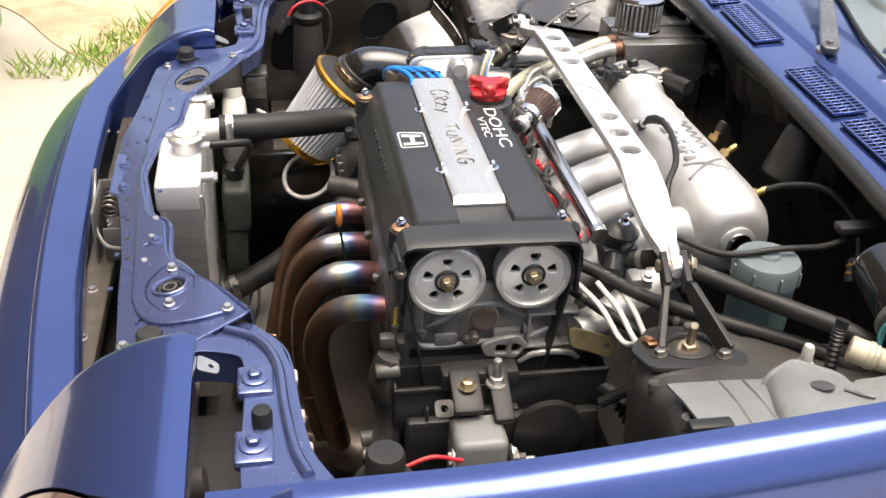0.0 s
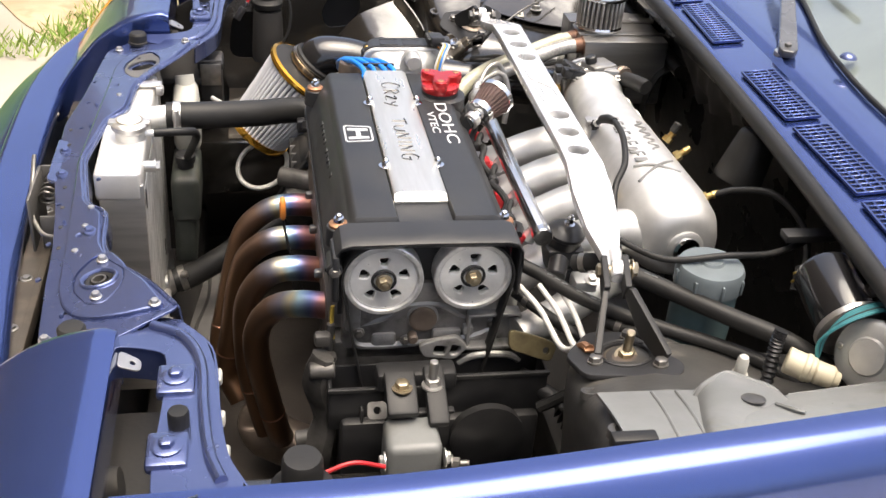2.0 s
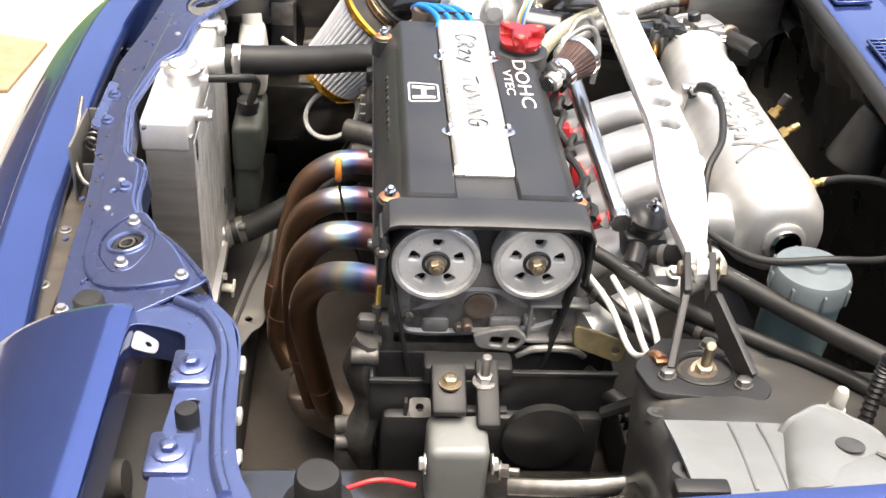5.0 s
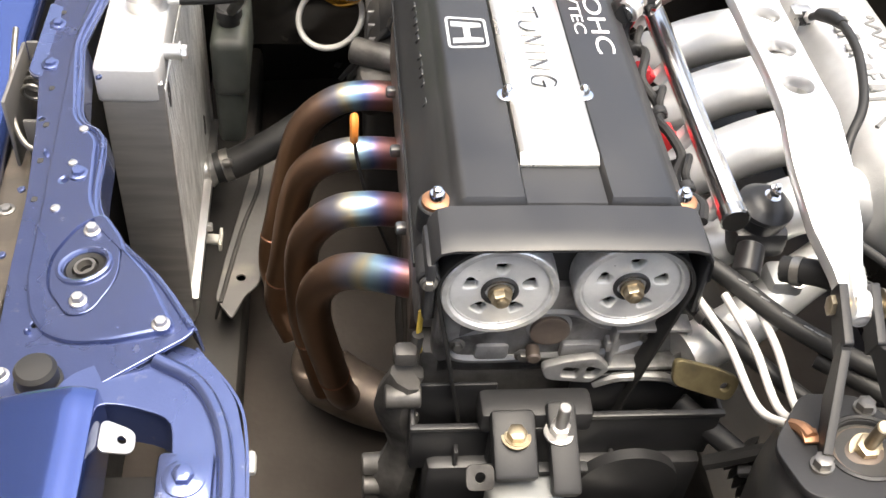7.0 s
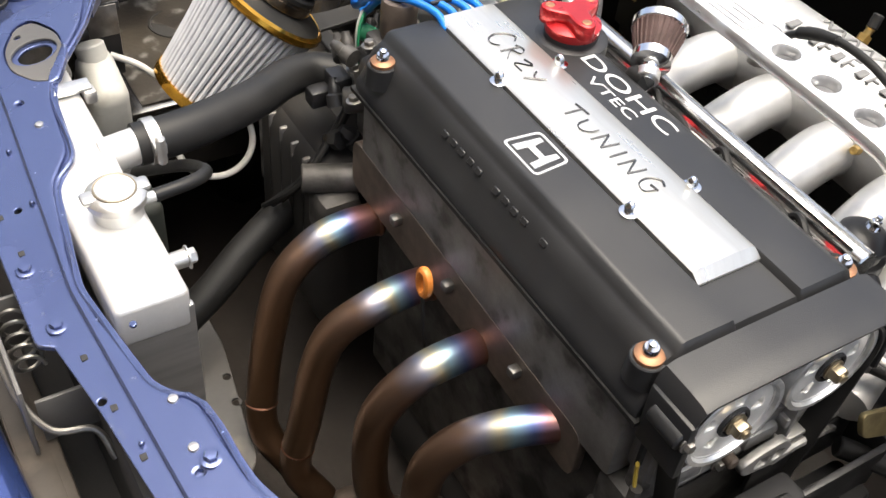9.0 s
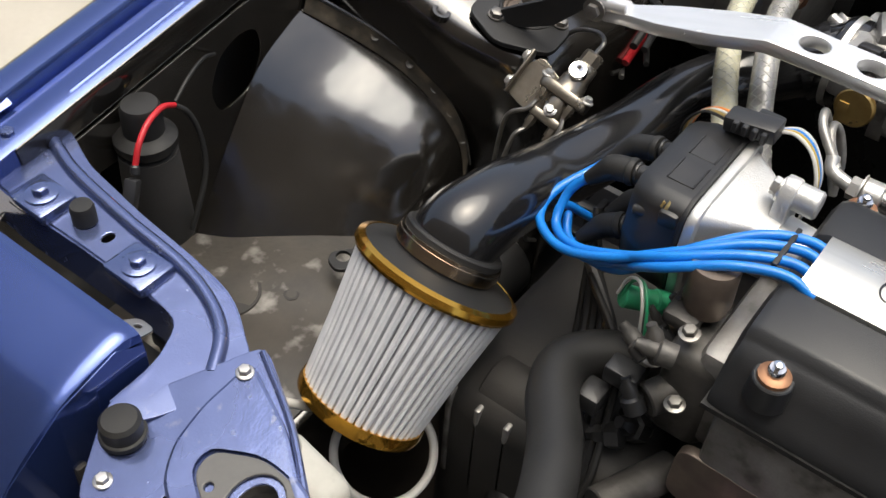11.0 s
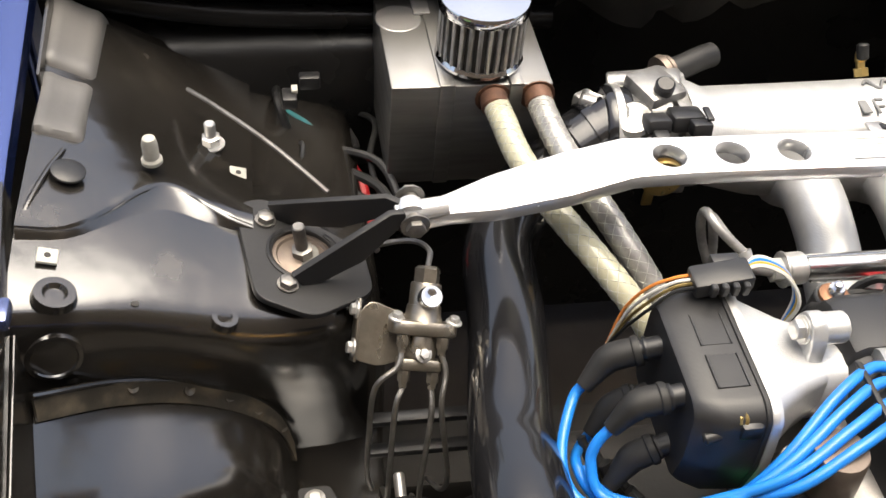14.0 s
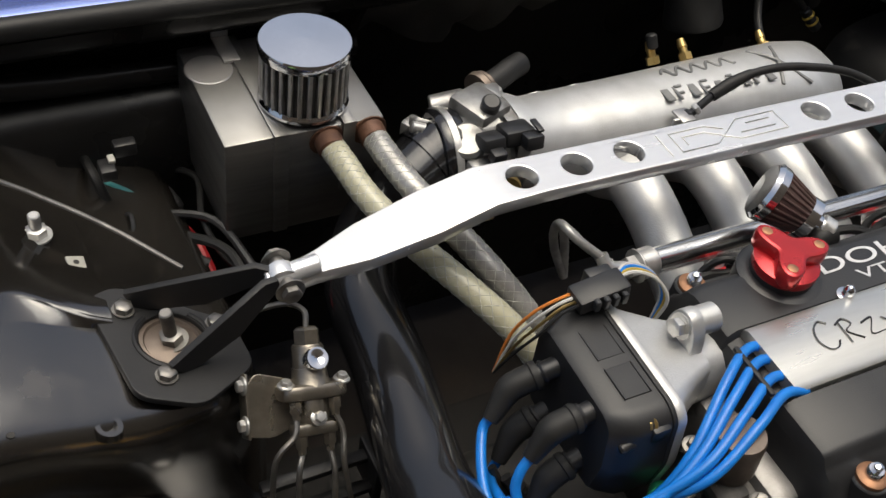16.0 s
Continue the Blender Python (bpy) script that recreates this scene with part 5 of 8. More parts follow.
plug_plate = part("plug_plate", loft_y([(0.086, [(x, min(z, 0.794)) for x, z in PLT]), (0.094, PLT), (0.30, PLT), (0.463, PLT)]), SATIN_ALU, engine, "brushed plug cover plate with handwriting in black marker")
for x, y in ((-0.0325, 0.169), (0.0325, 0.171), (-0.0325, 0.357), (0.0325, 0.357)):
    part("acorn_screw", [lathe([(0.0085, 0.797), (0.0085, 0.799), (0.0065, 0.7995)], 20, Matrix.Translation((x, y, 0))),
                         lathe([(0.0048, 0.799), (0.0048, 0.8035), (0.0042, 0.806), (0.002, 0.8085), (0.0005, 0.809)], 12, Matrix.Translation((x, y, 0)))], CHROME, plug_plate)
for x, y, z in ((-0.0985, 0.056, 0.774), (-0.1015, 0.444, 0.766), (0.0935, 0.056, 0.774), (0.095, 0.46, 0.768)):
    z = 0.7815
    part("washer_boss", lathe([(0.0155, -0.022), (0.0142, -0.001), (0.0132, 0.0), (0.001, 0.0)], 24, Matrix.Translation((x, y, z))), COVER, cover)
    b = part("washer", lathe([(0.0115, 0), (0.0115, 0.003), (0.009, 0.0045), (0.005, 0.005)], 22, along((x, y, z), (0, 0, 1))), COPPER, cover)
    part("cap_nut", lathe([(0.0062, 0.004), (0.0062, 0.009), (0.0055, 0.0105), (0.0035, 0.0105), (0.0035, 0.0145), (0.001, 0.016)], 14, along((x, y, z), (0, 0, 1))), CHROME, b)
TXT = lambda x, y, z: axes((x, y, z), (0, -1, 0), (1, 0, 0))
part("lettering", letters("DOHC", 0.125, 0.0165, TXT(0.0575, 0.358, 0.7968)), WHITEPAINT, cover, "white raised letters DOHC")
part("lettering", letters("VTEC", 0.066, 0.0105, TXT(0.0425, 0.330, 0.7968)), WHITEPAINT, cover, "white raised letters VTEC")
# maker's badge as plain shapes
bm_m = TXT(-0.0785, 0.2865, 0.7968)
part("badge_frame", plate(rounded([(0, 0.003), (0.050, 0.003), (0.047, 0.040), (0.003, 0.040)], 0.006), 0.0012, (rounded([(0.0025, 0.0055), (0.0475, 0.0055), (0.0447, 0.0375), (0.0053, 0.0375)], 0.004),), 0.0003, bm_m), SILVERPAINT, cover, "silver badge outline")
part("badge_shape", [plate([(0.008, 0.008), (0.0155, 0.008), (0.0165, 0.0185), (0.0335, 0.0185), (0.0345, 0.008), (0.042, 0.008), (0.0395, 0.035), (0.034, 0.035), (0.0325, 0.0245), (0.0175, 0.0245), (0.016, 0.035), (0.0105, 0.035)], 0.0012, (), 0.0003, bm_m)], SILVERPAINT, cover, "silver badge shape")
for k in range(12):
    if k not in (5, 10):
        part("embossed_bar", box((-0.0985 + 0.0008 * (k % 2), 0.335 - k * 0.0135, 0.7765), (0.006, 0.0085, 0.003), 0.0008, Matrix.Rotation(-1.05, 4, "Y"), seg=1), COVER, cover)

STROKES = {"C": [[(0.9, 0.85), (0.6, 1.0), (0.2, 0.8), (0.0, 0.4), (0.2, 0.05), (0.6, 0.0), (0.9, 0.2)]], "R": [[(0.1, 0.0), (0.2, 1.0)], [(-0.1, 0.9), (0.5, 1.05), (0.8, 0.75), (0.25, 0.5), (0.9, 0.0)]],
           "Z": [[(0.0, 0.85), (0.8, 0.95), (0.1, 0.1), (1.0, 0.05)]], "Y": [[(0.0, 0.9), (0.35, 0.45), (0.8, 0.55)], [(0.9, 0.95), (0.5, 0.2), (0.2, -0.25)]], "T": [[(0.0, 0.9), (1.0, 1.0)], [(0.5, 0.95), (0.45, 0.0)]],
           "U": [[(0.0, 0.9), (0.05, 0.2), (0.4, 0.0), (0.8, 0.3), (0.9, 0.9)]], "N": [[(0.0, 0.0), (0.1, 0.95)], [(0.1, 0.95), (0.75, 0.05)], [(0.75, 0.05), (0.9, 1.0)]], "I": [[(0.4, 0.0), (0.5, 0.95)]],
           "G": [[(0.9, 0.9), (0.5, 1.0), (0.1, 0.6), (0.2, 0.1), (0.7, 0.0), (0.9, 0.45)], [(0.5, 0.45), (1.0, 0.5)]]}
pos = 0.416
for ch, w, hgt in (("C", 0.021, 0.030), ("R", 0.017, 0.024), ("Z", 0.017, 0.018), ("Y", 0.018, 0.017), (" ", 0.030, 0), ("T", 0.020, 0.022), ("U", 0.019, 0.018), ("N", 0.019, 0.022), ("I", 0.009, 0.022), ("N", 0.019, 0.022), ("G", 0.020, 0.024)):
    if ch != " ":
        part("handwriting", [tube([TXT(-0.010, pos, 0.8027) @ Vector((u * w * 0.88, v * hgt * 0.85, 0)) for u, v in st], 0.0013, 6, per=4, flat=0.4) for st in STROKES[ch]], INK_SHADE, plug_plate)
    pos -= (w + 0.0065) * 0.88

cap = thing("oil_filler_cap", (0.072, 0.393, 0.80), "red anodised three-lobed oil filler cap on the valve cover", "oil cap")
lobes = [(0.072 + (0.0225 + 0.0095 * math.cos(3 * a) + 0.001 * math.cos(6 * a)) * math.cos(a + 0.35), 0.393 + (0.0225 + 0.0095 * math.cos(3 * a) + 0.001 * math.cos(6 * a)) * math.sin(a + 0.35)) for a in [k * 2 * math.pi / 60 for k in range(60)]]
part("grip", [plate(lobes, 0.017, (), 0.003, Matrix.Translation((0, 0, 0.809))), lathe([(0.026, 0.803), (0.027, 0.806), (0.027, 0.812), (0.020, 0.815)], 32, Matrix.Translation((0.072, 0.393, 0)))], RED, cap)
for k in range(3):
    a = 0.35 + k * 2 * math.pi / 3
    part("inlay", lathe([(0.0045, 0.8262), (0.0035, 0.8266), (0.0005, 0.8266)], 14, Matrix.Translation((0.072 + 0.024 * math.cos(a), 0.393 + 0.024 * math.sin(a), 0))), COPPER, cap)

# upper belt apron of the valve cover
APR = [(0.001, 0.782), (-0.0055, 0.7890), (-0.0055, 0.7912), (-0.001, 0.7932), (0.014, 0.7945), (0.0385, 0.7945), (0.0385, 0.7915), (0.014, 0.7915), (0.003, 0.7888), (0.005, 0.782)]


def loft_x(sections):
    return moved(loft_y([(x, sec) for x, sec in sections]), Matrix(((0, 1, 0, 0), (1, 0, 0, 0), (0, 0, 1, 0), (0, 0, 0, 1))))


low = lambda d: [(y, z - d) for y, z in APR]
part("belt_apron", loft_x([(-0.108, low(0.030)), (-0.106, low(0.012)), (-0.100, low(0.003)), (-0.09, APR), (0.0, [(y, z + 0.001) for y, z in APR]), (0.088, APR), (0.098, low(0.003)), (0.104, low(0.013)), (0.106, low(0.032))]), COVER, engine, "charcoal front lip over the belt wheels")
parts("apron_side", [box((-0.106, 0.016, 0.747), (0.008, 0.045, 0.06), 0.003), box((0.104, 0.018, 0.747), (0.006, 0.04, 0.06), 0.003), rod((-0.107, -0.002, 0.757), (-0.107, 0.03, 0.757), 0.009)], COVER, engine)
part("back_cover", box((0.0, 0.034, 0.72), (0.20, 0.004, 0.09), 0.001), DARK, engine)


def cam_gear(x, y, turn):
    m = axes((x, y, GZ), (1, 0, 0), (0, 0, 1)) @ Matrix.Rotation(turn, 4, "Z")
    gear = part("cam_gear", lathe([(0.0385, -0.022), (GEAR_R, -0.022), (GEAR_R, -0.001), (GEAR_R - 0.001, 0.0), (0.0405, 0.0), (0.039, -0.003), (0.0375, -0.003), (0.0375, -0.02)], 60, m), GEARM, engine, "machined cam gear with five windows")
    wins = []
    for k in range(5):
        a = k * 2 * math.pi / 5
        pts = []
        for r, da in ((0.0180, -0.17), (0.0180, 0.17), (0.0292, 0.24), (0.0292, -0.24)):
            pts.append((r * math.cos(a + da), r * math.sin(a + da)))
        wins.append(rounded(pts, 0.0042, 4))
    web = part("web", plate(ring((0, 0), 0.0385, 60), 0.009, wins, 0.0014, Matrix.Translation((0, 0, -0.0125))), BRUSHED, gear)
    web.matrix_basis = m
    part("back_plate", lathe([(0.0385, -0.0215), (0.0385, -0.0195), (0.001, -0.0195)], 36, m), DARK, gear)
    part("hub", lathe([(0.0145, -0.012), (0.0145, -0.0015), (0.0135, -0.0005), (0.0115, -0.0008), (0.0112, -0.004), (0.001, -0.004)], 30, m), SATIN, gear, "dark hub")
    part("gear_bolt", [lathe([(0.0095, -0.001), (0.0095, 0.001), (0.0085, 0.0015)], 24, m), lathe([(0.0078, 0.001), (0.0078, 0.008), (0.0068, 0.0092), (0.001, 0.0092)], 6, m), lathe([(0.004, 0.009), (0.004, 0.0115), (0.003, 0.012)], 14, m)], ZINC, gear, "yellowish zinc bolt")
    return gear


cam_gear(-0.0515, 0.0, 0.3)
cam_gear(0.0515, 0.004, 0.28)


def hull(points):
    points = sorted(set(points))

    def half(ps):
        out = []
        for p in ps:
            while len(out) > 1 and (out[-1][0] - out[-2][0]) * (p[1] - out[-2][1]) - (out[-1][1] - out[-2][1]) * (p[0] - out[-2][0]) <= 0:
                out.pop()
            out.append(p)
        return out[:-1]

    return half(points) + half(points[::-1])


def belt_loop(extra):
    return hull(ring((-0.0515, 0.0), GEAR_R + extra, 48) + ring((0.0515, 0.0), GEAR_R + extra, 48) + ring((0.0, -0.28), 0.045 + extra, 32))


part("timing_belt", plate(belt_loop(0.0032), 0.021, (belt_loop(0.0004),), 0.0006, axes((0, 0.0215, GZ), (1, 0, 0), (0, 0, 1))), RUBBER, engine, "black toothed timing belt")
# castings below the gears
parts("front_casting", [moved(q, Matrix.Translation((0, 0.025, 0))) for q in (box((0.0, 0.018, 0.655), (0.135, 0.03, 0.05), 0.008), lathe([(0.02, 0), (0.019, 0.006), (0.012, 0.008), (0.008, 0.006), (0.001, 0.006)], 28, along((0.0, 0.005, 0.672), (0, -1, 0))),
                    tube([(-0.075, 0.005, 0.66), (-0.045, 0.003, 0.672), (-0.02, 0.003, 0.688), (0.02, 0.003, 0.688), (0.05, 0.004, 0.67), (0.085, 0.006, 0.662)], 0.005, 8),
                    tube([(-0.085, 0.006, 0.72), (-0.085, 0.006, 0.68), (-0.08, 0.004, 0.64), (-0.06, 0.002, 0.632), (0.0, 0.002, 0.634), (0.06, 0.002, 0.640), (0.09, 0.004, 0.652)], 0.0055, 8),
                    box((-0.082, 0.012, 0.69), (0.018, 0.03, 0.07), 0.004), box((0.075, 0.014, 0.695), (0.03, 0.03, 0.06), 0.005), box((0.055, 0.0, 0.655), (0.012, 0.02, 0.012), 0.002),
                    box((0.03, 0.0, 0.645), (0.035, 0.012, 0.02), 0.004), box((-0.045, 0.002, 0.642), (0.03, 0.012, 0.02), 0.005))], FRONTM, engine, "grey casting under the cam gears")
parts("front_casting", [box((0.085, 0.03, 0.655), (0.060, 0.004, 0.046), 0.003), box((0.085, 0.022, 0.678), (0.064, 0.018, 0.004), 0.0015), box((0.055, 0.022, 0.655), (0.004, 0.018, 0.046), 0.0015), box((0.116, 0.022, 0.655), (0.004, 0.018, 0.046), 0.0015), box((0.085, 0.022, 0.632), (0.07, 0.022, 0.005), 0.002),
                        plate(rounded([(-0.020, 0.628), (0.020, 0.622), (0.034, 0.640), (0.020, 0.656), (-0.006, 0.652), (-0.026, 0.644)], 0.006, 3), 0.008, (rounded([(-0.008, 0.632), (0.006, 0.630), (0.008, 0.642), (-0.006, 0.644)], 0.003, 3), rounded([(0.012, 0.630), (0.022, 0.630), (0.026, 0.640), (0.014, 0.645)], 0.003, 3)), 0.0015, axes((0.02, 0.012, 0.0), (1, 0, 0), (0, 0, 1))),
                        tube([(0.045, 0.012, 0.612), (0.062, 0.010, 0.622), (0.085, 0.009, 0.625), (0.108, 0.010, 0.621), (0.12, 0.012, 0.612)], 0.0045, 8)], FRONTM, engine, "grey casting under the cam gears")
part("rusty_bolt", rod((-0.012, 0.022, 0.650), (-0.012, 0.008, 0.650), 0.006), CAPBROWN, engine)
part("cam_plug", lathe([(0.0165, 0), (0.0165, 0.003), (0.013, 0.004), (0.0105, 0.003), (0.001, 0.0035)], 28, along((0.0, 0.022, 0.672), (0, -1, 0))), CAPBROWN, engine, "rusty round core plug")
for p in ((-0.075, 0.022, 0.655), (0.085, 0.024, 0.66), (-0.02, 0.018, 0.645), (-0.107, -0.004, 0.757)):
    part("bolt", hexhead(p, (0, -1, 0.1), 0.0045, 0.005), OLDSTEEL, engine)
tray = parts("lower_belt_cover", [box((-0.075, 0.012, 0.585), (0.075, 0.004, 0.06), 0.0015), box((-0.075, -0.028, 0.582), (0.075, 0.004, 0.06), 0.0015), box((-0.112, -0.008, 0.585), (0.004, 0.042, 0.06), 0.0015),
                                 box((0.085, 0.012, 0.60), (0.12, 0.004, 0.05), 0.0015), box((0.085, -0.028, 0.595), (0.12, 0.004, 0.06), 0.0015), box((0.145, -0.008, 0.60), (0.004, 0.042, 0.05), 0.0015),
                                 box((-0.075, -0.030, 0.611), (0.079, 0.006, 0.005), 0.001), box((0.085, -0.030, 0.624), (0.125, 0.006, 0.005), 0.001), box((0.02, -0.02, 0.50), (0.24, 0.045, 0.14), 0.008),
                                 lathe([(0.045, 0), (0.045, 0.01), (0.02, 0.014)], 28, along((0.075, -0.04, 0.545), (0, -1, 0)))], PLASTIC, engine, "black plastic lower belt cover, open at the top")
part("dipstick", tube([(-0.155, 0.262, 0.674), (-0.150, 0.266, 0.64), (-0.138, 0.275, 0.58), (-0.112, 0.28, 0.50)], 0.0018, 8), SATIN, engine)
part("dipstick_handle", tube([(-0.155, 0.261 + 0.007 * math.cos(a), 0.688 + 0.013 * math.sin(a)) for a in [k * 2 * math.pi / 10 for k in range(11)]], 0.0042, 8, per=3), ORANGE, engine, "orange dipstick handle")
part("yellow_tag", tube([(-0.106, 0.028, 0.690), (-0.107, 0.024, 0.672), (-0.106, 0.018, 0.650)], 0.0035, 8, flat=0.5), YELLOW, engine)

# engine mount
mount = thing("engine_mount", (-0.02, -0.09, 0.50), "black engine mount with a grey steel shell and zinc bolts", "engine mount")
tip = Matrix.Rotation(0.42, 4, "X")
parts("bracket", [box((-0.034, -0.058, 0.625), (0.036, 0.056, 0.013), 0.004, tip), box((0.006, -0.060, 0.622), (0.024, 0.075, 0.013), 0.004, tip), box((-0.012, -0.022, 0.622), (0.094, 0.030, 0.026), 0.006), box((-0.0160, -0.0674, 0.6065), (0.0858, 0.010, 0.004), 0.0012), box((-0.014, -0.03, 0.57), (0.07, 0.02, 0.10), 0.006)], SATIN, mount)
for k in range(4):
    part("web", box((-0.075 + 0.045 * k, -0.033, 0.545 - 0.012 * (k % 2)), (0.004, 0.012, 0.085), 0.0015), SATIN, mount)
part("shell", [box((-0.0248, -0.0972, 0.560), (0.0622, 0.0575, 0.088), 0.010, seg=4)], PALEGREY, mount, "worn grey steel mount shell")
part("bolt", [lathe([(0.012, 0), (0.012, 0.002)], 20, Matrix.Translation((-0.033, -0.056, 0.632))), hexhead((-0.033, -0.056, 0.633), UP, 0.008, 0.008, 1.2)], ZINC, mount)
part("stud", [stud((0.003, -0.05, 0.630), UP, 0.0050, 0.034, 0.0085), lathe([(0.0125, 0), (0.0125, 0.0025), (0.010, 0.003)], 20, Matrix.Translation((0.003, -0.05, 0.628)))], STAIN, mount)
for p, d in (((-0.0579, -0.1219, 0.585), (-1, 0, 0)), ((0.0083, -0.1219, 0.585), (1, 0, 0))):
    part("side_bolt", hexhead(p, d, 0.007, 0.006), STEEL, mount)
part("lug", plate(rounded([(0, 0), (0.022, 0), (0.022, 0.02), (0, 0.02)], 0.006), 0.003, (ring((0.011, 0.010), 0.004),), 0.0005, axes((-0.076, -0.096, 0.622), (1, 0, 0), (0, 1, 0.9))), BLOCKM, mount)
part("bolt", stud((0.018, -0.118, 0.572), (1, -0.2, 0.1), 0.004, 0.020, 0.007), OLDSTEEL, mount)
part("mount_arm", [box((-0.02, -0.22, 0.50), (0.10, 0.25, 0.05), 0.01)], DARK, mount)

# exhaust header
header = thing("exhaust_header", (-0.15, 0.25, 0.25), "stainless exhaust header with blue and bronze heat colours", "exhaust")
PY = (0.122, 0.234, 0.332, 0.441)
PZ = (0.624, 0.606, 0.597, 0.590)
flange = part("flange", [plate(rounded([(0, -0.030), (0.40, -0.046), (0.40, 0.014), (0, 0.030)], 0.015), 0.010, (), 0.001, axes((-0.098, 0.085, 0.622), (0, 1, 0), (0, 0, 1)) @ Matrix.Rotation(math.pi, 4, "X"))], CAPBROWN, header, "rust-brown header flange")
runs = [
    [(-0.100, PY[0], PZ[0]), (-0.135, PY[0] + 0.016, 0.618), (-0.168, PY[0] + 0.032, 0.602), (-0.190, PY[0] + 0.045, 0.566), (-0.194, PY[0] + 0.053, 0.515), (-0.181, PY[0] + 0.068, 0.43), (-0.167, PY[0] + 0.082, 0.356), (-0.16, PY[0] + 0.10, 0.32)],
    [(-0.100, PY[1], PZ[1]), (-0.138, PY[1] - 0.004, 0.613), (-0.172, PY[1] - 0.004, 0.607), (-0.198, PY[1] + 0.004, 0.572), (-0.208, PY[1] + 0.010, 0.525), (-0.206, PY[1] + 0.010, 0.44), (-0.192, PY[1] + 0.002, 0.37), (-0.18, PY[1] - 0.01, 0.33)],
    [(-0.100, PY[2], PZ[2]), (-0.138, PY[2] - 0.004, 0.602), (-0.172, PY[2] - 0.006, 0.598), (-0.202, PY[2] + 0.004, 0.568), (-0.217, PY[2] + 0.010, 0.52), (-0.230, PY[2] + 0.014, 0.43), (-0.240, PY[2] + 0.016, 0.35), (-0.22, PY[2] - 0.01, 0.31)],
    [(-0.100, PY[3], PZ[3]), (-0.138, PY[3] + 0.0, 0.592), (-0.172, PY[3] + 0.0, 0.583), (-0.205, PY[3] - 0.001, 0.552), (-0.222, PY[3] - 0.002, 0.50), (-0.238, PY[3] - 0.008, 0.42), (-0.25, PY[3] - 0.03, 0.35), (-0.23, PY[3] - 0.07, 0.31)],
]
for r in runs:
    prim = part("primary_tube", tube(r, 0.0175, 20, 8), HEAT, header)
    c = catmull(r, 8)[44]
    d = catmull(r, 8)[45] - c
    part("weld", lathe([(0.0173, -0.002), (0.0185, 0.0), (0.0173, 0.002)], 24, along(c, d)), HEAT, prim)
    part("port_weld", lathe([(0.018, 0.0), (0.0195, 0.003), (0.018, 0.006)], 24, along(r[0], (-1, 0, 0))), HEAT, prim)
part("collector", tube([(-0.195, 0.29, 0.315), (-0.195, 0.30, 0.295), (-0.18, 0.29, 0.27), (-0.12, 0.26, 0.258), (-0.04, 0.24, 0.255)], [0.012, 0.032, 0.040, 0.036, 0.034], 20), CAPBROWN, header, "rust-brown collector pipe")
parts("port_stub", [box((-0.112, y + 0.052, 0.640), (0.012, 0.011, 0.011), 0.003) for y in PY[:3]], OLDSTEEL, header)

# side bracketry of the block
parts("block_bracket", [tube([(-0.118, 0.0, 0.64), (-0.125, 0.0, 0.60), (-0.115, -0.004, 0.55), (-0.125, -0.01, 0.50), (-0.12, 0.0, 0.44), (-0.13, 0.01, 0.36)], [0.010, 0.014, 0.011, 0.015, 0.012, 0.014], 8, flat=1.5),
                        tube([(-0.106, 0.05, 0.60), (-0.115, 0.055, 0.55), (-0.108, 0.05, 0.48), (-0.118, 0.05, 0.40)], [0.012, 0.016, 0.014, 0.012], 8), rod((-0.135, -0.008, 0.625), (-0.105, -0.008, 0.625), 0.010), rod((-0.15, -0.012, 0.50), (-0.11, -0.012, 0.50), 0.009),
                        box((-0.135, -0.01, 0.47), (0.03, 0.02, 0.05), 0.006)], BLOCKM, engine)
parts("cast_lug", [box((-0.118 + 0.006 * (k % 2), 0.012, 0.655 - 0.028 * k), (0.020, 0.016, 0.017), 0.005, Matrix.Rotation(0.3 * (k % 3), 4, "Y")) for k in range(9)] + [rod((-0.150, 0.0, 0.515), (-0.105, 0.0, 0.520), 0.010), tube([(-0.108, 0.02, 0.67), (-0.112, 0.018, 0.60), (-0.106, 0.016, 0.53), (-0.114, 0.016, 0.44)], 0.005, 8)], BLOCKM, engine)

# gearbox end: sensor can, thermostat housing
end = part("coolant_housing", box((-0.055, 0.500, 0.69), (0.066, 0.05, 0.10), 0.014, seg=3), BLOCKM, engine, "grimy coolant housing casting")
parts("coolant_neck", [rod((-0.080, 0.510, 0.69), (-0.100, 0.522, 0.686), 0.014), rod((-0.03, 0.50, 0.66), (-0.03, 0.55, 0.66), 0.022), lathe([(0.024, 0), (0.026, 0.003), (0.026, 0.010), (0.021, 0.014)], 24, along((-0.020, 0.515, 0.71), (-0.2, 1, 0.2)))], BLOCKM, engine)
parts("coolant_pipe", [rod((-0.08, 0.49, 0.60), (-0.15, 0.52, 0.60), 0.016), box((-0.12, 0.50, 0.56), (0.05, 0.05, 0.06), 0.014), box((-0.05, 0.525, 0.745), (0.040, 0.028, 0.014), 0.005)], BLOCKM, engine)
fr_ = random.Random(5)
for k in range(18):
    p = Vector((fr_.uniform(-0.115, -0.015), fr_.uniform(0.522, 0.548), fr_.uniform(0.60, 0.745)))
    d = Vector((fr_.uniform(-0.6, 0.2), fr_.uniform(0.3, 1.0), fr_.uniform(-0.2, 0.9)))
    r = fr_.uniform(0.004, 0.009)
    part("fitting", lathe([(r * 1.4, -0.012), (r * 1.4, 0.0), (r, 0.002), (r, 0.010), (r * 0.7, 0.013), (r * 0.6, 0.018)], 6 if k % 2 else 14, along(p, d)), (BLOCKM, OLDSTEEL, PLASTIC, PLASTIC, BLOCKM)[k % 5], engine)
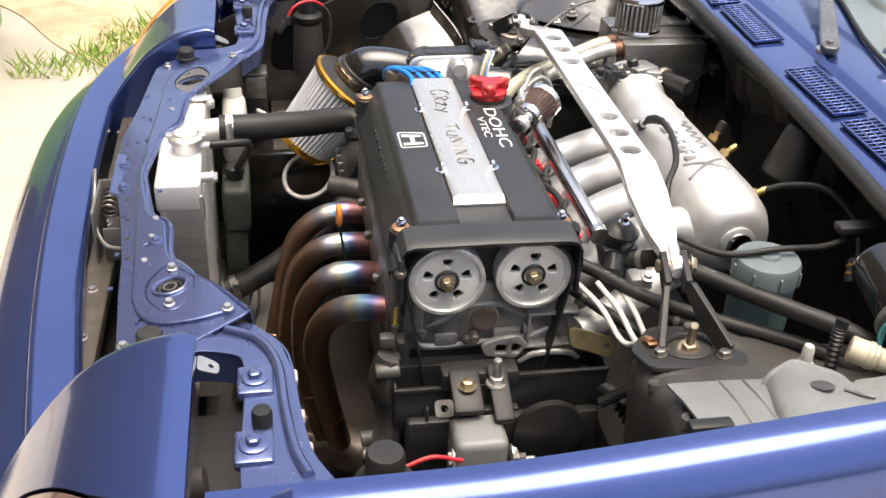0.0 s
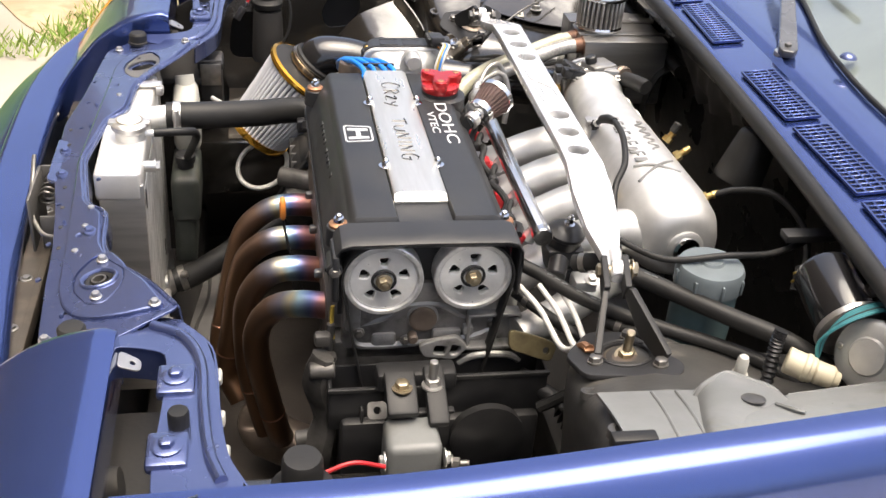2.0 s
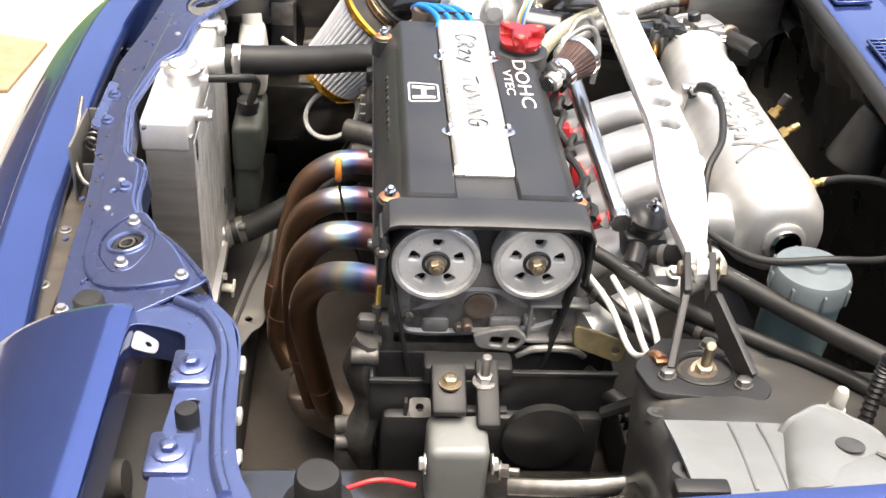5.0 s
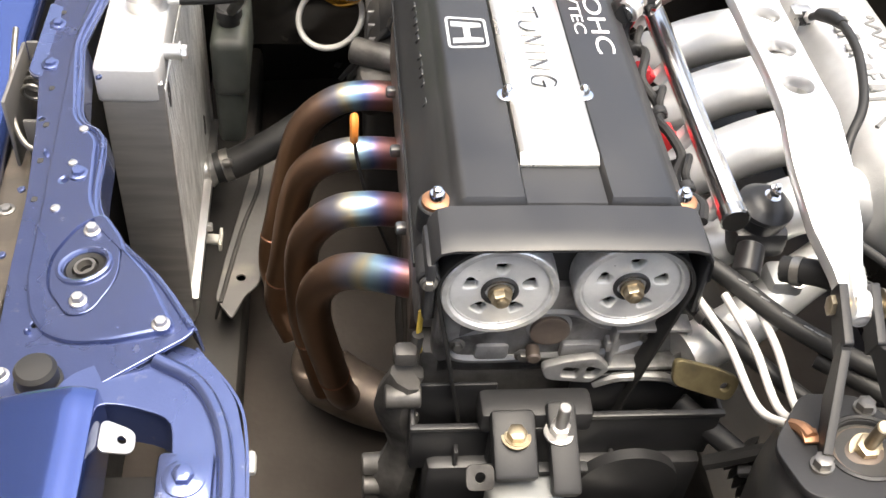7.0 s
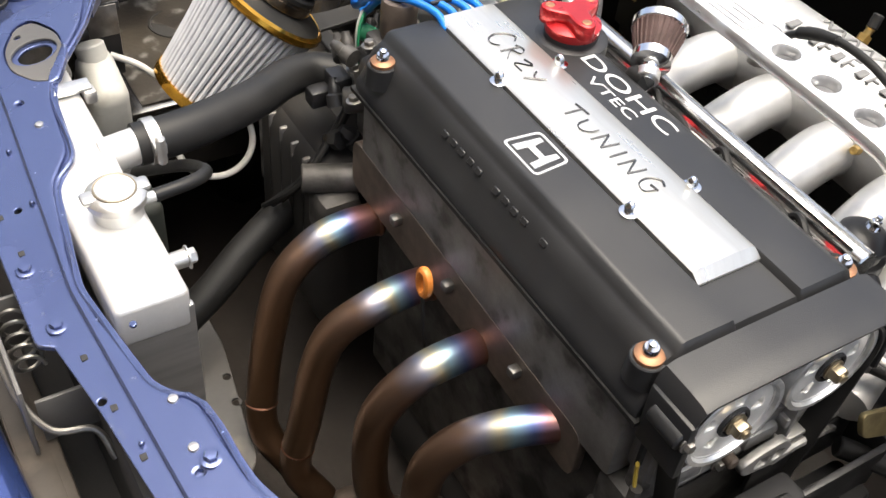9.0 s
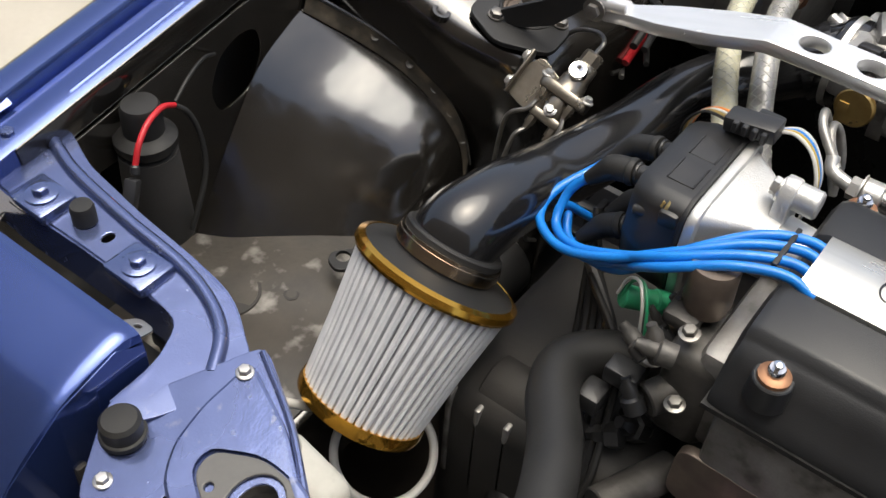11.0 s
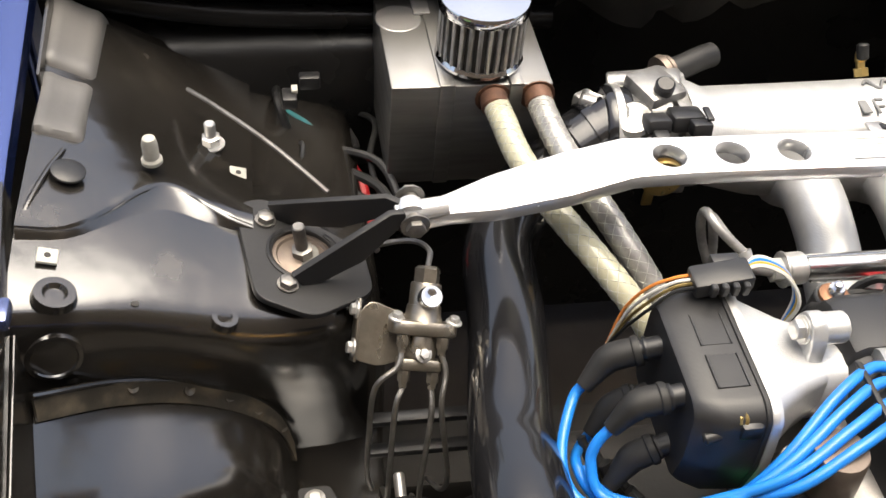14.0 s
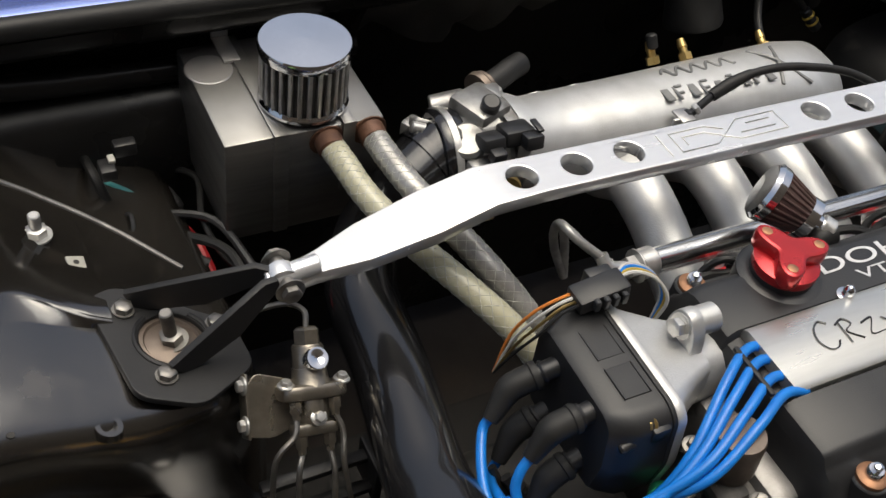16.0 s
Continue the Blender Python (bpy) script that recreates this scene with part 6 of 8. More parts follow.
for k in range(7):
    o = 0.012 * k
    part("cable", tube([(0.045 - o, 0.655 - 0.5 * o, 0.70), (0.015 - o, 0.64 - o, 0.665), (-0.03 - o, 0.618 - o, 0.62), (-0.07 - o, 0.60 - o * 0.8, 0.57), (-0.09 - o, 0.60, 0.50)], 0.0035 + 0.001 * (k % 3), 8), PLASTIC if k % 2 else RUBBER, engine)
sensor = part("solenoid_can", lathe([(0.0165, 0), (0.0165, 0.006), (0.0185, 0.009), (0.0185, 0.040), (0.0175, 0.043), (0.001, 0.0435)], 28, along((-0.045, 0.516, 0.750), (0.05, 0.05, 1))), CAPBROWN, engine, "dull bronze solenoid can")
for p in ((-0.078, 0.512, 0.752), (-0.02, 0.53, 0.752), (-0.085, 0.53, 0.715), (-0.10, 0.50, 0.70)):
    part("bolt", hexhead(p, (-0.1, 0.1, 1), 0.0055, 0.006), OLDSTEEL, end)
plug = thing("sensor_plug", (-0.05, 0.555, 0.71), "green wiring plug with loose wires", "plug")
part("shell", [rod((-0.052, 0.578, 0.724), (-0.034, 0.556, 0.716), 0.0095), rod((-0.036, 0.558, 0.717), (-0.028, 0.549, 0.713), 0.011)], GREENP, plug)
for o in (0.0, 0.004):
    part("wire", tube([(-0.052, 0.578 + o, 0.724), (-0.052, 0.572 + o, 0.745), (-0.060, 0.560 + o, 0.756), (-0.070, 0.550 + o, 0.745), (-0.072, 0.545 + o, 0.715), (-0.066, 0.542, 0.690)], 0.0014, 6), WHITEWIRE if o else GREENP, plug)
part("connector", [box((-0.095, 0.545, 0.695), (0.02, 0.028, 0.018), 0.003), box((-0.11, 0.56, 0.67), (0.024, 0.02, 0.02), 0.003)], PLASTIC, plug)

# gearbox
gearbox = thing("gearbox", (-0.02, 0.68, 0.25), "dirty dark gearbox casing below the distributor", "gearbox")
part("casing", [box((0.0, 0.60, 0.47), (0.26, 0.20, 0.26), 0.03, seg=3), box((0.02, 0.69, 0.44), (0.20, 0.08, 0.18), 0.03, seg=3), rod((-0.09, 0.55, 0.58), (-0.09, 0.66, 0.58), 0.03)], DARK, gearbox)
part("rib", [box((-0.12, 0.56 + 0.03 * k, 0.53), (0.02, 0.006, 0.12), 0.002) for k in range(5)], HEAD, gearbox)
gm = thing("gearbox_mount", (0.07, 0.774, 0.47), "black cylindrical gearbox mount lying behind a flat bar", "mount")
part("drum", lathe([(0.001, -0.002), (0.033, -0.002), (0.036, 0.002), (0.038, 0.006), (0.038, 0.054), (0.035, 0.060), (0.001, 0.061)], 32, along((0.040, 0.773, 0.512), (1, 0, 0))), RUBBER, gm)
part("stud", [rod((0.098, 0.774, 0.524), (0.132, 0.774, 0.533), 0.0052), hexhead((0.098, 0.774, 0.526), (1, 0, 0.2), 0.008, 0.007)], STEEL, gm)
part("plate", [box((0.022, 0.789, 0.5535), (0.020, 0.105, 0.007), 0.003, seg=3), box((0.030, 0.775, 0.515), (0.006, 0.085, 0.075), 0.002)], SATIN, gm)
part("shift_frame", [box((0.14, 0.75, 0.56), (0.012, 0.10, 0.008), 0.002), box((0.155, 0.75, 0.585), (0.012, 0.10, 0.008), 0.002), box((0.15, 0.70, 0.57), (0.04, 0.008, 0.05), 0.002)], PLASTIC, gm)

# ---- distributor and leads ----
dist = thing("distributor", (0.03, 0.53, 0.74), "distributor with a black cap, bare alloy body and blue plug leads", "distributor")
cap_out = rounded([(-0.020, 0.712), (0.088, 0.712), (0.100, 0.726), (0.102, 0.792), (0.094, 0.8045), (-0.008, 0.803), (-0.020, 0.795), (-0.026, 0.75)], 0.006, 3)
shrink = lambda f, fz, up: [(0.040 + (x - 0.040) * f, 0.757 + (z - 0.757) * fz + up) for x, z in cap_out]
body = part("body", [plate(cap_out, 0.009, (), 0.0025, axes((0, 0.557, 0), (1, 0, 0), (0, 0, 1))), loft_y([(0.500, shrink(0.40, 0.45, 0.012)), (0.520, shrink(0.55, 0.56, 0.010)), (0.549, shrink(0.86, 0.84, 0.003))])], CAST, dist, "bare alloy distributor body")
part("shaft_housing", rod((0.04, 0.53, 0.757), (0.04, 0.475, 0.757), 0.030, 0.026), CAST, body)
part("clamp_ear", [plate(rounded([(0.028, 0.785), (0.064, 0.785), (0.062, 0.805), (0.054, 0.819), (0.042, 0.820), (0.032, 0.808)], 0.008, 4), 0.012, (), 0.002, axes((0, 0.512, 0), (1, 0, 0), (0, 0, 1))), rod((0.047, 0.512, 0.806), (0.047, 0.482, 0.806), 0.0115)], CAST, body)
part("bolt", [lathe([(0.0105, 0), (0.0105, 0.002)], 22, along((0.047, 0.512, 0.806), (0, 1, 0.1))), hexhead((0.047, 0.513, 0.806), (0, 1, 0.1), 0.0075, 0.007, 1.1)], STEEL, body)
part("cap_gasket", plate(shrink(1.0, 1.0, 0.001), 0.004, (), 0.001, axes((0, 0.561, 0), (1, 0, 0), (0, 0, 1))), SATIN, dist)
capob = part("cap", loft_y([(0.5605, shrink(0.985, 0.985, 0.0)), (0.588, shrink(0.965, 0.96, 0.001)), (0.602, shrink(0.86, 0.90, 0.002)), (0.6065, shrink(0.80, 0.84, 0.002))]), PLASTIC, dist, "black ribbed distributor cap")
for xa in (0.020, 0.056):
    for ya in (0.566, 0.588):
        part("cap_rib", box((xa, ya, 0.8032), (0.028, 0.0012, 0.0014), 0.0003, seg=1), PLASTIC, capob)
    part("cap_panel", box((xa, 0.577, 0.8026), (0.028, 0.021, 0.0014), 0.0005, seg=1), PLASTIC, capob)
part("screw_ear", [box((-0.012, 0.570, 0.787), (0.020, 0.016, 0.014), 0.003), rod((-0.014, 0.575, 0.785), (-0.016, 0.600, 0.778), 0.0045)], PLASTIC, capob)
part("screw", hexhead((-0.012, 0.577, 0.792), (-0.4, 0.8, 0.5), 0.0048, 0.004), BRASS, dist)
conn = part("connector", [box((0.092, 0.560, 0.815), (0.022, 0.044, 0.014), 0.003, Matrix.Rotation(-0.15, 4, "X"))], PLASTIC, dist)
parts("connector_slot", [box((0.092 - 0.013, 0.546 + 0.008 * k, 0.8165), (0.006, 0.005, 0.010), 0.001, seg=1) for k in range(4)], PLASTIC, conn)
part("connector_clip", box((0.106, 0.552, 0.812), (0.012, 0.022, 0.016), 0.002), PLASTIC, conn)
# tower, elbow of its boot, where the lead leaves it, and where the lead dives under the plug plate
lead = [((0.063, 0.604, 0.780), (0.0665, 0.640, 0.766), (0.057, 0.658, 0.746), 0.005), ((0.016, 0.604, 0.786), (0.016, 0.636, 0.779), (0.010, 0.653, 0.760), -0.011),
        ((0.060, 0.604, 0.730), (0.060, 0.630, 0.714), (0.050, 0.646, 0.695), -0.026), ((0.012, 0.604, 0.735), (0.010, 0.630, 0.722), (0.0, 0.646, 0.703), 0.018)]
for k, (a, e, b, xe) in enumerate(lead):
    a, e, b = Vector(a), Vector(e), Vector(b)
    part("tower", [rod(a - Vector((0, 0.004, 0)), a + (e - a) * 0.55, 0.0084, 0.0078), lathe([(0.0090, 0), (0.0096, 0.0015), (0.0090, 0.003)], 20, along(a + (e - a) * 0.28, e - a))], PLASTIC, capob)
    boot_ob = part("boot", [tube([a + (e - a) * 0.42, a + (e - a) * 0.8, e + (b - e) * 0.12, b], [0.0104, 0.0108, 0.0104, 0.0062], 16, 6), lathe([(0.0108, -0.003), (0.0116, -0.001), (0.0116, 0.002), (0.0106, 0.003)], 22, along(a + (e - a) * 0.48, e - a))], RUBBER, dist, "black rubber boot")
    d = (b - e).normalized()
    g, low = (0.0, -0.010, -0.016, -0.026)[k], (0.0, 0.003, -0.007, -0.013)[k]
    pts = [b - d * 0.006, b + d * 0.012, (0.012 + 0.2 * g, 0.682 + 0.7 * g, 0.728 + low), (-0.020 - 0.3 * g, 0.676 + g, 0.722 + low), (-0.046 - 0.6 * g, 0.640 + g, 0.732 + low), (-0.054 - 0.4 * g, 0.595 + 0.5 * g, 0.757 + low), (-0.046 + 0.5 * xe, 0.552, 0.783 + 0.5 * low),
           (-0.022 + 0.9 * xe, 0.508, 0.800), (xe - 0.004, 0.474, 0.8005), (xe - 0.004, 0.450, 0.7945)]
    if k == 1:
        pts[2:4] = [(-0.001, 0.666, 0.738), (-0.020, 0.660, 0.724)]
    part("plug_lead", tube(pts, 0.0040, 12, 8), WIREBLUE, dist, "blue plug lead")
part("lead_clip", box((-0.006, 0.484, 0.8035), (0.046, 0.004, 0.004), 0.001), SATIN, dist)
for k, (c, mt) in enumerate((((0.5, 0.2, 0.08), ORANGE), (None, WHITEWIRE), (None, BRASS), (None, RUBBER))):
    o = 0.004 * k
    part("loom_wire", tube([(0.098 - o, 0.578, 0.813), (0.097 - 1.3 * o, 0.593 + 0.4 * o, 0.812 + 0.3 * o), (0.102 - 1.6 * o, 0.608 + 0.3 * o, 0.797), (0.110 - 1.2 * o, 0.617, 0.765), (0.112, 0.622, 0.72)], 0.0013, 6), mt, dist)
for k, mt in enumerate((WHITEWIRE, YELLOW, WIREBLUE, WHITEWIRE)):
    o = 0.003 * k
    part("loom_wire", tube([(0.096, 0.545, 0.815), (0.098 + o, 0.527, 0.818), (0.090 + o, 0.508, 0.812), (0.082 + o, 0.496, 0.79), (0.088, 0.50, 0.75)], 0.0016, 6), mt, dist)

# ---- air filter and intake pipe ----
FB, FT = Vector((-0.180, 0.737, 0.577)), Vector((-0.096, 0.7235, 0.688))
fd = (FT - FB).normalized()
fl = (FT - FB).length
filt = thing("cone_air_filter", tuple(FB), "white pleated cone air filter with gold end rings", "air filter")
fm = along(FB, fd)
N = 50
vs, fs = [], []
for h, r in ((0.0, 0.0570), (fl * 0.5, 0.0635), (fl - 0.004, 0.0715)):
    for k in range(4 * N):
        rr = r - (0.0085, 0.0012, 0.0, 0.0012)[k % 4]
        a = 2 * math.pi * (k + (0, -0.35, 0, 0.35)[k % 4]) / (4 * N)
        vs.append((rr * math.cos(a), rr * math.sin(a), h))
for i in range(2):
    for k in range(4 * N):
        a, b = i * 4 * N + k, i * 4 * N + (k + 1) % (4 * N)
        fs.append((a, b, b + 4 * N, a + 4 * N))
me = bpy.data.meshes.new("m")
me.from_pydata(vs, [], fs)
part("pleats", moved(me, fm), PAPER, filt, "white pleated gauze")
part("end_ring", lathe([(0.001, -0.005), (0.054, -0.006), (0.0590, -0.004), (0.0602, 0.002), (0.0590, 0.008), (0.0555, 0.008)], 48, fm), GOLD, filt, "gold end cap")
part("top_ring", lathe([(0.066, fl - 0.006), (0.0745, fl - 0.006), (0.0762, fl - 0.003), (0.0752, fl + 0.002), (0.0700, fl + 0.0045), (0.0685, fl + 0.003)], 48, fm), GOLD, filt, "gold anodised top ring")
part("neck", lathe([(0.0705, fl + 0.0015), (0.0690, fl + 0.0040), (0.060, fl + 0.0065), (0.050, fl + 0.0095), (0.045, fl + 0.011), (0.0445, fl + 0.031), (0.042, fl + 0.033)], 40, fm), RUBBER, filt)
CR = 0.0452
clampb = part("hose_clamp", [lathe([(CR, fl + 0.0125), (CR + 0.0012, fl + 0.013), (CR + 0.0012, fl + 0.0265), (CR, fl + 0.027)], 56, fm), lathe([(CR + 0.0011, fl + 0.0160), (CR + 0.0021, fl + 0.0164), (CR + 0.0021, fl + 0.0230), (CR + 0.0011, fl + 0.0234)], 56, fm)], CLAMPM, filt, "worm-drive hose clamp")
part("screw_housing", [box((0, 0, 0), (0.010, 0.024, 0.014), 0.003, fm @ Matrix.Rotation(5.35, 4, "Z") @ Matrix.Translation((CR + 0.004, 0, fl + 0.0197))), rod(fm @ Matrix.Rotation(5.35, 4, "Z") @ Vector((CR + 0.006, -0.018, fl + 0.0197)), fm @ Matrix.Rotation(5.35, 4, "Z") @ Vector((CR + 0.006, 0.016, fl + 0.0197)), 0.0055, n=12)], BRASS, clampb)
top = FT + fd * 0.02
pipe = thing("intake_pipe", (0.08, 0.71, 0.69), "glossy black intake pipe running back to the throttle", "intake pipe")
part("tube", tube([top, top + fd * 0.018, (-0.052, 0.7165, 0.722), (-0.022, 0.714, 0.720), (0.015, 0.711, 0.711), (0.06, 0.706, 0.702), (0.16, 0.688, 0.695), (0.25, 0.676, 0.692), (0.31, 0.64, 0.702), (0.342, 0.575, 0.735)], [0.0385, 0.038, 0.0365, 0.035, 0.034, 0.0325, 0.0325, 0.0325, 0.0325, 0.0325], 28, 8), GLOSS, pipe)
part("throttle_coupler", [tube([(0.334, 0.592, 0.727), (0.346, 0.555, 0.745)], 0.037, 24, 2), lathe([(0.038, 0), (0.039, 0.0), (0.039, 0.009), (0.038, 0.009)], 30, along((0.339, 0.577, 0.735), (0.25, -0.9, 0.4)))], GLOSS, pipe)

# ---- strut bar ----
bar = thing("strut_bar", (0.207, CY, 0.78), "polished aluminium strut brace with round lightening holes", "strut brace")
BAR = [(0.0, 0.76, 0.009), (0.0, 0.735, 0.0115), (0.0, 0.70, 0.020), (0.0, 0.645, 0.0245), (0.0, 0.60, 0.0232), (0.0, 0.55, 0.0215)]


def bar_z(y):
    d = max(0.0, abs(y - CY) - 0.24)
    return 0.8145 - 0.30 * d + 0.1 * d * d


def strut_bar_mesh():
    hc = [0.563, 0.511, 0.459, mirror(0.459), mirror(0.511), mirror(0.563)]
    out = [(w, y) for _, y, w in BAR] + [(w, mirror(y)) for _, y, w in BAR[::-1]]
    left = [(-w, mirror(y)) for _, y, w in BAR] + [(-w, y) for _, y, w in BAR[::-1]]
    me_ = plate(rounded(out + left, 0.004, 2), 0.013, [ring((0, y), 0.0135, 22) for y in hc], 0.0012)
    bm_ = bmesh.new()
    bm_.from_mesh(me_)
    for yy in (0.62, 0.66, 0.70, 0.73):
        for q in (yy, mirror(yy)):
            bmesh.ops.bisect_plane(bm_, geom=bm_.verts[:] + bm_.edges[:] + bm_.faces[:], plane_co=(0, q, 0), plane_no=(0, 1, 0))
    for v in bm_.verts:
        v.co = Vector((v.co.x + 0.2115 - 0.034 * max(0.0, CY - v.co.y), v.co.y, v.co.z + bar_z(v.co.y)))
    return to_mesh(bm_)


barp = part("brace", strut_bar_mesh(), POLISHED, bar)
lg = axes((0.2085, 0.425, 0.8277), (0, -1, 0), (1, 0, 0))
part("engraved_logo", [tube([lg @ Vector(p) for p in st], 0.0007, 6, smooth=False) for st in (
    [(0.0, -0.014, 0), (0.0, 0.014, 0)], [(0.012, -0.012, 0), (0.012, 0.012, 0), (0.05, 0.012, 0), (0.066, 0.004, 0)], [(0.012, -0.012, 0), (0.05, -0.012, 0), (0.085, 0.012, 0), (0.128, 0.012, 0), (0.128, -0.012, 0), (0.075, -0.012, 0), (0.06, -0.004, 0)],
    [(0.022, -0.005, 0), (0.022, 0.005, 0), (0.045, 0.005, 0), (0.068, -0.008, 0)], [(0.092, 0.005, 0), (0.118, 0.005, 0)], [(0.08, -0.005, 0), (0.118, -0.005, 0)])], STEEL, barp)


def strut_mount(flip):
    t = thing("strut_bar_bracket", (0.215, mirror(0.85) if flip else 0.85, 0.735), "black steel strut brace bracket bolted on the tower", "bracket", "strut brace brackets")
    lean = Matrix(((1, 0.20, 0, 0.000), (0, 1.06, 0, 0.003), (0, 0, 1, -0.004), (0, 0, 0, 1)))
    f = lambda me: moved(side(me, flip), lean) if flip else me
    tilt = axes((0.205, 0.85, 0.732), (1, 0, 0.02), (0, 1, 0.22))
    base = part("base_plate", f(plate(rounded([(0.058, 0.055), (0.070, 0.03), (0.02, -0.05), (-0.025, -0.055), (-0.056, -0.005), (-0.040, 0.04)], 0.012, 4), 0.006, (ring((0.010, 0.0), 0.0255, 28),), 0.001, tilt)), SATIN, t)
    part("top_mount", f(lathe([(0.0255, -0.004), (0.0255, 0.002), (0.022, 0.003), (0.0205, 0.001), (0.012, 0.004), (0.001, 0.005)], 28, tilt @ Matrix.Translation((0.010, 0, 0)))), CAPBROWN, t, "dull metal strut top")
    part("top_ring", f(tube([tilt @ Vector((0.010 + 0.0285 * math.cos(a), 0.0285 * math.sin(a), 0.006)) for a in [0.6 + k * 5.0 / 14 for k in range(15)]], 0.0022, 6)), SATIN, t)
    part("strut_stud", f(stud(tilt @ Vector((0.010, 0, 0.003)), (0, 0.1, 1), 0.0052, 0.034, 0.009)), OLDSTEEL if not flip else ZINC, t)
    for x, y in ((0.042, 0.030), (-0.026, 0.015), (0.018, -0.036)):
        part("nut", f(hexhead(tilt @ Vector((x, y, 0.006)), (0, -0.2, 1), 0.0072, 0.007, 1.2)), OLDSTEEL, t)
    for a, b, top in (((0.256, 0.868, 0.742), (0.2135, 0.772, 0.786), 0.2205), ((0.186, 0.852, 0.736), (0.2035, 0.772, 0.786), 0.1965)):
        a, b = Vector(a), Vector((top, 0.794, 0.777) if flip else b)
        blade = [(0, 0), (0.004, 0.026), (0.5, 0.024), (0.94, 0.022), (1.03, 0.010), (1.0, -0.004), (0.5, -0.022), (0.15, -0.012)]
        d = b - a
        xa = d.normalized()
        za = xa.cross(Vector((0, 0, 1))).normalized()
        ya = za.cross(xa)
        me_ = plate([(u * d.length, v * 0.62) for u, v in blade], 0.007 if flip else 0.006, (), 0.0008, axes(a, xa, ya))
        if flip:
            up = Vector((top, 0.753, 0.790)) - b
            me_ = join(me_, plate(rounded([(-0.004, -0.010), (up.length, -0.008), (up.length, 0.010), (-0.004, 0.0135)], 0.003), 0.007, (), 0.0008, axes(b, up, up.cross(Vector((0, 0, 1))).cross(up))))
        part("blade", f(me_), SATIN, t)
    part("pivot_bolt", f(join(rod((0.188, 0.764, 0.784), (0.229, 0.764, 0.784), 0.0058), hexhead((0.193, 0.764, 0.784), (-1, 0, 0), 0.0078, 0.007), hexhead((0.225, 0.764, 0.784), (1, 0, 0), 0.0078, 0.007))), OLDSTEEL if not flip else ZINC, t)
    part("rod_end", f(join(rod((0.2085, 0.778, 0.783), (0.2085, 0.735, 0.7885), 0.0085), lathe([(0.012, -0.006), (0.013, 0), (0.012, 0.006)], 22, along((0.2085, 0.766, 0.784), (1, 0, 0))))), POLISHED, t)
    return t


strut_mount(False)
near_mount = strut_mount(True)

# ---- intake manifold ----
man = thing("intake_manifold", (0.30, 0.29, 0.64), "cast aluminium intake manifold with a long rounded plenum", "intake manifold")
PLP = []
for y, cx, cz, rx, rz in ((0.089, 0.343, 0.718, 0.020, 0.020), (0.090, 0.343, 0.718, 0.036, 0.036), (0.096, 0.342, 0.719, 0.046, 0.046), (0.112, 0.338, 0.722, 0.055, 0.055), (0.15, 0.334, 0.725, 0.059, 0.060), (0.25, 0.332, 0.727, 0.057, 0.059),
                          (0.35, 0.332, 0.729, 0.053, 0.056), (0.43, 0.334, 0.734, 0.048, 0.050), (0.475, 0.337, 0.739, 0.043, 0.044), (0.487, 0.338, 0.741, 0.047, 0.047), (0.497, 0.339, 0.742, 0.047, 0.047)):
    sec = []
    for k in range(36):
        a = 2 * math.pi * k / 36
        c, s = math.cos(a), math.sin(a)
        p = 0.86
        sec.append((cx + rx * math.copysign(abs(c) ** p, c), cz + rz * math.copysign(abs(s) ** p, s)))
    PLP.append((y, sec))
plen = part("plenum", loft_y(PLP), CAST, man)
part("end_plug", [lathe([(0.024, 0), (0.024, 0.004), (0.021, 0.006), (0.018, 0.006)], 30, along((0.343, 0.090, 0.718), (0, -1, 0)))], CAST, plen)
part("plug_screw", lathe([(0.018, 0.004), (0.0175, 0.009), (0.013, 0.010), (0.011, 0.006), (0.001, 0.006)], 28, along((0.343, 0.090, 0.718), (0, -1, 0))), CHROME, plen, "shiny hexagon socket plug")
for k in range(4):
    y0, y1 = 0.385 - 0.085 * k, 0.390 - 0.092 * k
    part("runner", tube([(0.318, y0, 0.70), (0.275, y0, 0.722), (0.225, y0 + (y1 - y0) * 0.4, 0.715), (0.165, y1, 0.688), (0.118, y1, 0.665)], [0.030, 0.0275, 0.0265, 0.0265, 0.028], 22, 6), CAST, man)
part("head_flange", [box((0.116, 0.25, 0.665), (0.014, 0.40, 0.06), 0.006)] + [rod((0.128, 0.385 - 0.092 * k + 0.03, 0.685), (0.11, 0.385 - 0.092 * k + 0.03, 0.685), 0.008) for k in range(4)], CAST, man)
parts("boss", [lathe([(0.011, 0), (0.010, 0.004), (0.001, 0.005)], 18, along((0.378, y, 0.757), (0.8, 0, 0.6))) for y in (0.145, 0.21, 0.295, 0.345, 0.40, 0.445)], CAST, plen)
# maker's raised script as plain bars


def plen_top(x):
    k = min(abs((x - 0.332) / 0.056), 0.98)
    return 0.7275 + 0.058 * (1 - k ** 2.3) ** (1 / 2.3)


raised = []
for k in range(9):
    yk = 0.338 - 0.0158 * k
    raised.append(join(box((0.314, yk, plen_top(0.314) + 0.0004), (0.020, 0.0034, 0.0026), 0.0008, seg=1), box((0.3225, yk - 0.0052, plen_top(0.3225) + 0.0003), (0.0036, 0.0085, 0.0024), 0.0008, seg=1),
                       box((0.3140, yk - 0.0048, plen_top(0.314) + 0.0004), (0.0034, 0.0075, 0.0024), 0.0008, seg=1)) if k % 2 else box((0.314, yk - 0.0045, plen_top(0.314) + 0.0003), (0.0185, 0.0098, 0.0022), 0.0010, seg=1))
parts("raised_bar", raised, DARKLETTER, plen, "raised dark bar")
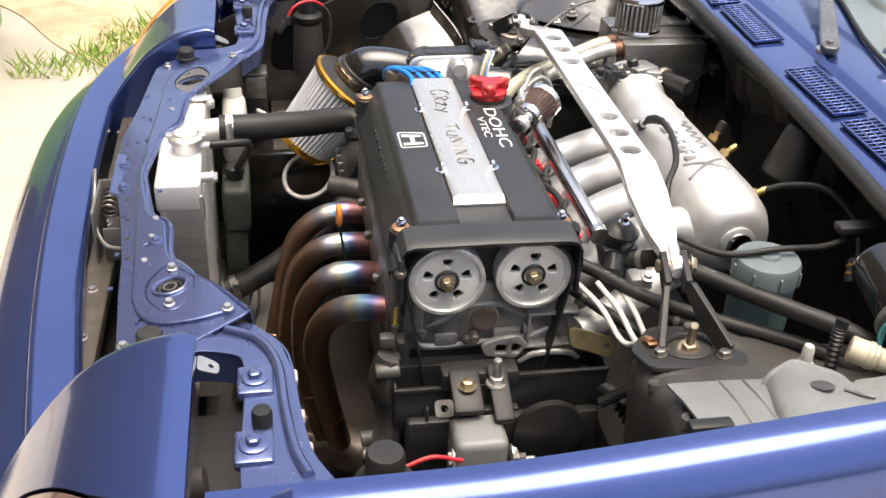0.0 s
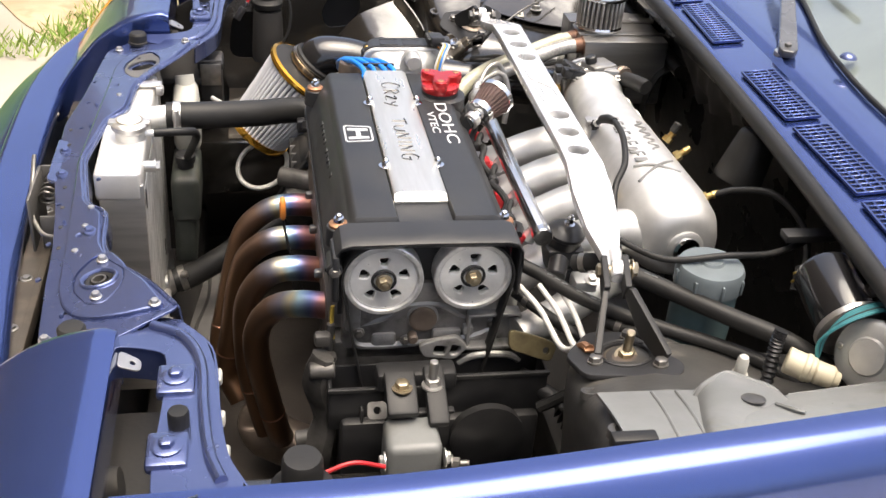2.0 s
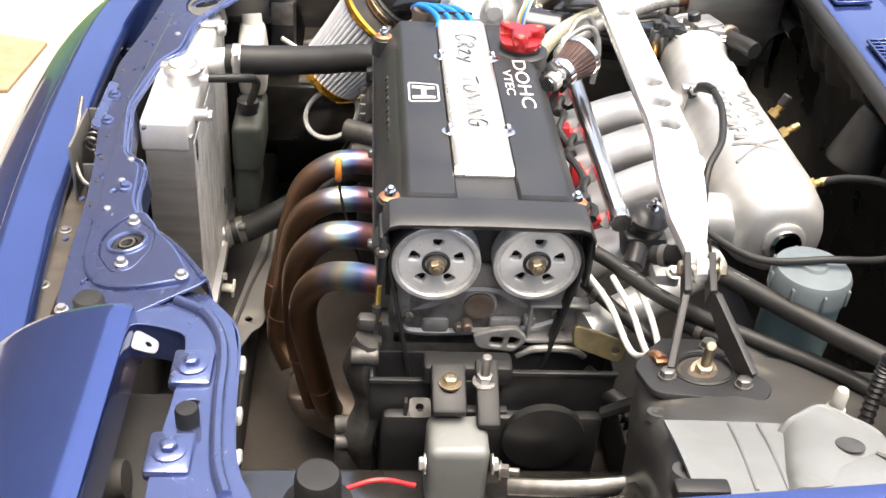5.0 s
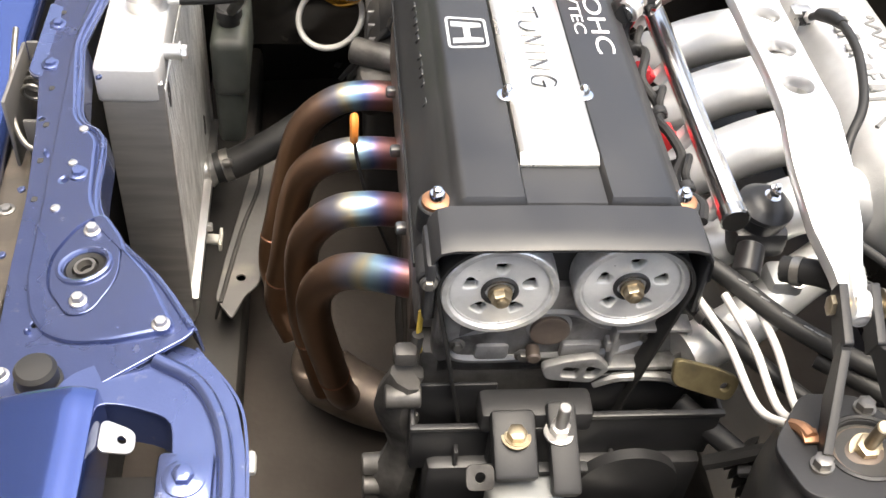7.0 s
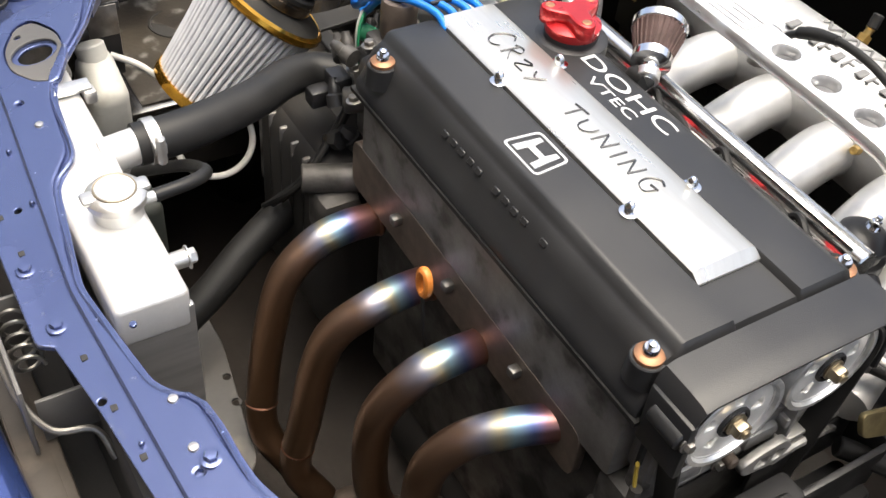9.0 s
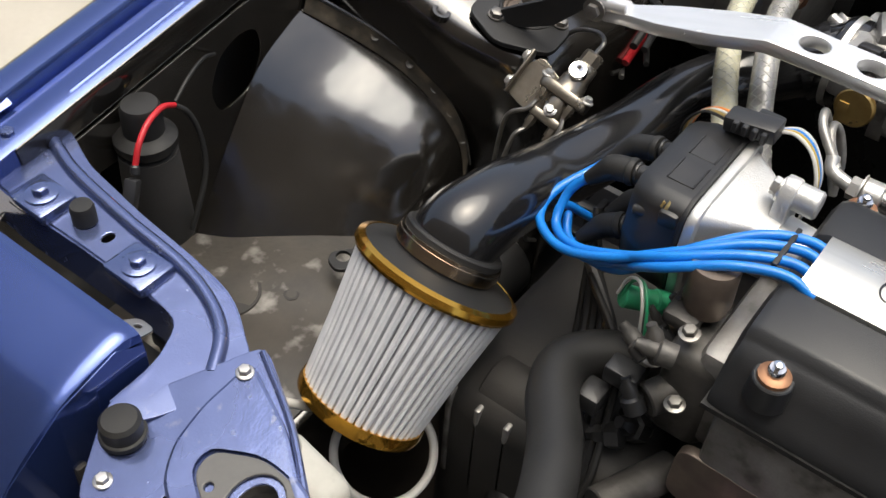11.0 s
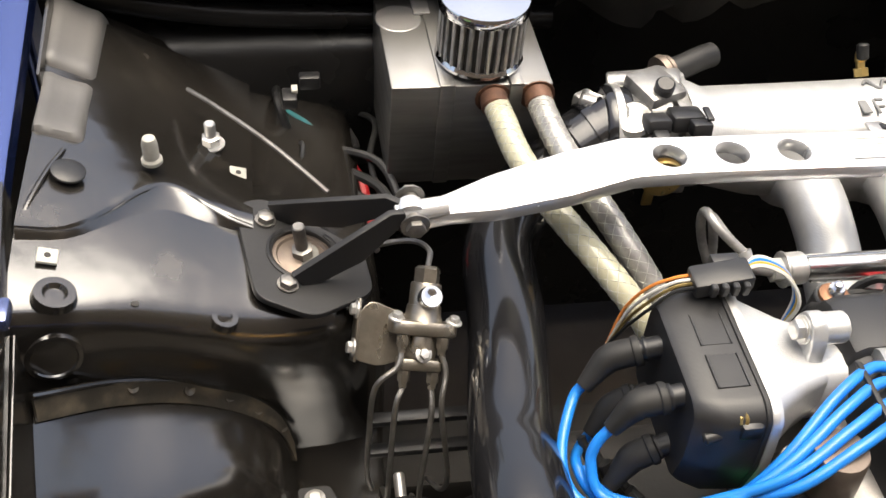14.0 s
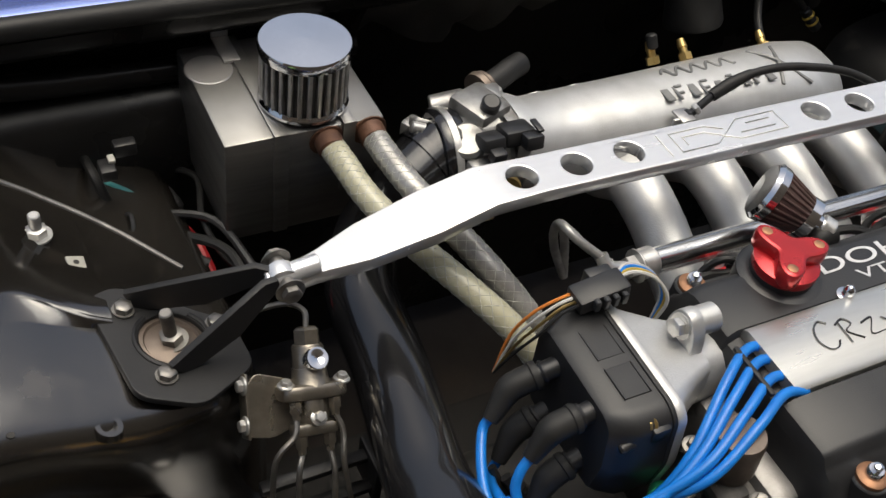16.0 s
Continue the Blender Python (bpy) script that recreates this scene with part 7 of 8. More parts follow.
part("raised_script", [tube([(0.3425 + 0.0058 * math.sin(k * 1.05) + 0.002, 0.322 - 0.0031 * k, plen_top(0.3435) + 0.0004) for k in range(30)], 0.0016, 6, 4)], DARKLETTER, plen, "small raised dark script line")
part("raised_cross", [tube([(0.300, 0.196, plen_top(0.300) + 0.001), (0.325, 0.186, plen_top(0.325) + 0.001), (0.356, 0.172, plen_top(0.356))], 0.0022, 6, 4), tube([(0.356, 0.204, plen_top(0.356)), (0.33, 0.186, plen_top(0.33) + 0.001), (0.296, 0.160, plen_top(0.296) + 0.001)], 0.0022, 6, 4)], DARKLETTER, plen, "large raised crossing strokes")


def fitting(p, d, par, n=1.0):
    m = along(p, d)
    part("brass_fitting", [lathe([(0.0075 * n, 0), (0.0075 * n, 0.008)], 6, m), lathe([(0.0045 * n, 0.008), (0.0045 * n, 0.014), (0.0055 * n, 0.015), (0.004 * n, 0.024)], 14, m)], BRASS, par)


fitting((0.381, 0.148, 0.756), (0.9, -0.15, 0.45), plen)
fitting((0.285, 0.19, 0.738), (-0.9, -0.2, 0.3), plen)
fitting((0.384, 0.298, 0.765), (0.6, 0.1, 0.8), plen)
fitting((0.383, 0.255, 0.762), (0.8, 0.0, 0.6), plen)
part("rubber_plug", rod((0.392, 0.298, 0.779), (0.399, 0.30, 0.793), 0.006), RUBBER, plen)
vac = thing("vacuum_hose", (0.40, 0.15, 0.74), "thin black vacuum hose looping to the firewall", "hose")
part("tube", tube([(0.393, 0.146, 0.762), (0.42, 0.135, 0.775), (0.455, 0.105, 0.785), (0.475, 0.06, 0.77), (0.47, 0.02, 0.745), (0.455, 0.0, 0.72)], 0.0045, 10), RUBBER, vac)
part("end_fitting", rod((0.462, 0.012, 0.735), (0.45, -0.008, 0.712), 0.007), PLASTIC, vac)
parts("end_ring", [rod((0.459, 0.007, 0.7295), (0.4575, 0.0045, 0.7265), 0.0082), rod((0.455, 0.0005, 0.722), (0.4535, -0.002, 0.719), 0.0082)], YELLOW, vac)
cab = thing("throttle_cable", (0.30, 0.25, 0.74), "black throttle cable with a bracket over the plenum", "cable")
part("sheath", tube([(0.2875, 0.292, 0.803), (0.2885, 0.268, 0.812), (0.287, 0.235, 0.8155), (0.282, 0.20, 0.814), (0.268, 0.15, 0.807), (0.247, 0.115, 0.792), (0.242, 0.085, 0.76), (0.255, 0.06, 0.70)], 0.0042, 10), RUBBER, cab)
part("end_boot", tube([(0.2872, 0.305, 0.797), (0.288, 0.285, 0.8065), (0.2885, 0.262, 0.8135)], [0.0062, 0.0066, 0.0050], 12), RUBBER, cab)
part("bracket", [box((0.281, 0.338, 0.760), (0.004, 0.022, 0.046), 0.0015), box((0.284, 0.335, 0.782), (0.020, 0.016, 0.003), 0.001)], STAIN, cab)
part("adjuster", [rod((0.286, 0.335, 0.772), (0.2872, 0.303, 0.798), 0.0040)] + [rod(Vector((0.286, 0.335, 0.772)).lerp(Vector((0.2872, 0.303, 0.798)), q), Vector((0.286, 0.335, 0.772)).lerp(Vector((0.2872, 0.303, 0.798)), q + 0.14), 0.0075, n=6) for q in (0.0, 0.2)], PLASTIC, cab)
part("adjuster_nut", rod(Vector((0.286, 0.335, 0.772)).lerp(Vector((0.2872, 0.303, 0.798)), 0.42), Vector((0.286, 0.335, 0.772)).lerp(Vector((0.2872, 0.303, 0.798)), 0.56), 0.0066, n=6), STEEL, cab)
# throttle body
tb = part("throttle_body", [lathe([(0.047, 0), (0.047, 0.009), (0.042, 0.011), (0.039, 0.040), (0.042, 0.045), (0.042, 0.052)], 32, along((0.340, 0.497, 0.740), (0.06, 1, 0.0))), box((0.342, 0.502, 0.742), (0.092, 0.010, 0.088), 0.012, seg=3)], TBODY, man, "grey cast throttle body")
part("valve_housing", [box((0.350, 0.524, 0.782), (0.046, 0.040, 0.024), 0.005, Matrix.Rotation(0.35, 4, "Z"), seg=2), box((0.366, 0.508, 0.776), (0.026, 0.026, 0.030), 0.005, Matrix.Rotation(-0.3, 4, "Z")), rod((0.330, 0.512, 0.772), (0.330, 0.552, 0.768), 0.015), rod((0.376, 0.524, 0.772), (0.384, 0.556, 0.764), 0.013)], TBODY, tb)
part("shaft_boss", [rod((0.294, 0.528, 0.748), (0.390, 0.528, 0.748), 0.015), box((0.296, 0.545, 0.752), (0.020, 0.026, 0.032), 0.005)], TBODY, tb)
part("round_lobe", lathe([(0.018, 0), (0.018, 0.010), (0.015, 0.013), (0.001, 0.013)], 24, along((0.322, 0.548, 0.768), (-0.4, 0.3, 1))), TBODY, tb)
part("idle_screw", lathe([(0.009, 0), (0.009, 0.009), (0.007, 0.011), (0.001, 0.011)], 20, along((0.336, 0.522, 0.794), (-0.3, 0.1, 1))), PLASTIC, tb)
part("ear", plate(rounded([(0, -0.010), (0.026, -0.012), (0.030, 0.0), (0.024, 0.012), (0, 0.010)], 0.008, 4), 0.006, (ring((0.020, 0.0), 0.004, 12),), 0.001, axes((0.352, 0.562, 0.764), (0.5, 0.85, 0.1), (-0.6, 0.3, 0.75))), TBODY, tb)
part("inlet_pipe", [lathe([(0.018, 0), (0.0185, 0.006), (0.016, 0.009), (0.016, 0.012)], 24, along((0.382, 0.508, 0.776), (0.32, -0.92, 0.14)))], CAPBROWN, tb)
part("vacuum_hose", tube([(0.384, 0.500, 0.777), (0.390, 0.482, 0.780), (0.397, 0.466, 0.782), (0.404, 0.450, 0.782)], 0.0118, 18), RUBBER, tb)
sn = part("sensor", box((0.308, 0.508, 0.783), (0.024, 0.030, 0.016), 0.003, Matrix.Rotation(0.2, 4, "Y")), PLASTIC, tb, "black throttle sensor")
part("plug_socket", box((0.291, 0.500, 0.786), (0.014, 0.018, 0.014), 0.002, Matrix.Rotation(0.2, 4, "Y")), PLASTIC, sn)
part("lock_tab", box((0.300, 0.492, 0.7945), (0.018, 0.006, 0.003), 0.001), PLASTIC, sn)
sn = part("sensor", box((0.305, 0.535, 0.782), (0.022, 0.022, 0.014), 0.003, Matrix.Rotation(0.3, 4, "Y")), PLASTIC, tb)
part("plug_socket", box((0.289, 0.535, 0.778), (0.012, 0.014, 0.012), 0.002), PLASTIC, sn)
part("bracket_ear", [box((0.368, 0.578, 0.752), (0.024, 0.020, 0.028), 0.004, Matrix.Rotation(0.5, 4, "Z")), rod((0.350, 0.572, 0.768), (0.356, 0.590, 0.772), 0.006)], STAIN, tb)
part("adapter", lathe([(0.044, 0), (0.0455, 0.003), (0.0455, 0.020), (0.043, 0.024)], 36, along((0.342, 0.547, 0.740), (0.06, 1, 0.0))), GLOSS, tb)
part("hose_band", lathe([(0.0458, 0.0), (0.0466, 0.0005), (0.0466, 0.007), (0.0458, 0.0075)], 36, along((0.343, 0.556, 0.740), (0.06, 1, 0.0))), STEEL, tb)
lk_ = part("linkage", lathe([(0.018, 0), (0.0195, 0.0015), (0.0165, 0.003), (0.0165, 0.005), (0.0195, 0.0065), (0.018, 0.008), (0.006, 0.008)], 26, along((0.290, 0.525, 0.735), (-1, 0.1, 0.1))), BRASS, tb, "brassy throttle wheel")
part("return_spring", tube([(0.296 + 0.0012 * k, 0.525 + 0.013 * math.cos(k * 0.9), 0.735 + 0.013 * math.sin(k * 0.9)) for k in range(14)], 0.0014, 6, 3), STEEL, lk_)
part("stop_arm", box((0.283, 0.535, 0.722), (0.003, 0.010, 0.034), 0.001), BRASS, lk_)
for p in ((0.372, 0.494, 0.779), (0.308, 0.494, 0.776), (0.352, 0.512, 0.786), (0.352, 0.535, 0.786)):
    part("bolt", hexhead(p, (0, -0.2, 1), 0.005, 0.005), STEEL, tb)

# fuel rail and injectors
rail = thing("fuel_rail", (0.148, 0.26, 0.75), "polished round fuel rail with red injectors", "fuel rail")
part("tube", [rod((0.148, 0.072, 0.752), (0.148, 0.455, 0.757), 0.0108), rod((0.148, 0.066, 0.752), (0.148, 0.080, 0.752), 0.0125), box((0.148, 0.262, 0.7535), (0.015, 0.37, 0.021), 0.003)], RAILM, rail)
part("union", [rod((0.148, 0.455, 0.757), (0.147, 0.472, 0.757), 0.0135), hexhead((0.147, 0.472, 0.757), (0, 1, 0), 0.010, 0.01), tube([(0.147, 0.48, 0.757), (0.15, 0.50, 0.762), (0.158, 0.505, 0.77)], 0.006, 10)], STEEL, rail)
for o in (0.0, 0.010):
    part("fuel_hose", tube([(0.152, 0.498, 0.764), (0.170, 0.513 + o, 0.772 + o), (0.188, 0.520 + o, 0.776 + o), (0.200, 0.515 + o, 0.765), (0.204, 0.505 + o, 0.735), (0.20, 0.50, 0.70)], 0.0042, 10, 10, ripple=0.0003), BRAID2, rail, "thin steel-braided fuel hose")
for k in range(4):
    y = 0.10 + 0.095 * k
    inj = part("injector", [box((0.122, y, 0.735), (0.014, 0.018, 0.022), 0.003), rod((0.133, y, 0.738), (0.112, y, 0.706), 0.007)], REDPLASTIC, rail, "red injector plug")
    part("wire", tube([(0.117, y - 0.002, 0.757), (0.112, y + 0.006, 0.768), (0.118, y + 0.022, 0.772), (0.122, y + 0.035, 0.758), (0.115, y + 0.045, 0.745)], 0.0036, 8), RUBBER, inj)
    part("boss", rod((0.148, y, 0.744), (0.138, y, 0.728), 0.009), POLISHED, rail)
iw = thing("injector_loom", (0.112, 0.25, 0.75), "black corrugated injector loom beside the fuel rail", "wiring")
part("sheath", tube([(0.112 + 0.006 * math.sin(k * 1.9), 0.05 + 0.0215 * k, 0.762 + 0.006 * math.sin(k * 1.3 + 1)) for k in range(20)], 0.0045, 8, 4), RUBBER, iw)
parts("tape_band", [rod((0.112, 0.09 + 0.1 * k, 0.762), (0.112, 0.10 + 0.1 * k, 0.762), 0.0068) for k in range(4)], SATIN, iw)
reg = thing("fuel_regulator", (0.165, 0.105, 0.70), "black fuel pressure regulator with a chrome top nut", "regulator")
part("body", [lathe([(0.02, 0), (0.022, 0.004), (0.022, 0.014), (0.024, 0.016), (0.024, 0.02), (0.018, 0.026), (0.012, 0.03), (0.001, 0.031)], 26, along((0.185, 0.10, 0.722), (0.1, -0.1, 1))), box((0.185, 0.10, 0.71), (0.05, 0.045, 0.03), 0.008), rod((0.175, 0.075, 0.715), (0.165, 0.05, 0.705), 0.012)], PLASTIC, reg)
part("nut", stud((0.1885, 0.0965, 0.752), (0.1, -0.1, 1), 0.003, 0.014, 0.005), CHROME, reg)
neck = thing("coolant_neck", (0.20, 0.05, 0.65), "cast alloy coolant pipe below the manifold", "coolant pipe")
part("pipe", [tube([(0.275, 0.105, 0.675), (0.23, 0.075, 0.672), (0.17, 0.035, 0.662), (0.115, 0.012, 0.650)], 0.022, 20), rod((0.25, 0.10, 0.675), (0.262, 0.07, 0.70), 0.014), box((0.205, 0.06, 0.69), (0.03, 0.03, 0.02), 0.006)], CAST, neck)
part("bolt", hexhead((0.212, 0.05, 0.70), (0, -0.3, 1), 0.006, 0.006), STEEL, neck)
breather = thing("breather_filter", (0.125, 0.36, 0.79), "small chrome-topped breather filter with dark red pleats", "breather filter")
ba, bb = Vector((0.112, 0.322, 0.795)), Vector((0.150, 0.358, 0.812))
bmx = along(ba, bb - ba)
part("element", lathe([(0.0165, 0.012)] + [(0.0165 + 0.008 * k / 12, 0.012 + 0.032 * k / 12) for k in range(13)], 30, bmx), BROWNGAUZE, breather)
part("pleat", [rod(bmx @ Vector((0.017 * math.cos(a), 0.017 * math.sin(a), 0.012)), bmx @ Vector((0.025 * math.cos(a), 0.025 * math.sin(a), 0.044)), 0.0011, n=6) for a in [k * 2 * math.pi / 26 for k in range(26)]], BROWNGAUZE, breather)
part("base", lathe([(0.008, -0.018), (0.0085, 0.0), (0.019, 0.004), (0.019, 0.013), (0.017, 0.014)], 28, bmx), CHROME, breather)
part("top_band", lathe([(0.024, 0.042), (0.0265, 0.043), (0.027, 0.050), (0.024, 0.054), (0.001, 0.055)], 28, bmx), CHROME, breather)
part("stem_clamp", lathe([(0.0105, -0.016), (0.0115, -0.015), (0.0115, -0.006), (0.0105, -0.005)], 24, bmx), STEEL, breather)
part("stem_hose", tube([ba - (bb - ba).normalized() * 0.018, (0.099, 0.325, 0.787), (0.092, 0.318, 0.775)], 0.010, 12), RUBBER, breather)

# ---- catch can ----
can = thing("oil_catch_can", (0.425, 0.69, 0.68), "brushed steel oil catch can with a chrome breather filter", "catch can")
part("tank", box((0.428, 0.691, 0.736), (0.146, 0.146, 0.112), 0.0025), TANKSTEEL, can)
part("strap", [box((0.428, 0.714, 0.7935), (0.152, 0.014, 0.003), 0.001), box((0.3535, 0.714, 0.737), (0.003, 0.014, 0.112), 0.001), box((0.428, 0.652, 0.7935), (0.152, 0.012, 0.003), 0.001), box((0.3535, 0.652, 0.755), (0.003, 0.012, 0.075), 0.001)], TANKSTEEL, can, "thin steel strap")
parts("bracket", [box((0.505, 0.722, 0.82), (0.004, 0.016, 0.055), 0.001), box((0.485, 0.722, 0.7945), (0.04, 0.016, 0.003), 0.001), box((0.507, 0.645, 0.82), (0.004, 0.016, 0.055), 0.001)], STAIN, can)
cf = Matrix.Translation((0.394, 0.680, 0.795)) @ Matrix.Diagonal((0.96, 0.96, 0.89, 1.0))
part("filter_base", lathe([(0.030, 0), (0.041, 0.002), (0.042, 0.006), (0.040, 0.010)], 40, cf), CHROME, can)
part("filter_core", lathe([(0.034, 0.006), (0.036, 0.064)], 36, cf), GREYGAUZE, can)
part("filter_pleats", [box((0, 0, 0), (0.006, 0.0042, 0.056), 0.0010, cf @ pose(0.0375 * math.cos(a), 0.0375 * math.sin(a), 0.035, 0, 0, math.degrees(a)), seg=1) for a in [k * 2 * math.pi / 28 for k in range(28)]], STAIN, can, "grey pleated breather element")
part("filter_cap", lathe([(0.040, 0.060), (0.0425, 0.061), (0.0425, 0.068), (0.041, 0.071), (0.001, 0.0725)], 44, cf), CHROME, can, "mirror chrome cap")
part("solder_disc", lathe([(0.022, 0), (0.021, 0.0008), (0.001, 0.0008)], 26, Matrix.Translation((0.462, 0.745, 0.792))), STAIN, can)
hp = [[(0.352, 0.672, 0.778), (0.325, 0.668, 0.775), (0.29, 0.66, 0.765), (0.24, 0.64, 0.752), (0.19, 0.615, 0.742), (0.145, 0.585, 0.72), (0.11, 0.55, 0.67)],
      [(0.352, 0.632, 0.780), (0.325, 0.630, 0.778), (0.29, 0.622, 0.770), (0.245, 0.605, 0.758), (0.20, 0.585, 0.742), (0.165, 0.56, 0.71), (0.14, 0.53, 0.66)]]
for k, (pts, mt) in enumerate(zip(hp, (BRAID, BRAID2))):
    h = thing("breather_hose", pts[0], "clear braided breather hose from the catch can" if k == 0 else "steel-flecked braided breather hose from the catch can", "hose", "catch can hoses")
    part("hose_wall", tube(pts, 0.0118, 16, 8), mt, h)
    cc = catmull(pts, 12)
    for sgn in (-1, 1):
        for ph in range(6):
            strand = []
            for i, q in enumerate(cc[2:-1]):
                t = (cc[min(i + 3, len(cc) - 1)] - cc[i + 1]).normalized()
                n1 = t.cross(Vector((0, 0, 1))).normalized()
                n2 = t.cross(n1)
                a = sgn * i * 0.42 + ph * math.pi / 3
                strand.append(q + (n1 * math.cos(a) + n2 * math.sin(a)) * 0.0118)
            part("braid_strand", tube(strand, 0.00038, 4, smooth=False), THREAD, h)
    part("ferrule", [rod(Vector(pts[0]) + Vector((0.004, 0, 0.002)), Vector(pts[0]) + Vector((-0.012, 0, -0.001)), 0.0126), hexhead(Vector(pts[0]) + Vector((0.003, 0, 0)), (-1, 0, -0.1), 0.011, 0.007)], RUSTED, h)

# ---- brake valve ----
val = thing("brake_proportioning_valve", (0.155, 0.765, 0.62), "nickel-plated brake proportioning valve with steel lines", "brake valve")
vz = Vector((0.70, -0.16, 0.69)).normalized()
vm = along((0.154, 0.760, 0.708), vz, (0, 1, 0.2))
vx = Matrix(((0, 1, 0, 0), (-1, 0, 0, 0), (0, 0, 1, 0), (0, 0, 0, 1)))
vm = vm @ vx
vbody = part("body", [plate(rounded([(-0.027, -0.012), (-0.015, -0.017), (0.015, -0.017), (0.027, -0.012), (0.027, 0.010), (0.012, 0.015), (-0.012, 0.015), (-0.027, 0.010)], 0.006, 4), 0.012, (), 0.003, vm @ Matrix.Translation((0, 0, -0.006))),
                      lathe([(0.017, 0.004), (0.0145, 0.010), (0.0135, 0.018)], 28, vm)], NICKEL, val)
part("sleeve", lathe([(0.0125, 0.016), (0.0125, 0.034), (0.0115, 0.036)], 28, vm), NICKEL, vbody)
part("end_cap", lathe([(0.0105, 0.035), (0.0105, 0.047), (0.0085, 0.049), (0.007, 0.0495)], 6, vm), NICKEL, vbody)
part("bright_plug", lathe([(0.0095, 0.0), (0.0095, 0.007), (0.0085, 0.0085), (0.0025, 0.0085), (0.001, 0.0075)], 26, vm @ pose(0.0, -0.011, 0.024, 75, 0, 0)), CHROME, vbody, "bright round plug")
part("neck", lathe([(0.0125, -0.024), (0.014, -0.016), (0.0125, -0.006)], 24, vm), NICKEL, vbody)
part("lower_block", plate(rounded([(-0.018, -0.011), (0.018, -0.011), (0.018, 0.008), (-0.018, 0.008)], 0.005, 4), 0.010, (), 0.0025, vm @ Matrix.Translation((0, 0, -0.034))), NICKEL, vbody)
for s in (-1, 1):
    part("ear_screw", hexhead(vm @ Vector((s * 0.0235, -0.008, 0.006)), vm.to_3x3() @ Vector((0, -0.5, 1)), 0.0045, 0.005), STEEL, vbody)
for p in ((-0.017, -0.010, -0.006), (0.015, -0.011, -0.006), (-0.012, -0.004, -0.034), (0.012, -0.004, -0.034)):
    part("flare_nut", lathe([(0.0052, 0), (0.0052, -0.008), (0.0036, -0.010), (0.0034, -0.014)], 6, vm @ Matrix.Translation(p)), NICKEL, vbody)
part("centre_screw", hexhead(vm @ Vector((0, -0.012, -0.020)), vm.to_3x3() @ Vector((0, -1, 0.2)), 0.0045, 0.005), STEEL, vbody)
vb = part("bracket", plate(rounded([(-0.052, -0.030), (-0.030, -0.034), (-0.008, -0.026), (-0.008, 0.008), (-0.042, 0.018), (-0.052, 0.004)], 0.006, 3), 0.0025, (), 0.0006, vm @ pose(0, 0.010, 0, 90, 0, 0)), NICKEL, val, "bent dull bracket")
part("bracket_flange", box((-0.052, 0.006, -0.006), (0.0025, 0.016, 0.050), 0.0008, m=None), NICKEL, vb).data.transform(vm)
for z in (0.010, -0.020):
    part("bracket_bolt", hexhead(vm @ Vector((-0.053, 0.002, z)), vm.to_3x3() @ Vector((-1, 0, 0)), 0.005, 0.005), STEEL, vb)
vp = lambda *p: vm @ Vector(p)
for pts in ([vp(0, 0, 0.049), vp(0.0, 0.002, 0.062), vp(-0.012, 0.012, 0.068), vp(-0.035, 0.03, 0.062), vp(-0.05, 0.05, 0.05)],
            [vp(-0.017, -0.010, -0.019), vp(-0.020, -0.011, -0.032), vp(-0.034, -0.004, -0.050), (0.11, 0.805, 0.63), (0.105, 0.806, 0.58), (0.115, 0.80, 0.54)],
            [vp(0.015, -0.011, -0.019), vp(0.020, -0.012, -0.034), vp(0.020, -0.010, -0.062), (0.085, 0.742, 0.60), (0.09, 0.745, 0.57), (0.12, 0.75, 0.54)],
            [vp(-0.012, -0.004, -0.048), vp(-0.016, -0.004, -0.065), (0.088, 0.79, 0.61), (0.092, 0.79, 0.56), (0.12, 0.79, 0.53)],
            [vp(0.012, -0.004, -0.048), vp(0.014, -0.004, -0.07), (0.080, 0.765, 0.60), (0.082, 0.765, 0.565), (0.11, 0.765, 0.53)]):
    part("brake_line", tube(pts, 0.0024, 8), OLDSTEEL, val)

# ---- radiator and coolant hoses ----
rad = thing("radiator", (-0.375, 0.47, 0.28), "half-size aluminium radiator behind the support panel", "radiator")
core = part("core", box((-0.366, 0.4875, 0.53), (0.048, 0.327, 0.33), 0.002), FOIL, rad, "silvery crinkled radiator core")
parts("fin", [box((-0.3415, 0.4875, 0.396 + 0.0078 * k), (0.003, 0.325, 0.0072), 0.0012, seg=1) for k in range(36)], FOIL, core)
for y, z in ((0.355, 0.655), (0.575, 0.44)):
    part("fin_damage", lathe([(0.001, -0.001), (0.005, 0.0004), (0.008, 0.0006), (0.0085, -0.002)], 9, Matrix.Translation((-0.3398, y, z)) @ Matrix.Diagonal((1, 0.7, 2.0, 1)) @ Matrix.Rotation(math.pi / 2, 4, "Y")), DARK, core, "dark torn spot in the fins")
parts("side_plate", [box((-0.368, 0.321, 0.52), (0.060, 0.008, 0.35), 0.002), box((-0.368, 0.654, 0.52), (0.060, 0.008, 0.35), 0.002)], STAIN, rad)
low = part("bottom_tank", [box((-0.370, 0.4875, 0.362), (0.070, 0.335, 0.040), 0.008, seg=3), box((-0.366, 0.4875, 0.384), (0.070, 0.338, 0.004), 0.001)], STAIN, rad, "dull aluminium bottom tank")
part("drain_tap", [rod((-0.336, 0.452, 0.352), (-0.318, 0.452, 0.350), 0.007), plate(rounded([(-0.016, -0.006), (0.0, -0.003), (0.016, -0.007), (0.016, 0.008), (0.0, 0.003), (-0.016, 0.007)], 0.003), 0.004, (), 0.001, axes((-0.319, 0.452, 0.350), (0, 1, 0), (0, 0, 1)))], WHITEPL, low, "white plastic wing tap")
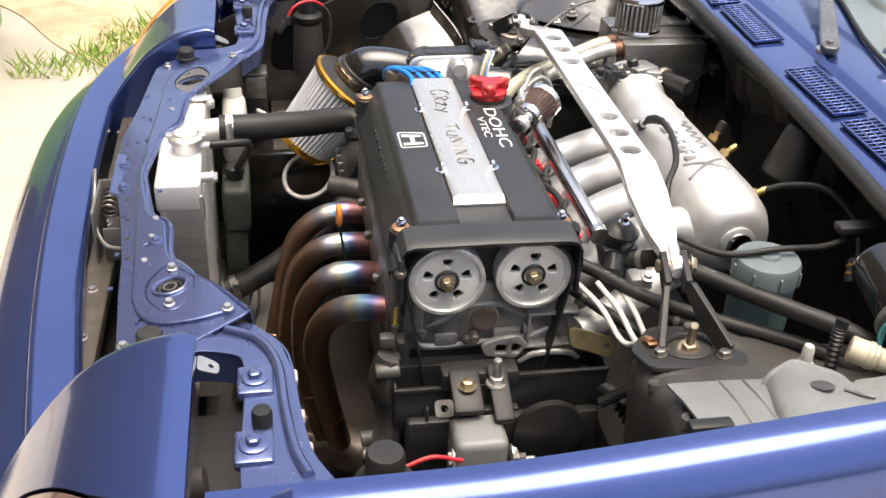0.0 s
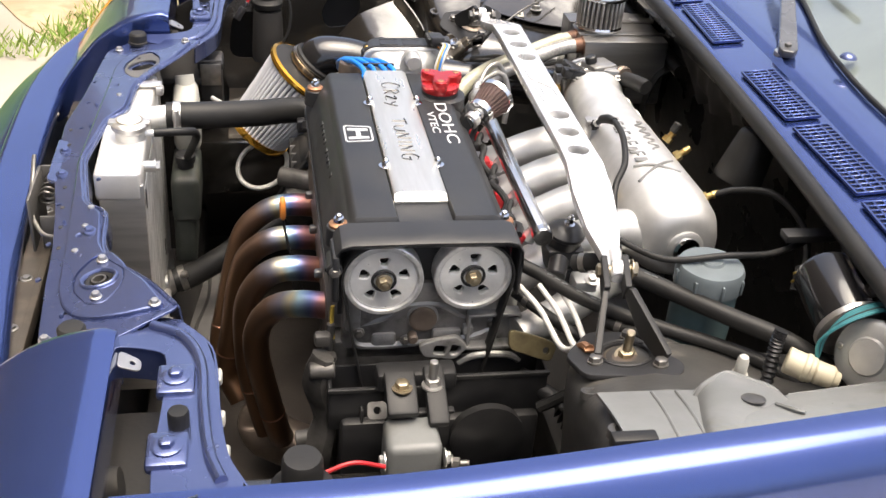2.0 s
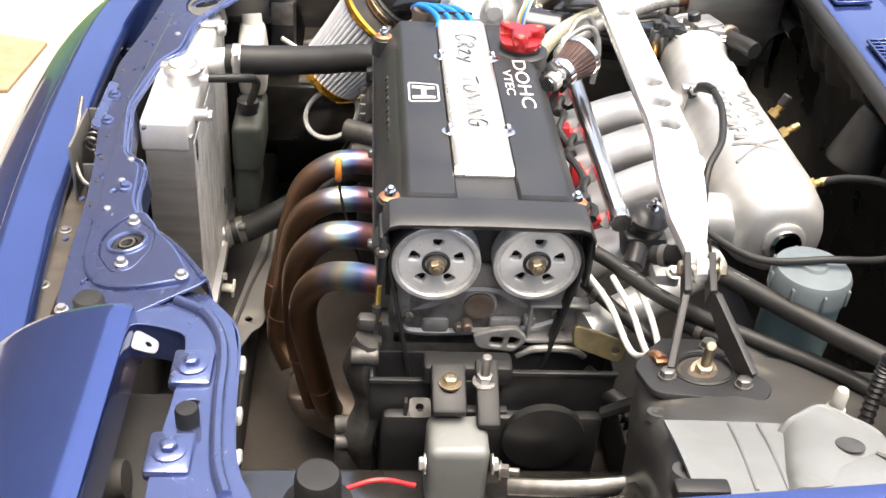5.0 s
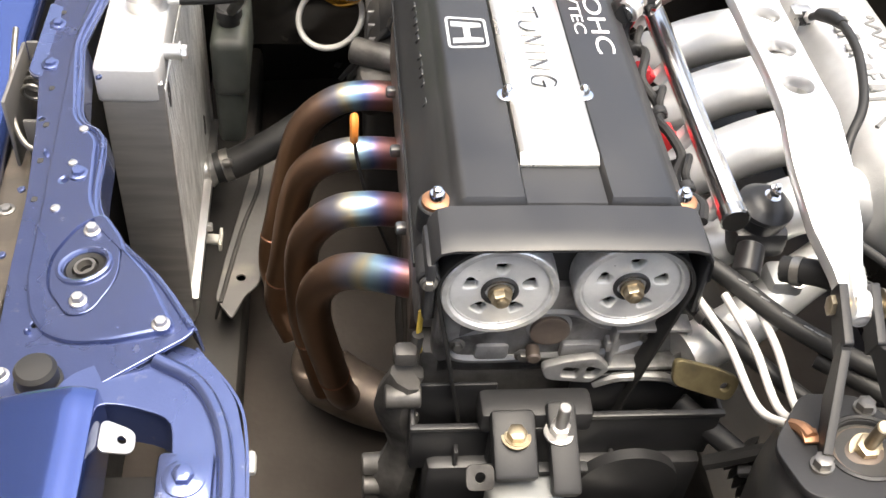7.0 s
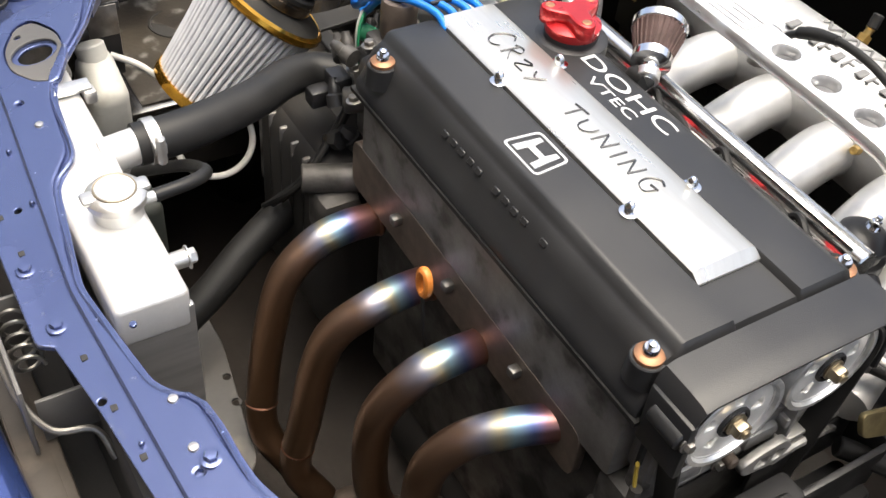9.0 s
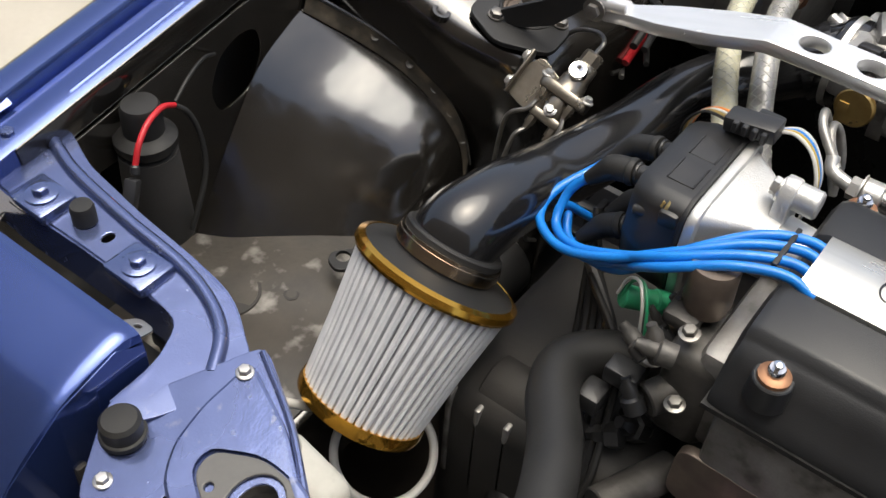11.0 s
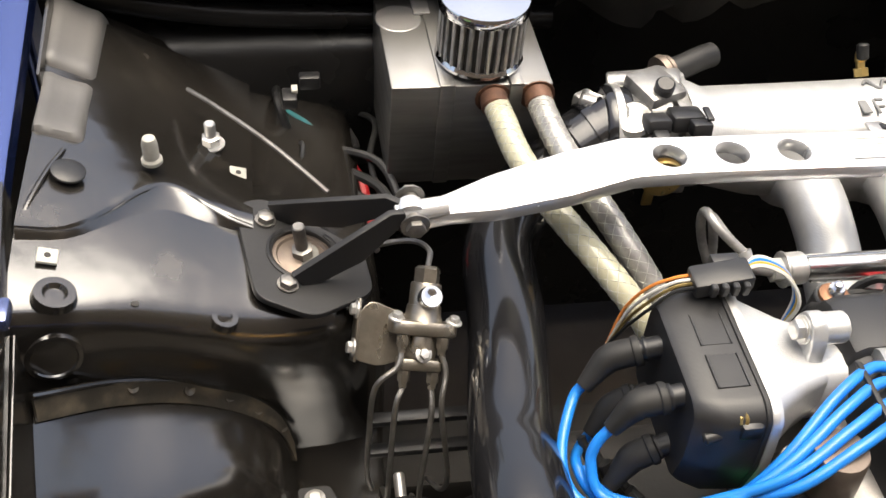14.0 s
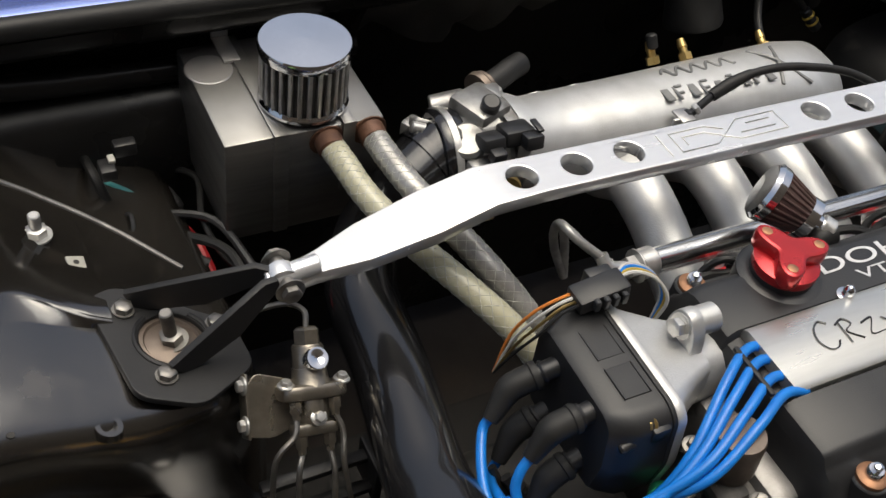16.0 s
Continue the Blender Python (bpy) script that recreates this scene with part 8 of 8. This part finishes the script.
part("bolt", hexhead((-0.336, 0.448, 0.377), (1, 0, 0), 0.006, 0.010), STEEL, low)
part("outlet_neck", [rod((-0.345, 0.545, 0.385), (-0.312, 0.551, 0.390), 0.017), lathe([(0.021, 0), (0.023, 0.003), (0.018, 0.010)], 22, along((-0.336, 0.547, 0.386), (1, 0.1, 0.1)))], STAIN, low)
tank = part("top_tank", [box((-0.3715, 0.489, 0.693), (0.062, 0.346, 0.044), 0.006, seg=3), lathe([(0.021, 0), (0.021, 0.012), (0.023, 0.014), (0.023, 0.018)], 28, Matrix.Translation((-0.362, 0.425, 0.714))), rod((-0.35, 0.515, 0.702), (-0.30, 0.515, 0.708), 0.0175), rod((-0.35, 0.425, 0.722), (-0.325, 0.425, 0.722), 0.005)], RAD, rad, "welded aluminium top tank")
part("filler_cap", [lathe([(0.024, 0.730), (0.0255, 0.731), (0.0255, 0.737), (0.022, 0.741), (0.012, 0.743), (0.001, 0.743)], 30, Matrix.Translation((-0.362, 0.425, 0))), box((-0.362, 0.425, 0.739), (0.058, 0.016, 0.006), 0.003)], STEEL, tank, "radiator pressure cap")
part("cap_disc", lathe([(0.017, 0.7425), (0.016, 0.7437), (0.001, 0.744)], 26, Matrix.Translation((-0.362, 0.425, 0))), RAD, tank, "pale worn cap disc")
part("cap_rim", lathe([(0.0165, 0.7428), (0.0182, 0.7432), (0.0185, 0.7425)], 26, Matrix.Translation((-0.362, 0.425, 0))), ZINC, tank)
part("drain_bolt", [rod((-0.35, 0.365, 0.70), (-0.325, 0.365, 0.70), 0.008), hexhead((-0.326, 0.365, 0.70), (1, 0, 0), 0.007, 0.007)], STEEL, tank)
part("top_bracket", [box((-0.350, 0.605, 0.720), (0.04, 0.018, 0.004), 0.001), box((-0.333, 0.60, 0.712), (0.012, 0.016, 0.014), 0.003)], STEEL, tank)
h1 = thing("upper_coolant_hose", (-0.25, 0.53, 0.69), "thick black upper coolant hose with a steel clamp", "hose")
part("hose", tube([(-0.318, 0.515, 0.707), (-0.28, 0.516, 0.707), (-0.235, 0.528, 0.703), (-0.18, 0.553, 0.694), (-0.14, 0.580, 0.686), (-0.105, 0.590, 0.680), (-0.075, 0.575, 0.675), (-0.055, 0.545, 0.67)], 0.0205, 20, 6), RUBBER, h1)
part("clamp", [lathe([(0.0212, 0), (0.0222, 0), (0.0222, 0.011), (0.0212, 0.011)], 30, along((-0.308, 0.515, 0.707), (1, 0.02, 0))), box((-0.302, 0.493, 0.715), (0.012, 0.012, 0.012), 0.002), rod((-0.302, 0.488, 0.70), (-0.302, 0.488, 0.73), 0.0045)], STEEL, h1)
h2 = thing("lower_coolant_hose", (-0.25, 0.57, 0.40), "thick black lower coolant hose", "hose")
part("hose", tube([(-0.328, 0.549, 0.388), (-0.300, 0.555, 0.394), (-0.245, 0.570, 0.420), (-0.19, 0.59, 0.45), (-0.12, 0.61, 0.48), (-0.05, 0.62, 0.50)], 0.0205, 18, 6), RUBBER, h2)
part("clamp", [lathe([(0.0212, 0), (0.0222, 0), (0.0222, 0.011), (0.0212, 0.011)], 30, along((-0.318, 0.551, 0.390), (1, 0.2, 0.25))), rod((-0.316, 0.534, 0.408), (-0.304, 0.534, 0.411), 0.006)], OLDSTEEL, h2)
h3 = thing("overflow_hose", (-0.30, 0.43, 0.72), "thin black overflow hose", "hose")
part("hose", tube([(-0.33, 0.425, 0.722), (-0.30, 0.428, 0.722), (-0.282, 0.437, 0.718), (-0.275, 0.455, 0.708), (-0.276, 0.505, 0.675), (-0.288, 0.57, 0.625), (-0.298, 0.615, 0.588)], 0.0062, 10), RUBBER, h3)
h4 = thing("white_tube_loop", (-0.20, 0.66, 0.55), "loose loop of pale grey tubing", "tube")
ring_m = along((-0.1735, 0.717, 0.5156), (-0.30, -0.55, 0.78))
part("loop", tube([(-0.262, 0.80, 0.612), (-0.235, 0.785, 0.600), (-0.205, 0.765, 0.575)] + [ring_m @ Vector((0.046 * math.cos(a), 0.046 * math.sin(a), 0.0015 * a)) for a in [1.75 + k * 0.45 for k in range(14)]] + [(-0.15, 0.79, 0.59), (-0.11, 0.80, 0.60)], 0.0042, 10), WHITEWIRE, h4)
tankb = thing("coolant_bottle", (-0.305, 0.65, 0.42), "grey-green plastic coolant bottle behind the radiator core", "bottle")
part("bottle", [box((-0.303, 0.650, 0.520), (0.046, 0.135, 0.085), 0.012, seg=3), box((-0.307, 0.645, 0.445), (0.036, 0.115, 0.095), 0.010, seg=3)], BOTTLEGREEN, tankb)
part("neck", lathe([(0.014, 0), (0.014, 0.012), (0.017, 0.013), (0.017, 0.024), (0.014, 0.027), (0.001, 0.027)], 22, Matrix.Translation((-0.303, 0.630, 0.560))), PLASTIC, tankb, "black cap")
bot = thing("overflow_bottle", (-0.29, 0.74, 0.52), "aged white plastic overflow bottle behind the radiator", "bottle")
part("bottle", [box((-0.300, 0.70, 0.628), (0.046, 0.10, 0.10), 0.014, Matrix.Rotation(0.35, 4, "X"), taper=(0.85, 0.7), seg=3), rod((-0.300, 0.708, 0.672), (-0.302, 0.715, 0.69), 0.016)], WHITEPL, bot)
rel = thing("relay_box", (-0.26, 0.84, 0.55), "black relay box on the inner wing", "relay box")
part("case", [box((-0.262, 0.84, 0.615), (0.04, 0.05, 0.09), 0.004), box((-0.262, 0.84, 0.665), (0.045, 0.055, 0.014), 0.003)], PLASTIC, rel)
part("lid", [box((-0.262, 0.84, 0.673), (0.040, 0.048, 0.006), 0.002), box((-0.262, 0.812, 0.650), (0.036, 0.003, 0.040), 0.001)], OLDSTEEL, rel, "dull metal lid")

# ---- far corner knob and wire ----
for s in (0, 1):
    k = thing("rubber_capped_strut", (-0.157, mirror(1.005) if s else 1.005, 0.66), "black rubber-capped fitting in the bay corner", "cap", "corner caps")
    part("cap", side(lathe([(0.026, 0.006), (0.0285, 0.010), (0.0285, 0.017), (0.023, 0.021), (0.0185, 0.023), (0.018, 0.048), (0.016, 0.052), (0.001, 0.053)], 30, Matrix.Translation((-0.157, 1.005, 0.704))), s), RUBBER, k)
    part("base", side(lathe([(0.030, 0), (0.031, 0.02), (0.027, 0.10)], 26, Matrix.Translation((-0.157, 1.005, 0.605))), s), DARK, k)
    if s:
        part("wire", side(tube([(-0.14, 0.985, 0.715), (-0.11, 0.98, 0.722), (-0.08, 0.975, 0.71)], 0.0022, 8), s), REDPLASTIC, k, "red wire")
        continue
    part("wire", tube([(-0.128, 0.995, 0.742), (-0.145, 0.990, 0.752), (-0.168, 0.982, 0.753), (-0.186, 0.975, 0.744), (-0.1955, 0.972, 0.729)], 0.0028, 10), REDPLASTIC, k, "red wire")
    part("wire", tube([(-0.128, 0.995, 0.742), (-0.117, 0.990, 0.728), (-0.114, 0.982, 0.700), (-0.122, 0.975, 0.665), (-0.15, 0.97, 0.62)], 0.0026, 10), RUBBER, k)
    part("wire", tube([(-0.126, 0.996, 0.744), (-0.100, 1.005, 0.752), (-0.070, 1.018, 0.750), (-0.045, 1.032, 0.735)], 0.0018, 8), RUBBER, k)
    part("plug", [rod((-0.1955, 0.972, 0.730), (-0.199, 0.970, 0.722), 0.0042), box((0, 0, 0), (0.012, 0.011, 0.026), 0.002, along((-0.209, 0.966, 0.710), (-0.52, -0.22, -0.82)))], PLASTIC, k)

# ---- near rear corner ----
res = thing("fluid_reservoir", (0.31, -0.04, 0.66), "milky teal fluid reservoir with a ribbed grey cap", "reservoir")
rm = Matrix.Translation((0.312, -0.045, 0))
part("bottle", lathe([(0.029, 0.655), (0.034, 0.66), (0.0360, 0.70), (0.0360, 0.745), (0.037, 0.755)], 30, rm), MILKY, res)
rcap = part("cap", lathe([(0.036, 0.753), (0.0385, 0.755), (0.0385, 0.776), (0.036, 0.781), (0.014, 0.783), (0.012, 0.786), (0.001, 0.786)], 36, rm), MILKYCAP, res)
parts("grip_rib", [box((0.312 + 0.0388 * math.cos(a), -0.045 + 0.0388 * math.sin(a), 0.766), (0.003, 0.006, 0.018), 0.0008, seg=1) for a in [k * 2 * math.pi / 8 for k in range(8)]], MILKYCAP, rcap)
for nm, lab, pts, r in (("heater_hose", "black rubber heater hose with faint print", [(0.175, 0.02, 0.745), (0.20, 0.0, 0.758), (0.23, -0.022, 0.755), (0.27, -0.059, 0.752), (0.316, -0.104, 0.75), (0.37, -0.151, 0.745), (0.42, -0.19, 0.72)], 0.0105),
                        ("heater_hose", "black rubber heater hose with faint print", [(0.110, 0.06, 0.725), (0.136, 0.038, 0.722), (0.175, -0.01, 0.718), (0.215, -0.045, 0.716), (0.254, -0.072, 0.715), (0.316, -0.111, 0.713), (0.36, -0.148, 0.71), (0.42, -0.19, 0.68)], 0.0082),
                        ("heater_hose", "thin black rubber hose beside the tower", [(0.20, -0.035, 0.700), (0.25, -0.085, 0.705), (0.30, -0.13, 0.70), (0.35, -0.165, 0.69), (0.40, -0.19, 0.66)], 0.0078),
                        ("clutch_hose", "thin black hose across the bay", [(0.20, 0.04, 0.772), (0.214, 0.022, 0.780), (0.259, -0.034, 0.782), (0.325, -0.046, 0.792), (0.385, -0.034, 0.785), (0.44, -0.01, 0.785), (0.475, 0.01, 0.79)], 0.0038),
                        ("loom", "black taped wiring loom", [(0.11, 0.03, 0.70), (0.15, -0.02, 0.69), (0.21, -0.08, 0.675), (0.28, -0.14, 0.65), (0.36, -0.18, 0.62)], 0.007)):
    t = thing(nm, pts[0], lab, "hose", "hoses by the tower")
    part("hose", tube(pts, r, 12, 6), RUBBER, t)
    part("clamp", lathe([(r + 0.0004, 0), (r + 0.0014, 0), (r + 0.0014, 0.007), (r + 0.0004, 0.007)], 22, along(Vector(pts[0]) * 0.75 + Vector(pts[1]) * 0.25, Vector(pts[1]) - Vector(pts[0]))), OLDSTEEL, t)
    if r > 0.008:
        cc_ = catmull(pts, 6)
        for q in (8, 9, 10, 12, 14, 15):
            part("print_mark", box(tuple(cc_[q] + Vector((0, -0.2 * r, 0.97 * r))), (0.008, 0.0016, 0.0006), 0.0002, along((0, 0, 0), (0, 0, 1)) @ Matrix.Rotation(-0.75, 4, "Z"), seg=1), PALEGREY, t)
ww = thing("white_cables", (0.14, -0.03, 0.68), "pair of white cables with copper ends", "cable")
for o in (0.0, 0.022, 0.042):
    part("cable", tube([(0.112 + o * 1.1, 0.02, 0.715), (0.125 + o, -0.03, 0.715 - o * 0.2), (0.138 + o * 0.7, -0.08, 0.70), (0.146 + o * 0.4, -0.115, 0.725)], 0.0034, 10), WHITEWIRE, ww)
part("copper_end", [tube([(0.146, -0.112, 0.722), (0.148, -0.122, 0.732), (0.15, -0.132, 0.735)], 0.0055, 8), box((0.15, -0.13, 0.735), (0.012, 0.012, 0.003), 0.001)], COPPER, ww)
brk = thing("brass_bracket", (0.12, -0.01, 0.62), "yellow-zinc steel bracket behind the belt", "bracket")
part("plate", [plate(rounded([(0, 0), (0.052, -0.014), (0.060, 0.008), (0.040, 0.016), (0.0, 0.024)], 0.008), 0.006, (ring((0.046, 0.0), 0.004),), 0.001, axes((0.095, -0.02, 0.655), (1, 0, -0.1), (0, 0.4, 1)))], OLIVE, brk)
mot = thing("wiper_motor", (0.38, -0.2, 0.72), "wiper motor with a black can, alloy gearcase and teal wires", "motor")
part("can", [lathe([(0.033, 0), (0.034, 0.003), (0.034, 0.072), (0.031, 0.078), (0.001, 0.079)], 36, along((0.412, -0.176, 0.785), (0.02, 0.92, 0.22)))], GLOSS, mot)
part("clamp_ring", lathe([(0.034, -0.004), (0.039, -0.003), (0.040, 0.003), (0.034, 0.006)], 36, along((0.412, -0.180, 0.784), (0.02, 0.92, 0.22))), STAIN, mot)
gx = along((0.410, -0.226, 0.784), (-0.84, -0.42, 0.34))
case = part("gearcase", [lathe([(0.034, -0.024), (0.0365, -0.018), (0.0375, 0.004), (0.0375, 0.008), (0.034, 0.010)], 36, gx), box((0.432, -0.214, 0.782), (0.046, 0.050, 0.050), 0.012, seg=3), box((0.452, -0.228, 0.792), (0.050, 0.030, 0.026), 0.006), box((0.470, -0.236, 0.776), (0.030, 0.012, 0.036), 0.004)], CAST, mot, "cast alloy gearcase")
part("cover", [lathe([(0.0355, 0.008), (0.036, 0.010), (0.033, 0.0125), (0.020, 0.0135), (0.018, 0.0165), (0.001, 0.017)], 36, gx), box((0, 0.012, 0.0135), (0.040, 0.012, 0.004), 0.0018, gx), box((0.004, -0.014, 0.0135), (0.034, 0.009, 0.004), 0.0018, gx)], CAST, case, "pressed alloy cover")
for k in range(3):
    part("cover_screw", hexhead(gx @ Vector((0.030 * math.cos(1.2 + 2.1 * k), 0.030 * math.sin(1.2 + 2.1 * k), 0.011)), (-0.84, -0.42, 0.34), 0.0032, 0.003), STAIN, case)
for p in ((0.474, -0.243, 0.788), (0.430, -0.165, 0.822)):
    part("bolt", hexhead(p, (0, -0.6, 0.8), 0.0055, 0.005), OLDSTEEL, mot)
for k in range(7):
    o = 0.0035 * k
    part("wire", tube([(0.436, -0.190 - o, 0.822), (0.412, -0.196 - 0.8 * o, 0.828 + 0.1 * o), (0.386 - 0.5 * o, -0.197 - 0.8 * o, 0.817), (0.372 - 0.7 * o, -0.198 - 0.5 * o, 0.792), (0.366 - 0.3 * o, -0.202 - 0.4 * o, 0.768), (0.356, -0.205, 0.752)], 0.0016, 6), TEAL if k % 4 else SATIN, mot)
con = thing("cream_connector", (0.34, -0.22, 0.74), "cream plastic hose connector", "connector")
part("body", [rod((0.326, -0.210, 0.773), (0.350, -0.226, 0.769), 0.0138, 0.0134), rod((0.350, -0.226, 0.769), (0.366, -0.236, 0.767), 0.0122, 0.0116), rod((0.340, -0.2195, 0.771), (0.346, -0.2235, 0.7700), 0.0147, 0.0147), rod((0.365, -0.2355, 0.767), (0.371, -0.2395, 0.766), 0.009, 0.008)], CREAM, con)
part("ribbed_hose", tube([(0.327, -0.188, 0.792), (0.324, -0.190, 0.780), (0.322, -0.194, 0.755), (0.320, -0.20, 0.72), (0.318, -0.21, 0.66)], 0.0075, 12, 10, ripple=0.002), PLASTIC, con)
boot = thing("rubber_boot", (0.47, 0.20, 0.76), "black conical rubber boot at the firewall", "boot")
part("cone", lathe([(0.032, 0), (0.0335, 0.005), (0.027, 0.064), (0.025, 0.070), (0.0225, 0.072), (0.001, 0.072)], 30, along((0.450, 0.196, 0.754), (0.30, 0.10, 0.9))), RUBBER, boot)
bl = thing("bracket_bar", (0.48, -0.02, 0.78), "black steel bracket by the firewall", "bracket")
part("bar", [box((0.468, -0.02, 0.80), (0.125, 0.020, 0.010), 0.002), box((0.50, -0.03, 0.76), (0.03, 0.02, 0.09), 0.003)], SATIN, bl)
part("screw", hexhead((0.51, -0.022, 0.806), UP, 0.005, 0.004), BRASS, bl)
loom = thing("firewall_wiring", (0.40, 0.86, 0.68), "tangle of dark taped wiring with small connectors", "wiring")
wr = random.Random(9)
for k in range(12):
    p0 = Vector((0.50, 0.80 + 0.012 * k, 0.66 + wr.uniform(-0.03, 0.03)))
    pts = [p0] + [p0 + Vector((-0.045 * q + wr.uniform(-0.02, 0.02), -0.012 * q + wr.uniform(-0.03, 0.03), wr.uniform(-0.025, 0.03))) for q in (1, 2, 3, 4)]
    part("wire", tube(pts, wr.uniform(0.0018, 0.005), 8), (RUBBER, PLASTIC, STAIN, RUBBER, REDPLASTIC, RUBBER, TEAL)[k % 7], loom)
part("connector", [box((0.42, 0.85, 0.735), (0.02, 0.014, 0.012), 0.002), box((0.44, 0.83, 0.74), (0.012, 0.02, 0.014), 0.002)], PLASTIC, loom)
part("tag", box((0.425, 0.845, 0.742), (0.010, 0.006, 0.004), 0.001), WHITEPL, loom)
rodt = thing("bonnet_prop_cable", (0.40, 0.92, 0.73), "thin grey cable along the tower", "cable")
part("cable", tube([(0.40, 0.94, 0.765), (0.37, 0.915, 0.768), (0.32, 0.870, 0.765), (0.27, 0.825, 0.752)], 0.0020, 8), OLDSTEEL, rodt)

# ---- small clutter of the lower bay ----
cr = random.Random(17)
low = thing("lower_bay_pipes", (0.22, 0.10, 0.55), "black pipes and cables low beside the engine", "pipes")
for k in range(7):
    y = -0.06 - 0.018 * k
    part("pipe", tube([(0.13 + 0.02 * k, y, 0.60 + cr.uniform(-0.04, 0.03)), (0.20 + 0.02 * k, y - 0.02, 0.63 + cr.uniform(-0.03, 0.03)), (0.30, y - 0.03, 0.62 + cr.uniform(-0.04, 0.03)), (0.42, y - 0.02, 0.64 + cr.uniform(-0.05, 0.05))], cr.uniform(0.003, 0.008), 8), (RUBBER, PLASTIC, OLDSTEEL, RUBBER)[k % 4], low)
gb = thing("rubber_gaiter", (0.16, -0.06, 0.55), "black ribbed rubber gaiter beside the belt cover", "gaiter")
parts("ring", [lathe([(0.016 + 0.0018 * k, 0), (0.021 + 0.0018 * k, 0.003), (0.016 + 0.0018 * k, 0.006)], 20, along((0.165 + 0.0045 * k, -0.045 - 0.005 * k, 0.590 - 0.004 * k), (0.65, -0.7, -0.3))) for k in range(7)], RUBBER, gb)
part("arm", rod((0.17, -0.05, 0.585), (0.12, 0.0, 0.60), 0.010), SATIN, gb)
sl = thing("steel_link", (0.09, -0.15, 0.50), "dark steel link rod below the engine mount", "link")
part("rod", tube([(0.03, -0.115, 0.545), (0.09, -0.13, 0.56), (0.16, -0.135, 0.575), (0.22, -0.12, 0.58)], 0.009, 10, flat=0.6), OLDSTEEL, sl)
